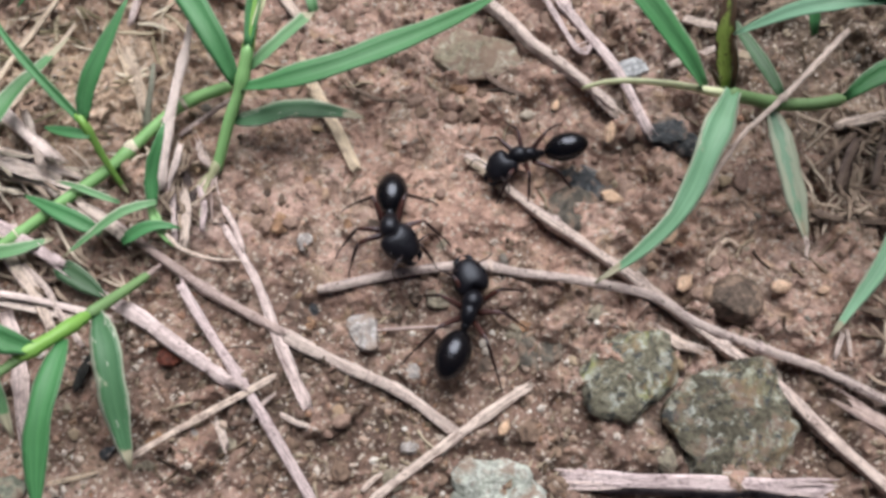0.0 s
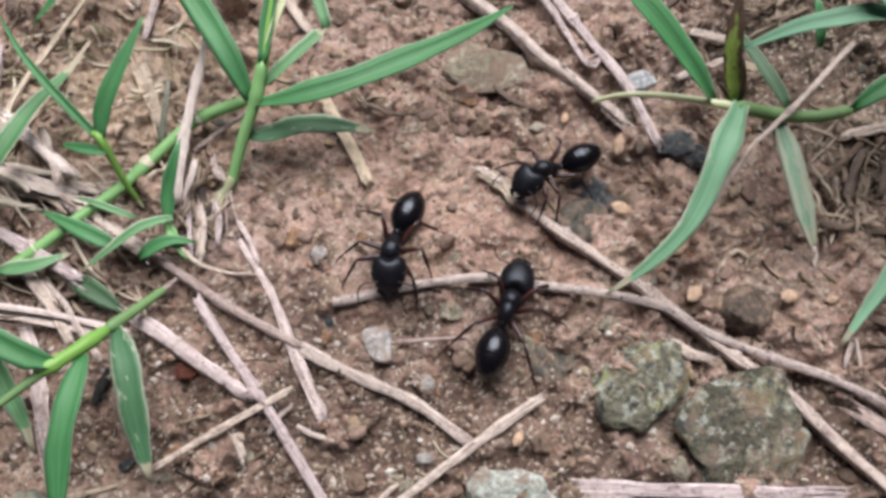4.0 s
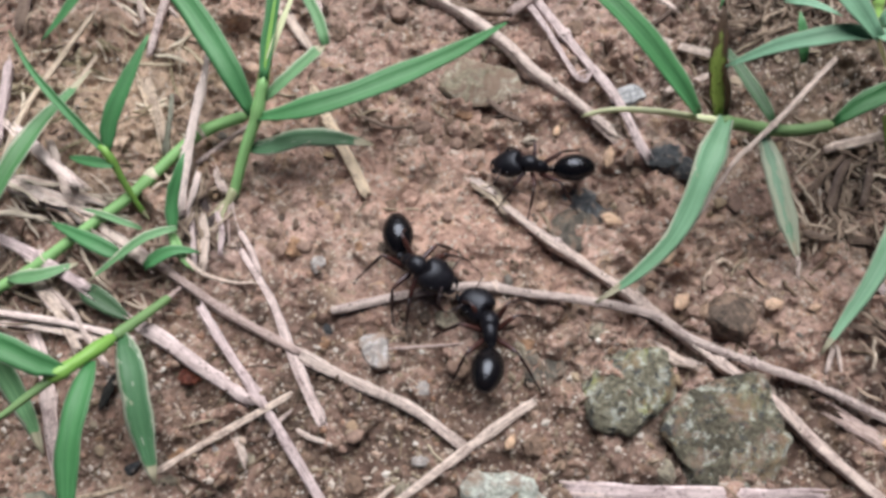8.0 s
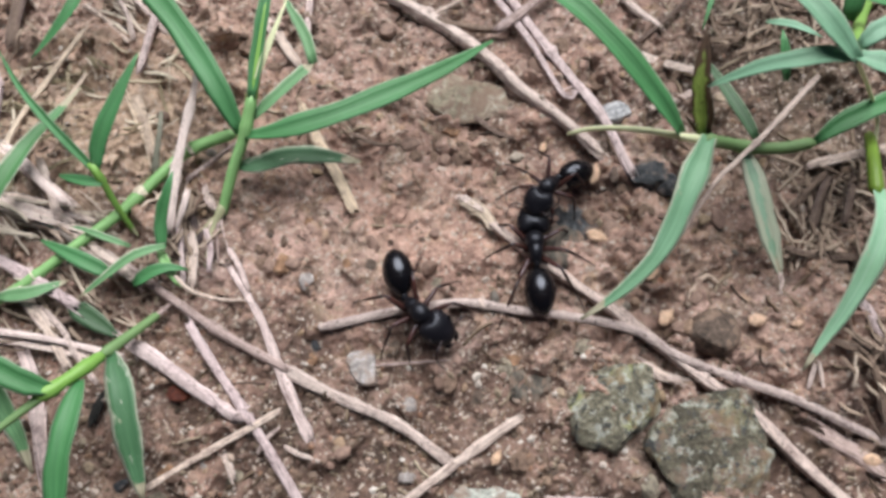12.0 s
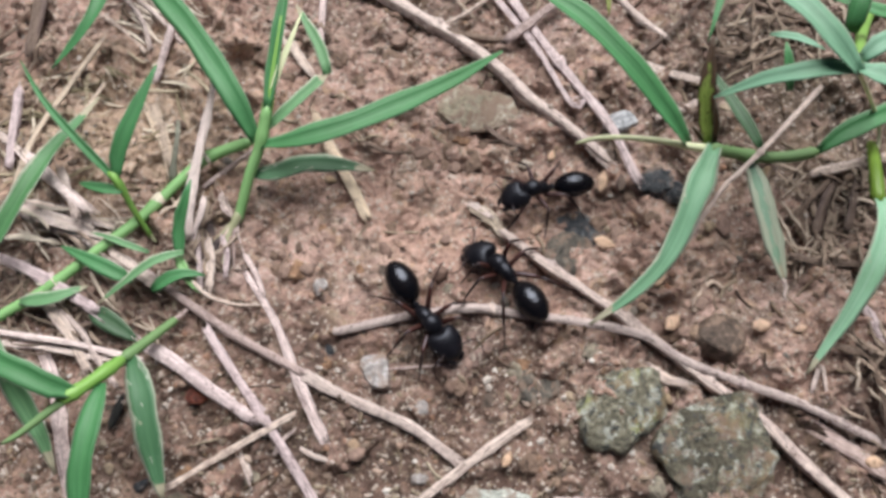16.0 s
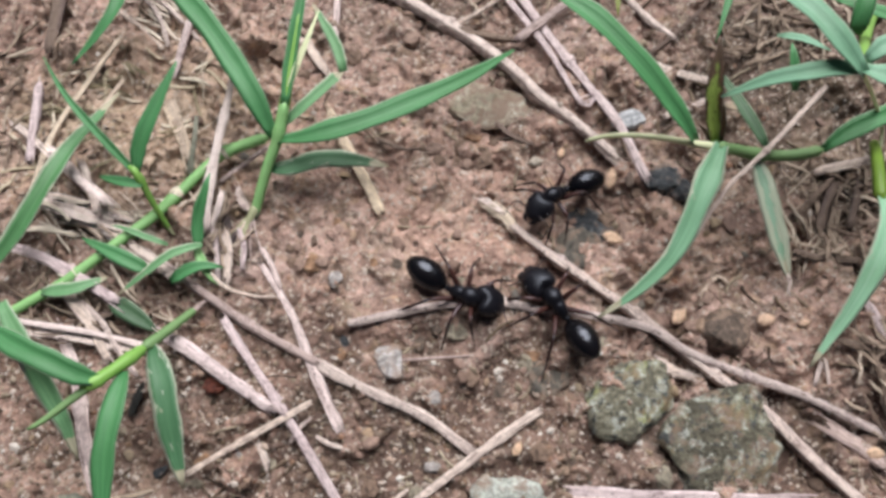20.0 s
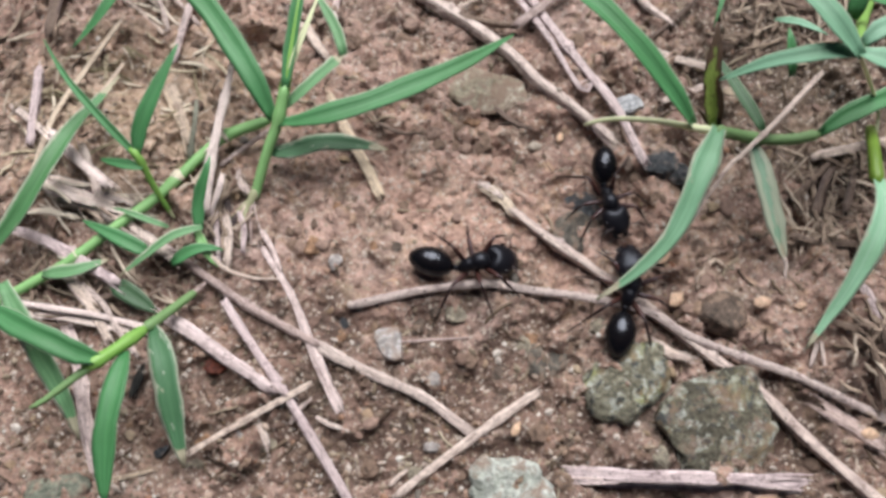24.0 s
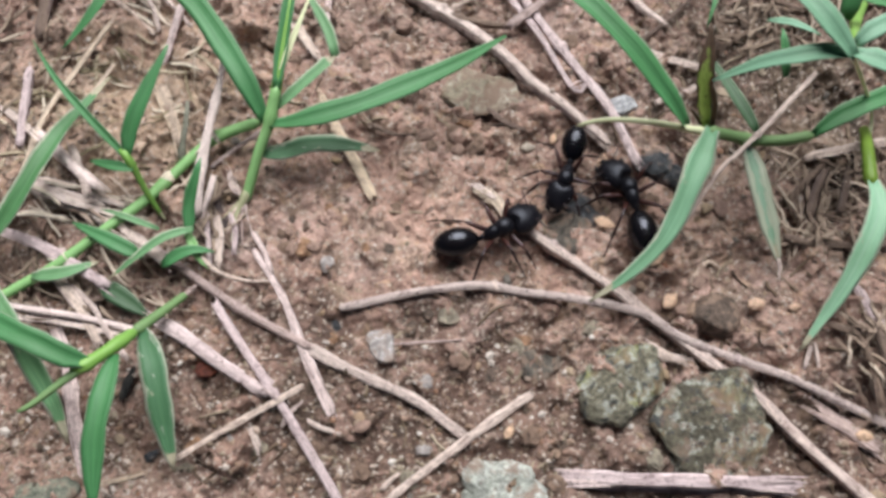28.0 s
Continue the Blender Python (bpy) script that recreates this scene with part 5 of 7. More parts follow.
def make_litter():
    """Hair-thin roots and straw dust strewn among the crumbs, thicker towards the grass."""
    rng = np.random.default_rng(77)
    verts, faces, uvs, count = [], [], [], 0
    while len(uvs) < 460 * 28:
        x, y = rng.uniform(-62, 62), rng.uniform(-29, 47)
        if rng.random() < 0.93 * math.exp(-((x - 3) / 30) ** 2 - ((y - 2) / 16) ** 2):
            continue
        a, n = rng.uniform(0, 6.3), 4
        size = rng.uniform(1.2, 5.5)
        a += np.linspace(0, rng.uniform(-1.1, 1.1), n)
        px, py = x + np.cumsum(np.cos(a)) * size / n, y + np.cumsum(np.sin(a)) * size / n
        line, s, _ = spine(np.c_[px, py, ground_height(px, py) + 0.15], size / 7)
        line = line[:7] if len(line) > 7 else np.vstack([line, np.repeat(line[-1:], 7 - len(line), 0) + np.arange(7 - len(line))[:, None] * 0.01])
        r = rng.uniform(0.06, 0.2)
        v, f, u = sweep(line, lambda i: ([(-r, 0), (0, r), (r, 0), (0, -r)], (0, 1, 0, 1)))
        verts.append(v)
        faces += [tuple(c + count for c in q) for q in f]
        uvs += u
        count += len(v)
    k = Mat("litter_fibre", 0.7, 0.3)
    tone = k.ramp(k.random(True), (0.0, (0.07, 0.045, 0.035)), (0.4, (0.20, 0.135, 0.095)), (0.75, (0.40, 0.30, 0.22)), (1.0, (0.62, 0.52, 0.40)))
    k.colour(k.mix(0.6, tone, k.ramp(k.noise(0.8), (0.3, (0.5, 0.5, 0.5)), (0.7, (1.2, 1.2, 1.2))), "MULTIPLY"))
    tagged(part("plant_litter", (np.vstack(verts), faces, uvs), k.m), "fine brown rootlets and straw dust on soil", "litter", kind="stuff")


make_litter()


def straw_heap(x, y, wide, deep, turn, count, spread, tones, label, seedn, high=1.2):
    """Shredded dry leaves and stem fibres lying across one another round a place."""
    rng = np.random.default_rng(seedn)
    verts, faces, uvs, total = [], [], [], 0
    for _ in range(count):
        a = radians(turn + rng.normal(0, spread))
        r1, r2 = rng.uniform(-1, 1, 2)
        cx, cy = x + wide / 2 * r1, y + deep / 2 * r2
        size, bow = rng.uniform(1.8, 7.0), rng.uniform(-0.35, 0.35)
        s = np.linspace(-0.5, 0.5, 8)
        px = cx + size * (s * math.cos(a) - bow * (s**2 - 0.1) * math.sin(a))
        py = cy + size * (s * math.sin(a) + bow * (s**2 - 0.1) * math.cos(a))
        pz = ground_height(px, py).max() * 0.5 + ground_height(px, py) * 0.5 + rng.uniform(0, high) + s * rng.uniform(-0.8, 0.8)
        w = rng.uniform(0.05, 0.27)
        flat = rng.uniform(0.15, 0.6)
        taper = np.clip((0.5 - np.abs(s)) * 6, 0.15, 1)
        v, f, u = sweep(np.c_[px, py, pz], lambda i: ([(-w * taper[i], 0), (-w * 0.4 * taper[i], w * flat), (w * 0.5 * taper[i], w * flat * 0.7), (w * taper[i], 0), (0, -w * flat)], (-1, -0.4, 0.5, 1, 0)), rng.uniform(-25, 25))
        verts.append(v)
        faces += [tuple(c + total for c in q) for q in f]
        uvs += u
        total += len(v)
    k = Mat("shredded_straw", 0.65, 0.35)
    f = k.noise(1.0, 5, 0.75, vec=k.coords(True, (4 * S, 0.25 * S, 1)))
    c = k.mix(0.8, k.ramp(k.random(True), *tones), k.ramp(f, (0.32, (0.55, 0.49, 0.45)), (0.6, (1.18, 1.13, 1.1))), "MULTIPLY")
    k.colour(c).bump(f, 0.2, 0.8)
    tagged(part("straw_heap", (np.vstack(verts), faces, uvs), k.m), label, "straw", kind="stuff")


PALE = ((0.0, (0.62, 0.47, 0.40)), (0.35, (1.05, 0.92, 0.82)), (1.0, (1.30, 1.18, 1.04)))
CHAFF = ((0.0, (0.30, 0.26, 0.16)), (0.4, (0.62, 0.53, 0.37)), (0.8, (0.98, 0.86, 0.68)), (1.0, (1.2, 1.1, 0.95)))
THATCH = ((0.0, (0.26, 0.185, 0.15)), (0.4, (0.50, 0.385, 0.315)), (0.8, (0.74, 0.60, 0.50)), (1.0, (0.92, 0.79, 0.68)))
MIXED = ((0.0, (0.24, 0.17, 0.135)), (0.5, (0.39, 0.295, 0.235)), (0.85, (0.54, 0.43, 0.35)), (1.0, (0.74, 0.63, 0.53)))
straw_heap(-43.6, 8.9, 10, 4.5, -16, 64, 24, PALE, "shredded bleached straw under green grass", 1, 2.0)
straw_heap(-37.1, 38.2, 10, 8, -48, 34, 24, PALE, "shredded bleached straw on soil", 2, 0.8)
straw_heap(-42.5, 23.0, 26, 20, 55, 70, 70, CHAFF, "pale yellowish chaff strewn on the soil", 11, 0.35)
straw_heap(46.7, 8.5, 15, 14, 65, 130, 50, THATCH, "dark brown dry thatch in shade of grass", 3, 0.9)
straw_heap(46.6, -12.6, 7, 12, -70, 36, 22, THATCH, "brown dry thatch beside the grass", 4, 1.0)
straw_heap(-47.2, -2.0, 14, 10, -30, 48, 40, MIXED, "shredded dry straw under green grass", 5, 1.2)
straw_heap(46.8, 35.4, 22, 12, 40, 110, 55, MIXED, "dark brown dry thatch in shade of grass", 6, 1.2)
straw_heap(-55.1, 28.5, 10, 22, 70, 40, 40, MIXED, "thin dry straw among the grass", 7, 0.8)
straw_heap(-29.0, 7.4, 6, 10, 80, 40, 24, THATCH, "dry fibres at the foot of the grass", 8, 1.5)
straw_heap(14.2, 42.7, 26, 6, 20, 40, 40, MIXED, "thin dry straw on soil", 9, 0.8)
straw_heap(-36.9, -0.2, 12, 8, -30, 40, 35, THATCH, "shredded dry straw under green grass", 10, 1.0)


# ---- seeds ----
def seed(x, y, size, width, turn, label, seedn, material=None):
    """A husked grass seed: pointed ovals, ridged lengthwise, with a split along the top."""
    size, width = size * 0.9, width * 0.85
    line = np.c_[np.linspace(-size / 2, size / 2, 15), np.zeros(15), np.zeros(15)]
    s = np.linspace(0, 1, 15)
    r = width / 2 * np.maximum(np.sin(math.pi * s**0.85), 0.06) ** 0.75
    angle = np.linspace(0, 2 * math.pi, 16, endpoint=False)
    rib = 1 + 0.07 * np.cos(angle * 5 + seedn) - 0.14 * np.exp(-((angle - math.pi / 2) / 0.25) ** 2)

    def ring(i):
        dent = 1 + 0.16 * value_noise(angle * 1.1 + seedn * 7.3, np.full(16, s[i] * 5.0), seedn) + 0.08 * value_noise(angle * 2.6, np.full(16, s[i] * 9.0), seedn + 5)
        return np.stack([r[i] * rib * dent * np.cos(angle), r[i] * rib * dent * np.sin(angle) * 0.62], 1), np.cos(angle)

    ob = part("grass_seed", sweep(line, ring), material or HUSK, at=(x, y, max(gz(x + size * a, y + size * b) for a in (-0.3, 0, 0.3) for b in (-0.3, 0, 0.3)) + width * 0.24))
    ob.rotation_euler = (radians(seedn * 13 % 30 - 15), radians(seedn * 29 % 16 - 8), radians(turn))
    return tagged(ob, label, "seed", "fallen grass seeds")


for n, spot in enumerate((
    (18.7, 13.2, 3.2, 1.5, 75), (18.2, 5.2, 2.8, 1.6, -25), (23.8, 0.7, 2.8, 1.6, 40), (25.4, -3.9, 2.8, 1.7, 45),
    (35.0, -4.8, 2.5, 1.9, 15), (5.7, -18.7, 2.0, 1.2, 60), (10.7, 7.6, 2.0, 1.1, 40), (39.1, -5.4, 1.6, 1.0, 15),
    (44.4, -19.9, 2.4, 1.6, -10), (13.2, 17.7, 1.8, 1.0, 70), (20.7, 12.5, 2.6, 1.3, 80),
)):
    seed(*spot, ("pale orange seed husk lying on soil", "pale yellow brown grass seed on soil", "tan split seed husk on soil")[n % 3], n + 3,
         DARKTWIG if n == 10 else None)


seed(-36.2, -12.7, 4.6, 1.2, 72, "black shrivelled husk beside a green blade", 31, CHAR)


# ---- grass ----
def plant(x, y, label, category="grass"):
    ob = new("grass_plant", None)
    ob.location = Vector((x, y, gz(x, y))) * S
    return tagged(ob, label, category, "grass plants")


def blade(of, points, width, material=None, label="", fold=0.22, twist=0.0, base=0.55, tip=0.35, name="blade"):
    ob = part(name, blade_mesh(points, width, fold, twist, base, tip, np.array(of.location) / S), material or LEAF, of, label)
    rings = len(ob.data.vertices) // 8
    share = np.repeat(np.linspace(0, 1, rings), 8).astype(np.float32)
    ob.data.attributes.new("share", "FLOAT", "POINT").data.foreach_set("value", share)
    return ob


def stem(of, points, d0, d1, material=None, nodes=(), label="", name="stem"):
    return part(name, stalk_mesh(points, d0, d1, nodes, np.array(of.location) / S, 0.9, 0.03, 1, 12), material or STEM, of, label)


p = plant(-24.7, 8.8, "green grass tuft with long narrow blades rooted in soil")
stem(p, [(-25.0, 8.6, 0.7), (-24.5, 9.4, 1.0), (-22.7, 13.6, 4.0), (-21.1, 16.5, 6.2), (-20.0, 20.0, 8.5)], 1.2, 1.35, STEM, (0.75,))
stem(p, [(-26.5, 5.2, 0.2), (-25.7, 7.2, 0.6), (-24.9, 8.7, 1.0), (-24.2, 10.2, 1.6)], 0.3, 1.42, FOOT, (), "withering yellowish foot of the stem", "dry_sheath")
for n, (dx, dy) in enumerate(((-2.2, -3.6), (-0.9, -4.6), (0.6, -4.2), (1.9, -3.0), (-2.6, -1.6))):
    stem(p, [(-24.9 + 0.1 * dx, 9.0, 1.0), (-25.2 + 0.5 * dx, 7.9 + 0.35 * dy, 0.9), (-25.3 + dx, 7.4 + dy, gz(-25.3 + dx, 7.4 + dy) + 0.1)], 0.42, 0.16, (STRAW, FOOT, PLUM)[n % 3], (), "torn dry sheath fibre", "fibre")
stem(p, [(-21.0, 17.2, 6.2), (-19.9, 20.8, 8.5), (-18.9, 25.6, 10.5), (-18.2, 29.9, 12.0)], 1.5, 0.8, STEMLIME, (), "bright lime green upper stem", "sheath")
blade(p, [(-20.9, 16.2, 6.3), (-17.1, 15.9, 7.6), (-11.8, 17.0, 8.2), (-5.4, 19.9, 7.8), (1.4, 24.2, 6.4), (7.4, 29.4, 4.4)], 2.7, None, "", 0.25, -8, 0.35, 0.45)
blade(p, [(-22.9, 14.0, 3.4), (-19.9, 13.8, 3.8), (-16.6, 14.7, 4.0), (-12.6, 14.7, 3.8), (-8.4, 14.2, 3.2)], 2.4, LEAFSICK, "", 0.15, 0, 0.3, 0.4)
blade(p, [(-21.6, 16.7, 6.2), (-23.5, 20.4, 9.0), (-26.2, 24.9, 10.0), (-29.5, 29.8, 10.5), (-33.4, 34.7, 10.5), (-37.6, 40.4, 10.0)], 2.8, None, "", 0.2, 10, 0.4, 0.3)
blade(p, [(-20.1, 18.0, 7.0), (-17.2, 20.3, 8.0), (-15.2, 22.1, 8.4), (-13.3, 23.9, 8.6)], 1.5, LEAFPALE, "pale bent blade", 0.3, 0, 0.6, 0.05)
blade(p, [(-13.3, 23.9, 8.6), (-14.1, 26.9, 9.0), (-15.7, 30.1, 9.5), (-17.2, 33.0, 9.5)], 1.4, LEAFPALE, "folded back tip of a bent blade", 0.3, 0, 0.8, 0.5)
blade(p, [(-19.9, 19.6, 8.6), (-19.0, 24.8, 10.5), (-18.2, 29.1, 12.0), (-17.4, 33.9, 13.0)], 1.5, None, "", 0.5, 0, 0.6, 0.3)
blade(p, [(-19.7, 20.6, 8.8), (-18.2, 24.0, 10.5), (-16.9, 27.1, 11.5), (-15.9, 30.0, 12.0)], 0.8, STEMPALE, "yellowish narrow blade", 0.4, 0, 0.6, 0.5)

p = plant(-33.5, 11.2, "creeping green grass stolon with pale nodes along soil")
stem(p, [(-22.9, 18.2, 3.5), (-28.0, 16.8, 2.6), (-31.0, 14.3, 2.2), (-35.6, 9.3, 2.0), (-40.4, 5.1, 2.0), (-45.6, 0.9, 1.6), (-49.2, -1.3, 1.4), (-53.9, -4.2, 1.2)], 1.38, 1.2, STEM, (0.14, 0.36, 0.72), "", "runner")
for line in ([(-27.4, 17.0, 2.7), (-28.3, 16.6, 2.6), (-29.0, 16.1, 2.5)], [(-33.0, 12.3, 2.1), (-33.8, 11.4, 2.05), (-34.5, 10.6, 2.0)], [(-44.0, 2.2, 1.75), (-45.0, 1.4, 1.65)]):
    stem(p, line, 1.42, 1.3, SCAB, (0.5,), "pale scaly node of the runner", "node_scale")
    for q in (-1, 1):
        a = np.array(line[-1])
        stem(p, [tuple(a), tuple(a + (-0.9, 0.5 * q - 0.5, 0.4)), tuple(a + (-1.7, 1.1 * q - 0.8, 0.2))], 0.5, 0.12, SCAB, (), "torn scale tip", "scale_tip")
blade(p, [(-30.1, 4.0, 3.0), (-29.9, 7.1, 4.5), (-29.1, 9.2, 6.0), (-28.4, 11.7, 7.0)], 1.5, LEAF, "", 0.4, 0, 0.6, 0.4)
blade(p, [(-35.4, 1.4, 2.6), (-38.3, 2.8, 3.2), (-40.8, 4.1, 3.0), (-44.1, 5.9, 2.4)], 1.9, LEAF, "", 0.25, 0, 0.4, 0.6)
blade(p, [(-33.8, 4.7, 2.8), (-36.4, 5.6, 3.2), (-39.2, 6.8, 3.0), (-41.1, 7.4, 2.6)], 0.8, LEAFPALE, "", 0.3, 0, 0.5, 0.5)
blade(p, [(-29.6, 4.3, 3.6), (-32.6, 3.2, 4.0), (-35.7, 1.0, 3.6), (-39.0, -1.3, 2.6)], 1.2, LEAFPALE, "", 0.3, 0, 0.5, 0.6)
blade(p, [(-33.2, 0.4, 2.2), (-31.2, 1.5, 2.8), (-29.2, 2.0, 3.0), (-27.3, 1.9, 2.4)], 1.6, LEAF, "", 0.25, 0, 0.5, 0.6)
blade(p, [(-30.4, 4.2, 3.0), (-29.2, 1.6, 2.4), (-28.0, 0.1, 1.6)], 1.2, STEM, "", 0.3, 0, 0.7, 0.5)
stem(p, [(-28.4, 1.0, 3.2), (-26.7, -0.6, 2.8), (-23.7, -1.5, 2.2), (-20.9, -1.5, 1.6)], 0.5, 0.35, STRAW, (), "thin tan tendril", "tendril")
blade(p, [(-48.0, -0.5, 2.0), (-44.5, -0.5, 2.6), (-42.5, 0.2, 2.4), (-40.7, 1.3, 1.6)], 1.7, LEAFPALE, "", 0.2, 0, 0.4, 0.5)
blade(p, [(-40.0, -1.6, 1.6), (-37.8, -3.0, 1.8), (-35.5, -4.5, 1.4), (-34.6, -5.2, 1.0)], 2.3, LEAFDARK, "dull dark green leaf", 0.2, 0, 0.4, 0.5)

p = plant(-34.5, 7.5, "thin upright grass shoot with a node and narrow blades")
stem(p, [(-34.6, 7.4, 0.0), (-35.6, 9.2, 3.0), (-36.8, 11.9, 6.5), (-37.7, 12.8, 7.0)], 0.6, 0.9, STEMLIME, (0.8,))
stem(p, [(-34.1, 6.9, 0.3), (-34.6, 7.5, 0.4), (-35.1, 8.3, 1.4)], 0.25, 0.72, FOOT, (), "pale frayed foot of the shoot", "dry_sheath")
blade(p, [(-37.0, 12.1, 6.6), (-39.5, 14.6, 8.0), (-42.4, 17.7, 9.0), (-45.3, 21.2, 9.5), (-48.5, 26.1, 9.5)], 1.0, LEAF, "", 0.6, 10, 0.8, 0.6)
blade(p, [(-36.9, 12.1, 6.6), (-36.0, 14.9, 8.5), (-34.3, 18.4, 10.0), (-31.9, 23.7, 11.5)], 2.1, LEAF, "", 0.25, 0, 0.4, 0.55)
blade(p, [(-36.4, 10.8, 6.0), (-38.2, 11.2, 6.0), (-40.1, 11.8, 5.6), (-41.9, 12.6, 5.0)], 1.3, LEAF, "", 0.25, 0, 0.5, 0.5)

p = plant(-57.1, 5.2, "broad green grass blades leaning in beside dry straw")
blade(p, [(-55.8, 1.3, 1.0), (-50.4, 5.3, 5.0), (-47.3, 10.5, 6.5), (-45.2, 16.1, 6.0), (-43.2, 21.1, 4.5), (-41.8, 24.8, 3.5)], 2.4, LEAFRIM, "", 0.25, 0, 0.6, 0.45)

p = plant(-43.6, 54.2, "green grass blade hanging down over bare soil")
blade(p, [(-42.7, 53.2, 1.0), (-41.6, 42.1, 6.0), (-42.0, 35.2, 7.0), (-44.4, 31.4, 6.0), (-47.7, 28.3, 4.5)], 2.2, LEAF, "", 0.25, 0, 0.6, 0.4)

p = plant(-31.0, -2.7, "bright green grass shoot with broad drooping blades")
stem(p, [(-29.0, -0.7, 0.4), (-30.0, -1.9, 0.6), (-31.2, -3.5, 1.5)], 0.25, 0.95, PLUM, (), "withered brown foot of the runner", "dry_sheath")
stem(p, [(-30.4, -2.4, 0.8), (-31.7, -4.3, 2.2), (-33.4, -7.0, 4.5), (-34.2, -8.2, 5.6)], 0.9, 1.35, STEMDULL, (), "dull green older length of runner", "runner")
stem(p, [(-34.0, -7.9, 5.3), (-35.3, -9.9, 7.0), (-37.2, -12.1, 8.6), (-38.6, -12.9, 9.0)], 1.25, 1.35, STEMLIME, (0.3, 0.82), "", "runner")
stem(p, [(-33.7, -7.5, 4.9), (-34.1, -8.1, 5.4)], 1.42, 1.32, STRAW, (), "dry tan ring at the joint", "collar")
stem(p, [(-37.2, -12.1, 8.6), (-39.5, -14.2, 9.0), (-41.8, -16.1, 9.0), (-43.2, -16.9, 9.0)], 1.1, 0.5, STEMDULL, (), "", "stem")
blade(p, [(-33.4, -7.8, 5.0), (-31.7, -11.3, 6.0), (-30.9, -14.7, 5.5), (-30.2, -18.6, 4.0), (-29.4, -22.3, 2.5)], 2.8, LEAFSICK, "blade with bleached eaten edge", 0.15, 0, 0.35, 0.4)
blade(p, [(-35.1, -10.9, 7.2), (-35.1, -14.5, 8.5), (-35.5, -18.3, 8.5), (-35.7, -22.0, 7.5), (-35.8, -26.1, 6.0)], 2.4, LEAF, "", 0.2, 0, 0.35, 0.3)
blade(p, [(-36.7, -12.1, 8.6), (-38.6, -11.8, 10.0), (-41.1, -10.6, 11.0), (-44.4, -9.1, 11.0), (-48.9, -6.5, 10.0)], 2.4, LEAF, "", 0.3, 0, 0.25, 0.25)
blade(p, [(-47.6, -4.1, 10.0), (-45.0, -8.7, 9.0), (-43.1, -12.4, 7.0), (-41.3, -15.9, 5.5), (-40.1, -19.4, 4.0)], 2.2, LEAFPALE, "", 0.2, 0, 0.6, 0.35)

p = plant(32.3, 16.8, "grass shoot with broad arching blades and a withered sheath")
stem(p, [(32.3, 16.8, 0.0), (30.5, 14.8, 5.0), (28.9, 13.1, 9.0)], 1.2, 1.2, STEM, (), "", "stem")
stem(p, [(14.8, 15.3, 6.5), (16.9, 15.1, 8.0), (19.6, 14.6, 9.0), (23.2, 13.9, 9.4), (26.3, 13.2, 9.4), (28.9, 12.9, 9.0)], 0.5, 0.9, STEMPALE, (0.98,), "yellowish thin stem", "stem")
stem(p, [(29.0, 12.9, 9.0), (32.0, 13.2, 7.5), (34.9, 13.1, 6.5), (38.7, 13.0, 6.5), (41.9, 13.4, 7.0)], 1.4, 1.35, STEMDULL, (0.02, 0.42))
blade(p, [(26.4, 13.3, 9.5), (23.4, 15.2, 13.0), (19.2, 19.3, 16.0), (15.1, 23.4, 17.5), (11.1, 26.8, 18.0), (6.5, 31.8, 17.5)], 2.7, LEAF, "", 0.3, -6, 0.45, 0.35)
blade(p, [(29.4, 13.1, 9.2), (26.8, 8.0, 9.4), (24.5, 3.1, 7.6), (22.4, 0.1, 6.2), (19.0, -2.7, 4.6), (15.2, -4.9, 2.8)], 3.0, LEAFWAN, "", 0.2, 6, 0.55, 0.8)
blade(p, [(34.4, 12.6, 6.2), (35.1, 8.5, 5.6), (36.1, 4.9, 4.0), (37.3, 1.8, 2.2), (38.2, -0.3, 0.8)], 2.5, LEAFBLEACH, "bleached and blemished blade", 0.15, 0, 0.4, 0.35)
stem(p, [(37.9, 0.4, 1.2), (38.2, -0.6, 0.9), (37.9, -1.4, 0.8), (38.1, -2.2, 0.6)], 0.55, 0.25, STRAW, (), "withered pale blade tip", "dry_tip")
blade(p, [(41.7, 13.2, 7.2), (43.6, 14.3, 8.5), (46.5, 15.6, 9.0), (50.0, 17.0, 9.0), (56.4, 19.8, 8.0)], 2.3, LEAF, "", 0.3, 0, 0.35, 0.25)
blade(p, [(29.2, 13.7, 8.0), (28.6, 16.1, 9.8), (28.5, 18.8, 12.0), (28.9, 21.5, 13.4), (29.2, 23.6, 14.2)], 1.9, SHEATH, "yellow green sheath with brown edges", 0.35, 14, 0.95, 0.42, "sheath")
blade(p, [(29.4, 13.6, 8.8), (29.6, 15.4, 10.4), (29.2, 17.4, 12.0)], 0.7, LEAFBROWN, "curled brown edge of the sheath", 0.6, 25, 0.6, 0.6, "sheath_scrap")
blade(p, [(28.1, 13.9, 9.0), (27.3, 14.6, 10.0), (26.7, 15.1, 10.4)], 0.7, LEAFBROWN, "torn brown scrap of sheath", 0.4, 30, 0.6, 0.7, "sheath_scrap")
# this blade's shade is put into its darker green material
blade(p, [(37.3, 15.9, 3.0), (36.2, 18.4, 3.4), (34.9, 21.6, 3.4), (33.0, 28.0, 2.4)], 1.7, LEAFDARK, "dark blade in shade", 0.25, 0, 0.5, 0.5)

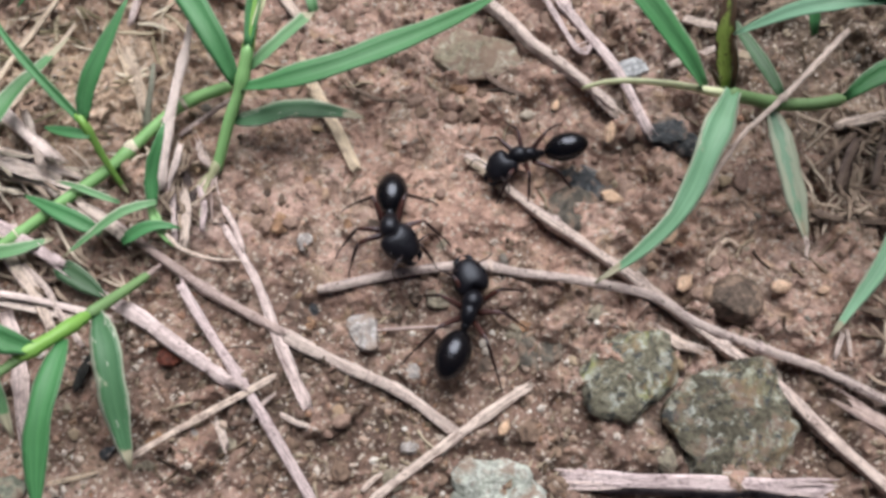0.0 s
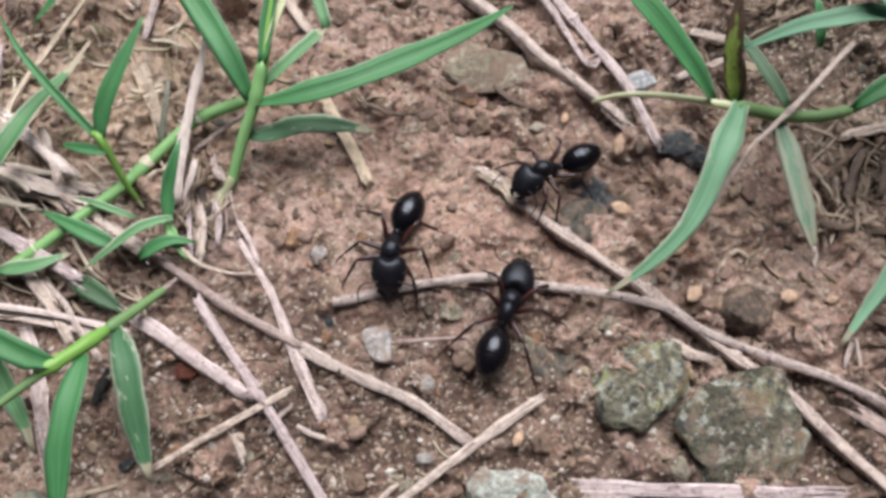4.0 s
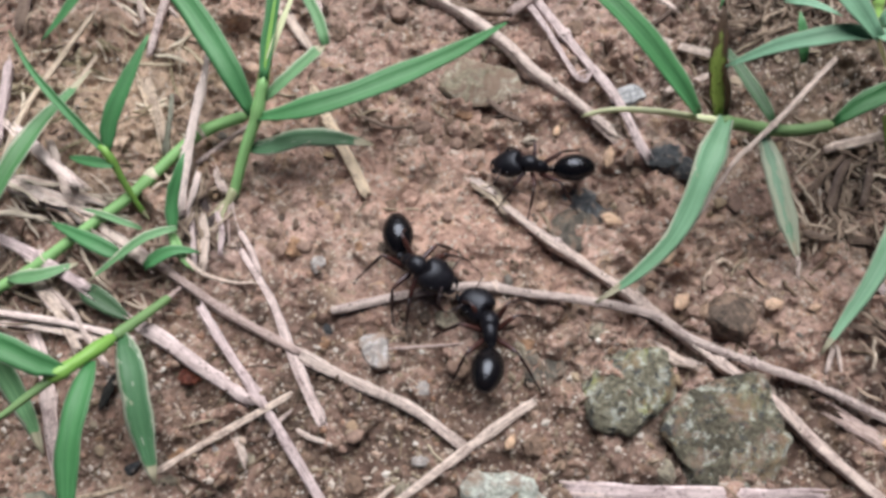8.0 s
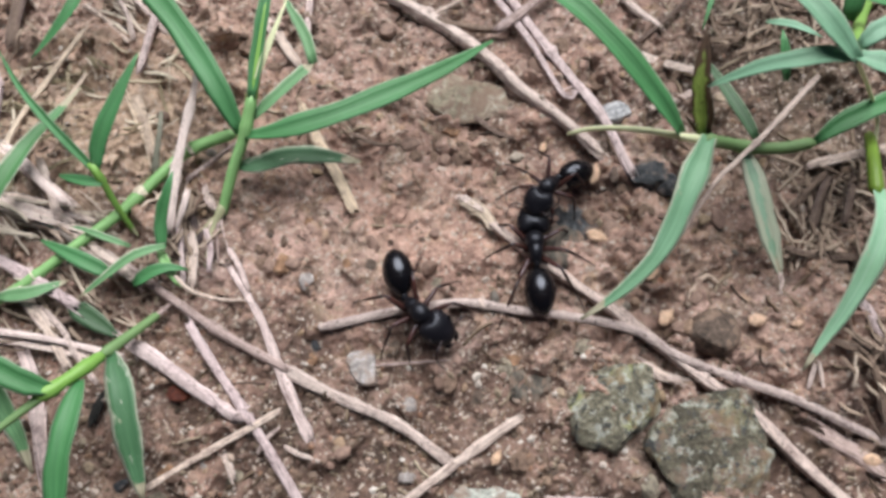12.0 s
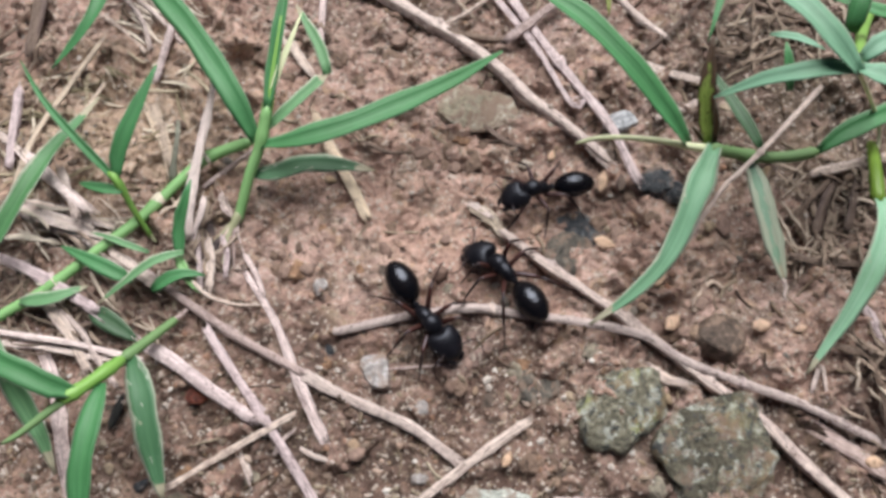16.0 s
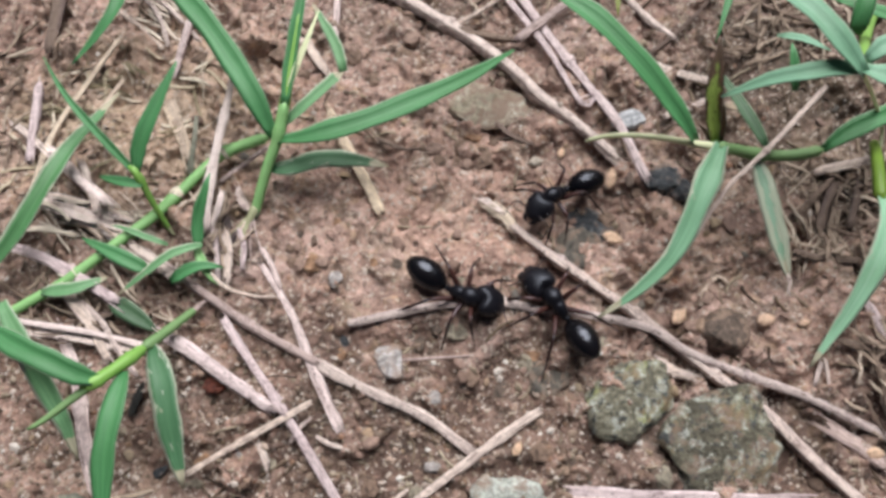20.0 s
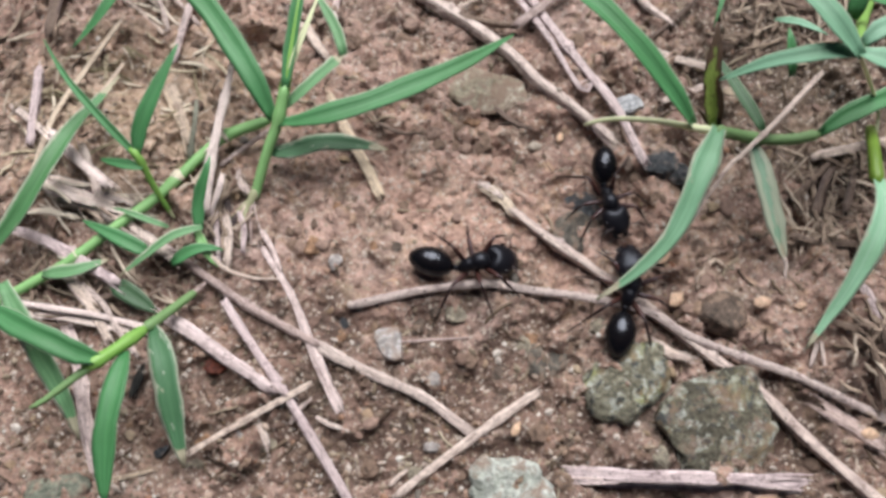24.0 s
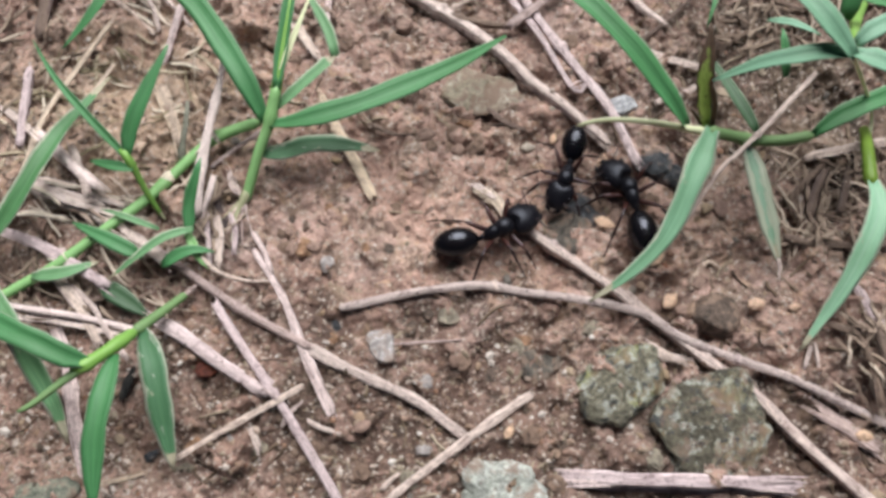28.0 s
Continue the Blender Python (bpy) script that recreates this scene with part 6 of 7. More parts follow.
p = plant(54.3, 35.2, "dense tuft of pale green grass blades on tall stems")
stem(p, [(56.2, 36.9, 0.0), (49.6, 28.6, 8.0), (43.3, 20.1, 16.0), (40.2, 15.6, 20.0)], 1.4, 1.2, STEMLIME, (0.97,))
blade(p, [(40.2, 15.3, 20.0), (37.5, 15.3, 20.5), (34.8, 15.2, 20.0), (31.7, 15.7, 18.0), (27.8, 15.7, 15.0)], 2.0, LEAFBLUE, "", 0.25, 0, 0.5, 0.5)
blade(p, [(40.3, 14.9, 20.0), (37.4, 17.3, 22.0), (35.3, 20.4, 22.5), (32.2, 24.4, 22.0), (29.6, 27.4, 21.0)], 2.7, LEAFBLUE, "", 0.25, 0, 0.5, 0.25)
blade(p, [(40.3, 15.6, 20.0), (41.7, 14.4, 20.5), (44.6, 13.5, 20.0), (49.2, 13.9, 18.0)], 2.4, LEAFBLUE, "", 0.25, 0, 0.5, 0.3)
blade(p, [(40.7, 16.4, 20.0), (42.1, 17.4, 21.0), (45.2, 18.8, 21.0), (49.7, 20.6, 20.0)], 2.0, LEAFBLUE, "", 0.25, 0, 0.5, 0.3)
blade(p, [(43.5, 23.3, 15.0), (43.7, 25.1, 17.0), (45.0, 28.8, 18.0)], 2.2, LEAF, "", 0.3, 0, 0.6, 0.2)
blade(p, [(34.5, 22.6, 16.0), (36.6, 21.4, 17.0), (38.7, 19.2, 18.0)], 1.0, LEAFBLUE, "", 0.25, 0, 0.4, 0.5)
blade(p, [(40.5, 21.8, 6.0), (40.0, 24.1, 8.0), (39.8, 26.6, 9.0)], 1.4, LEAF, "", 0.25, 0, 0.6, 0.4)
blade(p, [(53.3, 26.4, 14.0), (48.7, 25.4, 15.0), (44.7, 27.0, 15.0), (42.4, 29.0, 14.0)], 1.8, LEAF, "", 0.25, 0, 0.6, 0.4)
stem(p, [(40.2, 15.6, 20.0), (45.9, 16.9, 12.0), (49.9, 16.6, 6.0), (49.4, 13.5, 5.0)], 0.5, 0.45, STEMPALE, (), "thin pale dry stem", "stem")

p = plant(38.5, 49.8, "narrow green grass blade above bare soil")
blade(p, [(39.1, 48.9, 1.0), (32.7, 33.3, 12.0), (30.6, 27.8, 13.0), (29.5, 24.7, 12.0)], 1.5, LEAF, "", 0.25, 0, 0.6, 0.4)
p = plant(22.7, 47.3, "small withered grass shoot on soil")
blade(p, [(21.6, 43.7, 2.0), (21.2, 38.4, 4.0), (21.0, 34.5, 4.0)], 1.2, LEAFDEAD, "", 0.4, 0, 0.6, 0.5)

p = plant(52.1, 16.3, "grass shoot with a swollen sheath and drooping pale blade")
stem(p, [(51.1, 16.6, 2.0), (49.2, 14.6, 5.0), (47.4, 10.8, 7.5), (46.2, 6.3, 8.6)], 1.2, 1.6, OLIVE, (), "olive green swollen sheath", "sheath")
blade(p, [(46.3, 6.6, 8.8), (46.3, 3.4, 9.0), (44.9, -0.1, 8.0), (42.9, -4.1, 5.5), (40.9, -7.2, 3.2), (38.5, -10.6, 1.2)], 2.9, LEAFMINT, "pale blade with bleached edges", 0.2, 0, 0.5, 0.75)


# ---- ants ----
BODY, TAIL, FACE = 3.9, 5.6, 3.9  # mm: neck to waist, waist to gaster tip, neck to mandible tips


def lathe(profile, sides=28, squash=0.92):
    """A body turned along x from (x, radius, z) stations, slightly flattened."""
    angle = np.linspace(0, 2 * math.pi, sides, endpoint=False)
    verts = np.array([(x, r * math.cos(a), z + r * squash * math.sin(a)) for x, r, z in profile for a in angle])
    m = len(profile)
    faces = [(i * sides + j, i * sides + (j + 1) % sides, (i + 1) * sides + (j + 1) % sides, (i + 1) * sides + j) for i in range(m - 1) for j in range(sides)]
    faces += [tuple(range(sides - 1, -1, -1)), tuple((m - 1) * sides + j for j in range(sides))]
    return verts, faces, None


def mirrored(mesh, side):
    v, f, u = mesh
    return (v * (1, side, 1), f if side > 0 else [tuple(reversed(q)) for q in f], u)


def curve_stations(stations, n=40):
    p = np.array(stations, float)
    line, _, _ = spine(p, np.linalg.norm(p[-1] - p[0]) / n)
    return line


def gaster_mesh():
    x = np.linspace(0, 1, 60)
    r = 1.63 * np.sqrt(np.clip(1 - ((x - 0.50) / 0.505) ** 2, 0, 1)) * (0.94 + 0.12 * np.sin(math.pi * x**0.8))
    r = np.where(x < 0.06, np.minimum(r, 0.28 + x * 12), r)
    for joint in (0.36, 0.60, 0.78, 0.9):
        r = r * (1 - 0.03 * np.exp(-np.clip((x - joint) / 0.02, 0, 30)) * (x >= joint))
    return lathe([(-0.25 - a * (TAIL - 0.25), max(b, 0.05), 0.12 * math.sin(math.pi * a)) for a, b in zip(x, r)], 36, 0.92)


def thorax_mesh():
    st = [(2.15, 0.42, 0.0), (1.95, 0.74, 0.0), (1.6, 0.98, 0.05), (1.05, 1.10, 0.14), (0.5, 1.02, 0.18), (0.05, 0.86, 0.12), (-0.4, 0.84, 0.12), (-0.9, 0.76, 0.04), (-1.35, 0.62, -0.10), (-1.7, 0.40, -0.25)]
    return lathe(curve_stations(st, 30), 24, 1.02)


def head_mesh():
    """Heart-shaped head: broad behind with a notched back, narrowing to the jaws."""
    x = np.linspace(0, 1, 36)
    r = np.interp(x, (0, 0.04, 0.12, 0.25, 0.4, 0.55, 0.7, 0.82, 0.92, 1.0), (0.6, 1.22, 1.60, 1.84, 1.88, 1.80, 1.62, 1.40, 1.12, 0.62))
    r = np.convolve(np.pad(r, 2, mode="edge"), np.ones(5) / 5, "valid")
    v, f, u = lathe([(-0.02 + a * 3.58, b, -0.05 - 0.1 * a) for a, b in zip(x, r)], 32, 0.66)
    notch = 0.4 * np.exp(-(v[:, 1] / 0.75) ** 2) * np.clip(1 - v[:, 0] / 1.0, 0, 1)
    v[:, 0] += notch
    back = np.clip(1 - v[:, 0] / 1.2, 0, 1) * np.clip(np.abs(v[:, 1]) / 1.4, 0, 1)
    v[:, 0] -= 0.32 * back
    return v, f, u


def limb_mesh(points, d0, d1, seedn=0):
    return stalk_mesh(points, d0, d1, (), (0, 0, 0), 1.0, 0.0, seedn, 8)


LEGS = {  # coxa (x, y, z), knee and ankle and foot from it, for the left side
    "front": ((1.25, 0.8, -0.5), (1.1, 1.9, 1.0), (2.1, 3.0, -0.9), (3.0, 3.9, -1.75)),
    "middle": ((0.2, 0.75, -0.55), (0.1, 2.2, 1.15), (0.2, 3.9, -0.8), (0.5, 5.4, -1.7)),
    "hind": ((-0.8, 0.65, -0.55), (-1.5, 2.0, 1.3), (-3.7, 3.6, -0.6), (-5.6, 4.6, -1.7)),
}


def leg_lengths(kind):
    """Length of the thigh and of shin and foot together, in mm."""
    coxa, knee, ankle, foot = (np.array(q) for q in LEGS[kind])
    return 1.12 * np.linalg.norm(knee), 1.06 * np.linalg.norm(foot - knee)


def make_ant(label, size):
    ant = new("ant", None)
    ant.scale = (size,) * 3
    tagged(ant, label, "ant", "fighting ants")
    part("mesosoma", thorax_mesh(), DULL, ant, "dull black humped mid body")
    bead = lathe([(-1.5, 0.22, -0.25), (-1.72, 0.36, -0.12), (-1.88, 0.48, 0.16), (-1.98, 0.42, 0.2), (-2.1, 0.28, -0.05), (-2.3, 0.22, -0.12)], 14)
    part("petiole", bead, DULL, ant)
    gaster = part("gaster", gaster_mesh(), SHINY, ant, "glossy black oval abdomen with faint bands", at=(-2.0, 0, -0.1))
    head = part("head", head_mesh(), DULL, ant, "large matt black heart-shaped head", at=(1.95, 0, 0))
    swing = {"gaster": gaster, "head": head}
    for side, tag in ((1, "left"), (-1, "right")):
        eye = np.array(ICO_V) * (0.27, 0.16, 0.24) + (1.75, 1.56, 0.55)
        part("eye", mirrored((eye, ICO_F, None), side), SHINY, head)
        jaw = limb_mesh([(3.0, 0.72, -0.2), (3.45, 0.78, -0.28), (3.85, 0.52, -0.36), (4.1, 0.08, -0.40)], 0.95, 0.22)
        part("mandible", mirrored(jaw, side), DULL, head)
        feeler = limb_mesh([(2.5, 0.6, 0.45), (2.7, 1.4, 0.8), (2.9, 2.5, 0.9), (3.5, 2.95, 0.6), (4.4, 3.0, 0.1), (5.1, 2.8, -0.5)], 0.16, 0.12)
        part("antenna", mirrored(feeler, side), LEGDARK, head)
        for kind, (coxa, knee, ankle, foot) in LEGS.items():
            upper, lower = leg_lengths(kind)
            thigh = limb_mesh([(-0.1, 0, -0.1), (0.25 * upper, 0, -0.02), (0.6 * upper, 0, 0.06), (upper, 0, 0)], 0.74, 0.44)
            leg = part("leg", thigh, LEGRED, ant, "reddish brown thigh", at=(coxa[0], coxa[1] * side, coxa[2]))
            shin = limb_mesh([(-0.08, 0, 0), (0.3 * lower, 0, 0.10), (0.62 * lower, 0, 0.16)], 0.42, 0.30)
            foreleg = limb_mesh([(0.60 * lower, 0, 0.16), (0.8 * lower, 0, 0.16), (0.94 * lower, 0, 0.06), (lower, 0, 0)], 0.25, 0.13)
            swing[kind + tag] = leg, part("tibia", shin, LEGDARK, leg), part("tarsus", foreleg, LEGDARK, leg)
    return ant, swing


# Seconds, the middle of the mid body in mm, its heading and rise, the head's heading and dip, the gaster's heading and lift in degrees
ROWS_LEFT = [
    (0, -5.4, 1.6, 3.6, -86, 40, -45, 14, -93, -16),
    (0.5, -5.3, 1.8, 3.4, -91, 34, -48, 13, -96, -14),
    (1, -5.6, 1.3, 3.3, -90, 31, -68, 16, -108, -11),
    (1.5, -5.6, 1.1, 3.3, -87, 32, -69, 16, -109, -5),
    (2, -6.1, 1.1, 3.3, -89, 31, -70, 16, -113, -9),
    (2.5, -6.5, 0.7, 3.2, -98, 27, -87, 17, -119, -0),
    (3, -7.0, 1.8, 3.3, -120, 29, -117, 13, -125, -0),
    (3.5, -7.3, 1.6, 3.3, -122, 29, -106, 16, -121, -1),
    (4, -6.5, 0.8, 3.3, -101, 30, -93, 16, -115, -8),
    (4.5, -6.7, 0.6, 3.4, -100, 35, -84, 16, -113, -9),
    (6.5, -4.1, -1.9, 2.8, -60, 14, -40, 13, -80, 10),
    (7, -4.4, -1.5, 3.1, -64, 25, -20, 11, -80, 2),
    (7.5, -4.4, 0.1, 3.7, -35, 44, -22, 14, -77, -10),
    (8, -4.1, -0.2, 3.4, -41, 32, -28, 12, -83, -9),
    (8.5, -3.1, -0.8, 3.0, -41, 20, -39, 11, -81, -4),
    (9, -2.9, -1.8, 2.9, -49, 16, -34, 10, -78, 0),
    (9.5, -0.5, -2.4, 2.3, -40, 1, -22, 6, -69, 4),
    (10, -2.1, -2.5, 2.8, -52, 16, -33, 11, -77, -4),
    (10.5, -2.6, -2.4, 3.0, -51, 21, -29, 13, -77, 0),
    (11, -2.7, -2.4, 3.0, -47, 22, -34, 14, -78, -3),
    (11.5, -2.3, -3.0, 2.9, -51, 17, -34, 13, -79, -2),
    (12, -2.4, -3.3, 3.0, -51, 20, -36, 19, -77, 5),
    (12.5, -2.3, -3.7, 3.0, -52, 20, -41, 16, -77, 6),
    (14.5, -2.6, -3.4, 3.1, -32, 23, -10, 11, -58, -3),
    (15, -2.3, -3.2, 2.6, -40, 10, -37, 18, -53, 4),
    (15.5, -3.0, -3.6, 3.1, -76, 22, -83, 13, -66, -2),
    (16, -2.5, -3.6, 2.4, -52, 3, -56, 12, -60, 9),
    (16.5, -3.0, -2.5, 2.8, -35, 16, -20, 12, -57, -0),
    (17, -2.8, -0.5, 3.2, -6, 26, -2, 8, -33, -6),
    (17.5, -2.7, -0.6, 3.0, -11, 21, -10, 10, -41, -4),
    (18, -1.2, -0.1, 2.7, -9, 13, 13, 24, -38, -3),
    (18.5, -1.6, -0.5, 2.8, -13, 15, -1, 29, -39, -1),
    (19, -1.6, -2.2, 3.0, -38, 19, -15, 31, -48, 9),
    (19.5, -1.5, -1.4, 2.6, -18, 10, 6, 40, -34, 6),
    (20, 0.2, -1.8, 2.6, -25, 9, 4, 33, -36, 8),
    (20.5, 2.2, -1.4, 2.5, -19, 4, 10, 21, -36, 8),
    (21, 1.6, -2.2, 2.5, -33, 5, 3, 33, -41, 9),
    (21.5, 1.6, -2.6, 2.4, -38, 3, -30, 41, -43, 9),
    (23.5, 1.4, -1.7, 2.5, -9, 7, 10, 32, -25, 6),
    (24, 1.4, -0.3, 2.6, 12, 10, 7, 25, -16, 4),
    (24.5, 1.9, 0.4, 2.7, 13, 10, 2, 18, -19, 5),
    (25, 2.4, 1.1, 2.7, 22, 10, 19, 11, -12, 4),
    (25.5, 2.3, 1.1, 2.7, 22, 11, 32, 3, -12, 5),
    (26, 3.9, 1.8, 2.6, 13, 8, 24, 18, -10, 3),
    (26.5, 4.3, 3.4, 2.6, 17, 8, 32, 14, -0, 2),
    (27, 4.6, 4.2, 2.5, 20, 5, 32, 15, 2, 1),
    (27.5, 4.3, 2.7, 2.1, 13, -5, 36, 16, 2, 1),
    (28, 5.2, 3.9, 2.6, 23, 8, 29, 8, 9, 0),
]
ROWS_LOWER = [
    (0, 2.6, -7.3, 2.1, 73, -6, 108, -7, 66, 4),
    (0.5, 2.7, -7.2, 2.2, 73, -2, 107, -8, 64, 7),
    (1, 2.8, -6.6, 2.1, 66, -7, 83, -1, 63, -4),
    (1.5, 3.0, -6.9, 2.1, 51, -5, 65, 4, 63, -0),
    (2, 5.3, -7.3, 2.1, 58, -7, 48, 4, 54, 1),
    (2.5, 5.4, -6.6, 1.9, 70, -11, 73, 2, 64, -2),
    (3, 5.3, -6.0, 2.5, 76, 5, 84, 8, 71, -3),
    (3.5, 5.4, -6.1, 2.1, 70, -6, 80, 10, 64, 2),
    (4, 5.2, -5.9, 2.0, 68, -9, 73, 6, 69, -0),
    (4.5, 4.8, -5.9, 2.1, 77, -7, 81, 14, 67, -3),
    (6.5, 4.8, -7.1, 1.9, 87, -12, 125, -2, 74, 13),
    (7, 4.6, -7.1, 1.8, 89, -14, 141, 5, 74, 10),
    (7.5, 3.8, -6.2, 2.6, 97, 9, 137, 2, 83, 17),
    (8, 4.0, -7.3, 1.8, 92, -13, 139, 0, 77, 23),
    (8.5, 4.8, -8.7, 1.8, 91, -14, 143, 11, 84, 31),
    (9, 6.6, -8.4, 1.8, 82, -13, 124, 19, 83, 8),
    (9.5, 8.7, -7.9, 1.8, 69, -14, 104, 1, 69, 2),
    (10, 12.0, -4.0, 2.1, 81, -5, 77, 11, 80, -0),
    (10.5, 13.0, 0.5, 2.6, 91, 8, 93, 0, 87, -0),
    (11, 11.5, 1.5, 2.4, 90, 2, 93, 1, 92, -3),
    (11.5, 11.7, 0.8, 2.6, 90, 8, 92, -6, 98, -4),
    (12, 11.0, 3.5, 2.1, 91, -6, 89, 2, 93, -3),
    (12.5, 10.9, 1.0, 2.3, 92, -1, 92, 2, 112, 4),
    (14.5, 8.2, -0.6, 2.2, 108, -3, 120, 30, 119, -2),
    (15, 8.6, -0.1, 1.9, 111, -12, 142, 37, 110, 2),
    (15.5, 8.6, -0.0, 2.0, 134, -7, 181, 44, 132, 15),
    (16, 6.3, 2.0, 1.9, 127, -12, 159, 19, 122, 6),
    (16.5, 5.6, 2.3, 2.2, 142, -1, 182, 22, 132, -0),
    (17, 8.9, 0.3, 1.8, 131, -13, 183, 19, 125, 26),
    (17.5, 8.2, 0.3, 1.9, 133, -12, 182, 10, 129, 18),
    (18, 10.8, 0.5, 1.9, 112, -12, 144, 16, 124, 15),
    (18.5, 10.4, -3.2, 2.0, 117, -9, 127, 21, 131, 3),
    (19, 10.2, -3.6, 2.6, 120, 7, 114, 24, 128, -0),
    (19.5, 10.4, -3.3, 2.4, 119, 4, 120, 29, 126, 2),
    (20, 10.8, -3.2, 2.5, 122, 6, 131, 16, 119, 15),
    (20.5, 14.3, -4.2, 3.7, 145, 45, 135, 8, 112, -1),
    (21, 14.3, -3.0, 2.2, 105, -4, 96, 20, 110, 0),
    (21.5, 16.3, 0.0, 2.7, 92, 10, 101, 17, 94, -4),
    (23.5, 18.1, -0.6, 2.8, 84, 16, 92, 6, 79, 0),
    (24, 19.1, -4.0, 2.6, 70, 7, 99, 5, 76, -8),
    (24.5, 19.2, -3.3, 2.9, 69, 17, 107, 13, 76, -9),
    (25, 19.3, -3.0, 2.5, 66, 5, 102, 11, 73, -4),
    (25.5, 19.7, -2.5, 2.4, 55, 4, 98, 17, 71, -6),
    (26, 19.5, -1.3, 2.8, 63, 13, 94, 32, 73, -7),
    (26.5, 19.4, -0.9, 2.8, 77, 13, 72, 23, 75, 1),
    (27, 21.5, 6.6, 2.5, 101, 6, 121, 14, 105, 9),
    (27.5, 21.7, 8.3, 2.4, 102, 4, 135, 10, 104, -4),
    (28, 21.4, 8.5, 2.2, 102, -3, 140, 10, 100, -3),
]
ROWS_UPPER = [
    (0, 9.1, 9.8, 2.3, -171, 5, -135, 16, -170, 10),
    (0.5, 9.1, 8.9, 2.5, -153, 13, -135, 4, -168, 10),
    (1, 9.7, 8.6, 2.7, -144, 19, -131, 14, -161, 7),
    (1.5, 10.1, 10.1, 2.9, -166, 27, -150, 4, -164, 3),
    (2, 10.0, 10.7, 3.0, 194, 30, 196, 14, 192, -4),
    (2.5, 9.9, 10.4, 3.1, 188, 34, 183, 21, 198, 1),
    (3, 10.1, 10.0, 2.9, -166, 27, -147, 2, -165, 2),
    (3.5, 10.4, 9.4, 2.8, -151, 26, -140, 15, -161, -0),
    (4, 10.2, 9.3, 2.9, -158, 29, -133, 13, -157, 3),
    (4.5, 10.0, 9.1, 2.9, -154, 27, -138, 3, -164, 4),
    (6.5, 10.4, 9.1, 3.0, -141, 31, -135, 2, -159, 3),
    (7, 10.0, 9.3, 3.1, -162, 33, -178, 15, -162, 5),
    (7.5, 10.2, 10.6, 2.6, 177, 18, 188, 14, 191, -1),
    (8, 10.0, 11.4, 2.5, 169, 13, 178, 16, 183, 2),
    (8.5, 10.1, 12.0, 2.5, 167, 12, 180, 11, 187, 5),
    (9, 9.6, 12.2, 2.5, 184, 12, 206, 16, 190, 0),
    (9.5, 10.4, 11.3, 2.7, -153, 19, -142, 17, -160, -1),
    (10, 10.9, 11.3, 3.0, -139, 32, -134, 17, -161, -5),
    (10.5, 12.0, 11.3, 3.3, -131, 42, -116, 12, -149, -15),
    (11, 13.1, 12.8, 3.4, -130, 48, -102, -5, -150, -17),
    (11.5, 13.7, 12.7, 3.4, -142, 49, -108, -8, -152, -17),
    (12, 13.1, 10.9, 3.0, -132, 29, -117, 20, -157, -17),
    (12.5, 13.4, 11.4, 3.3, -135, 43, -123, 3, -140, -13),
    (14.5, 11.3, 11.7, 2.7, -154, 22, -140, 16, -164, 6),
    (15, 10.7, 11.9, 2.6, -161, 18, -143, 16, -167, 8),
    (15.5, 10.6, 12.2, 2.5, -174, 12, -168, 13, -173, 8),
    (16, 10.8, 11.6, 2.7, -167, 20, -151, 15, -175, 4),
    (16.5, 11.2, 11.4, 3.0, -147, 32, -125, -3, -169, 7),
    (17, 10.9, 9.3, 2.6, -142, 17, -120, 13, -156, 12),
    (17.5, 11.2, 10.4, 2.8, -148, 24, -123, 17, -159, 9),
    (18, 11.4, 9.6, 2.9, -137, 26, -117, 15, -157, 8),
    (18.5, 11.6, 9.2, 2.7, -130, 21, -113, 19, -156, 6),
    (19, 11.1, 10.1, 2.7, -154, 20, -130, 11, -162, 9),
    (19.5, 11.6, 9.9, 2.9, -143, 29, -132, 8, -157, 4),
    (20, 11.6, 10.3, 2.9, -145, 27, -134, 15, -161, 2),
    (20.5, 11.7, 10.3, 3.0, -157, 30, -138, 10, -161, 2),
    (21, 11.6, 10.4, 3.0, -158, 30, -139, 13, -164, -0),
    (21.5, 11.7, 10.3, 2.9, -149, 29, -117, 11, -161, -3),
    (23.5, 14.5, 9.9, 2.9, -106, 26, -100, 15, -113, -14),
    (24, 17.7, 7.8, 2.6, -79, 15, -73, 15, -97, 6),
    (24.5, 17.1, 8.7, 2.9, -71, 28, -76, 16, -86, 8),
    (25, 14.5, 9.7, 3.0, -104, 31, -96, 14, -101, 5),
    (25.5, 14.6, 9.4, 2.9, -107, 28, -98, 15, -105, 6),
    (26, 14.8, 9.4, 3.0, -102, 30, -90, 14, -101, 4),
    (26.5, 12.8, 11.6, 2.9, -120, 29, -120, 5, -111, -5),
    (27, 12.4, 12.0, 2.9, -124, 26, -115, 1, -115, -1),
    (27.5, 13.3, 10.7, 2.5, -109, 14, -108, 18, -109, 2),
    (28, 13.9, 11.1, 2.6, -110, 16, -116, 20, -105, 8),
]


def ant_poses(rows):
    """Body, head and gaster poses of each row; head and gaster turn on the body."""
    out = []
    for t, x, y, z, yaw, up, head_yaw, dip, tail_yaw, lift in rows:
        body = pose(x * S, y * S, z * S, 0, -up, yaw)
        back = pose(0, 0, 0, 0, -up, yaw).inverted()
        head = pose(1.95 * S, 0, 0.05 * S) @ back @ pose(0, 0, 0, 0, dip, head_yaw)
        gaster = pose(-2.0 * S, 0, -0.1 * S) @ back @ pose(0, 0, 0, 0, lift, tail_yaw)
        out.append((t, body, head, gaster))
    return out


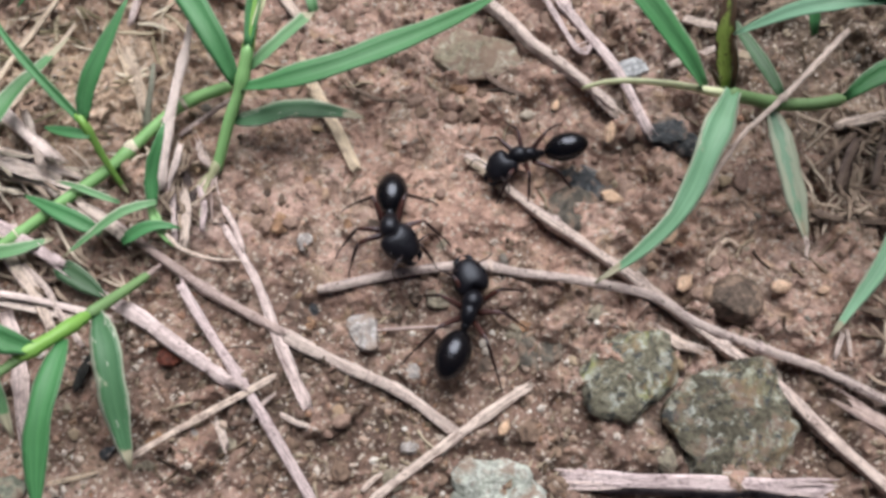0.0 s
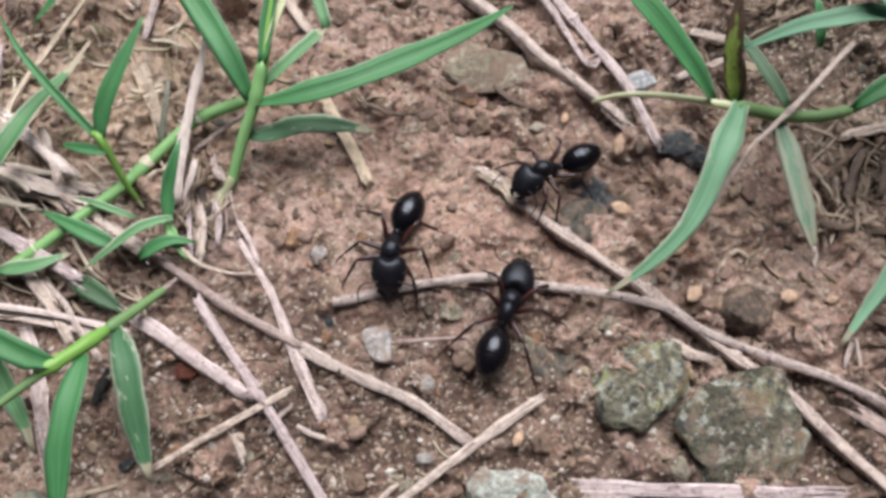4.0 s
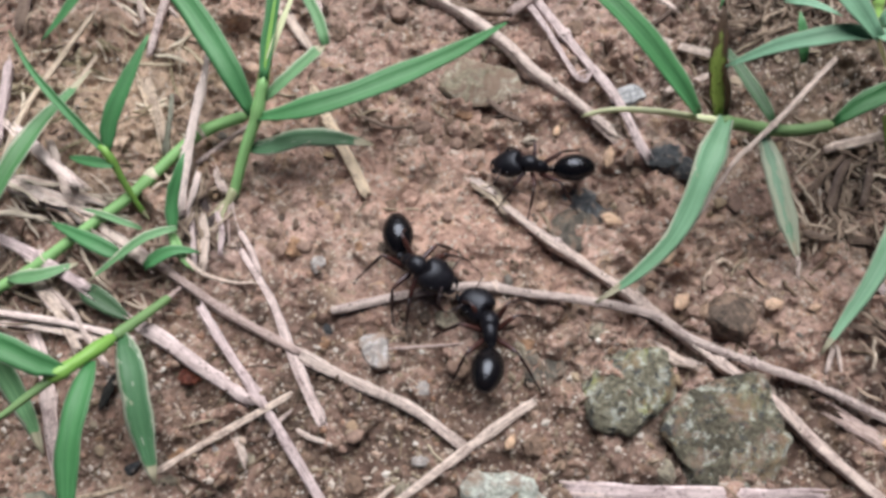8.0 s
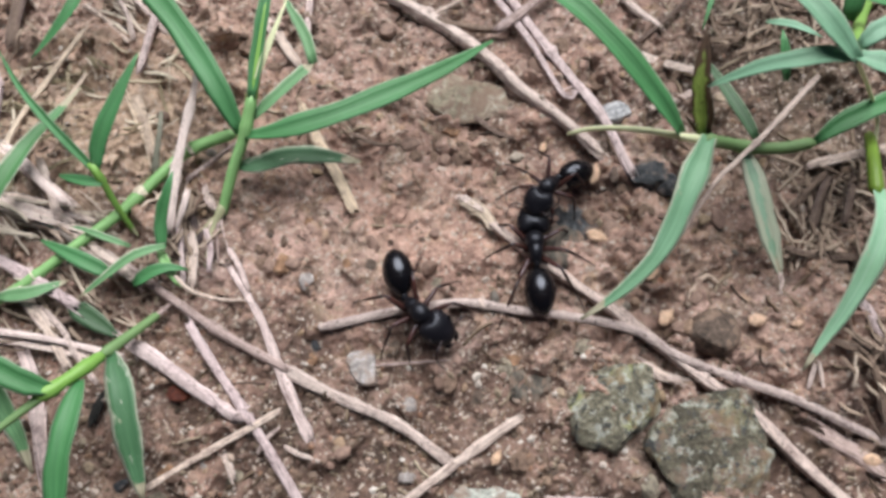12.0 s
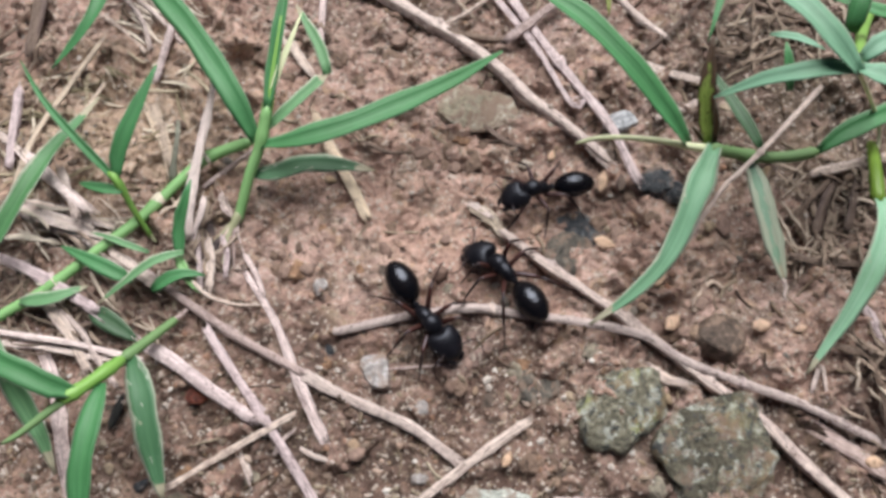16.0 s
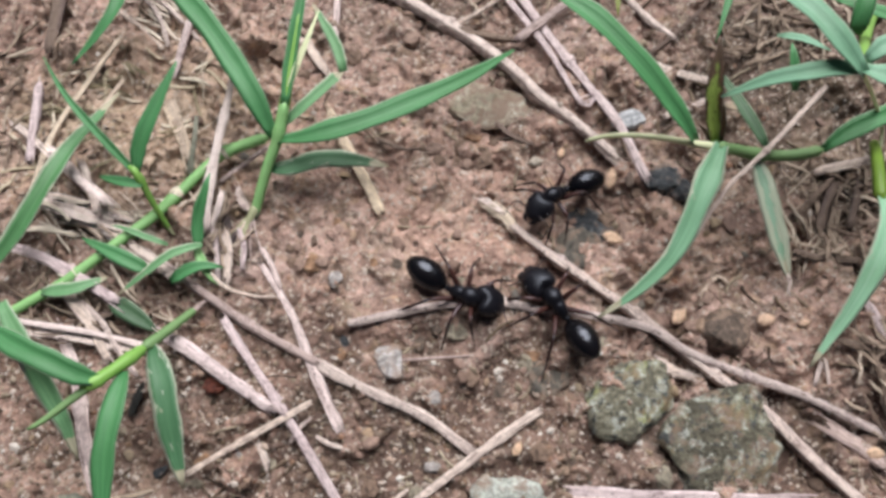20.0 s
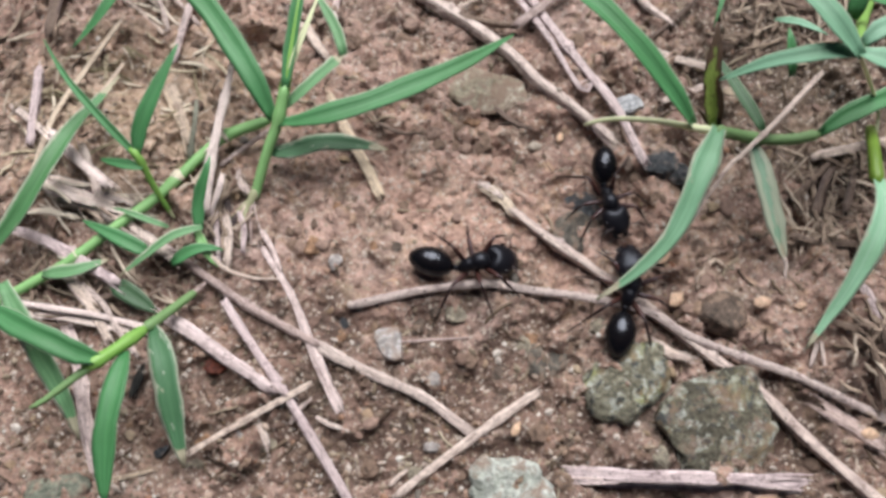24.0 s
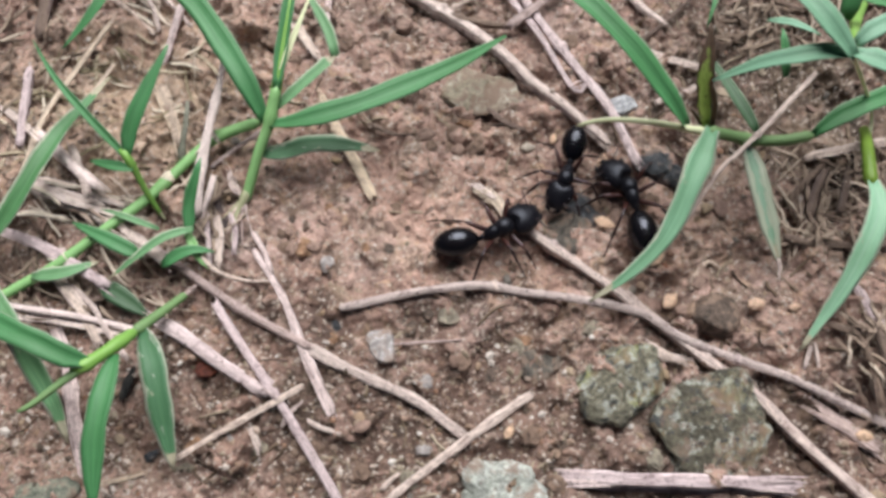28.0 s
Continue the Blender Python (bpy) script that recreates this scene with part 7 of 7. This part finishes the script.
def between(poses, t):
    """The body's pose at any time, for the feet."""
    times = [q[0] for q in poses]
    i = max(0, min(len(times) - 2, int(np.searchsorted(times, t, "right")) - 1))
    a, b = poses[i][1], poses[i + 1][1]
    f = min(1.0, max(0.0, (t - times[i]) / (times[i + 1] - times[i])))
    return Matrix.LocRotScale(a.translation.lerp(b.translation, f), a.to_quaternion().slerp(b.to_quaternion(), f), None)


def leg_bend(reach, upper, lower):
    """Poses of thigh, and of the shin on it, that set the foot at reach from the hip, the knee raised."""
    d = min(max(reach.length, abs(upper - lower) + 0.3), upper + lower - 0.06)
    ahead = reach.normalized()
    up = (Vector((0, 0, 1)) - ahead * ahead.z).normalized()
    a = math.acos(max(-1, min(1, (upper**2 + d**2 - lower**2) / (2 * upper * d))))
    x, z = ahead * math.cos(a) + up * math.sin(a), up * math.cos(a) - ahead * math.sin(a)
    y = z.cross(x)
    shin = ahead * d - x * upper
    return Matrix((x, y, z)).transposed().to_4x4(), math.degrees(math.atan2(-shin.dot(z), shin.dot(x)))


def stride(ant, swing, poses, size, phase):
    """Feet stay planted until the body has carried them too far, then step on."""
    ticks = [round(0.25 * n, 2) for n in range(113)]
    bodies = [between(poses, t) for t in ticks]
    for n, (kind, (coxa, knee, ankle, foot)) in enumerate(LEGS.items()):
        upper, lower = leg_lengths(kind)
        for m, (side, tag) in enumerate(((1, "left"), (-1, "right"))):
            hip = Vector((coxa[0], coxa[1] * side, coxa[2]))
            rest = hip + Vector((foot[0], foot[1] * side, foot[2]))
            planted, thigh_rows, shin_rows = None, [], []
            for i, (t, body) in enumerate(zip(ticks, bodies)):
                full = body @ Matrix.Scale(size, 4)
                goal = full @ (rest * S) / S
                goal.z = gz(goal.x, goal.y) + 0.1
                if planted is None:
                    planted = goal
                gone = (planted - goal).length / size
                if gone > 2.4 or (gone > 1.0 and (i + n + m + phase) % 5 == 0):
                    planted = goal
                reach = full.inverted() @ (planted * S) / S - hip
                turn, knee_turn = leg_bend(reach, upper, lower)
                thigh_rows.append((t, Matrix.Translation(hip * S) @ turn))
                shin_rows.append((t, pose(upper * S, 0, 0, 0, knee_turn, 0)))
            leg, tibia, tarsus = swing[kind + tag]
            walk(leg, thigh_rows)
            walk(tibia, shin_rows)
            walk(tarsus, shin_rows)


ANTS = [
    (*make_ant("shiny black ant with reddish legs, facing another ant", 1.0), ROWS_LEFT, 1.0, 0),
    (*make_ant("shiny black ant with open jaws crossing a stick", 1.0), ROWS_LOWER, 1.0, 2),
    (*make_ant("smaller black ant standing beside a blue grey stone", 0.90), ROWS_UPPER, 0.90, 3),
]


def motions():
    for ant, swing, rows, size, phase in ANTS:
        poses = ant_poses(rows)
        walk(ant, [(q[0], q[1]) for q in poses])
        walk(swing["head"], [(q[0], q[2]) for q in poses])
        walk(swing["gaster"], [(q[0], q[3]) for q in poses])
        stride(ant, swing, poses, size, phase)


motions()
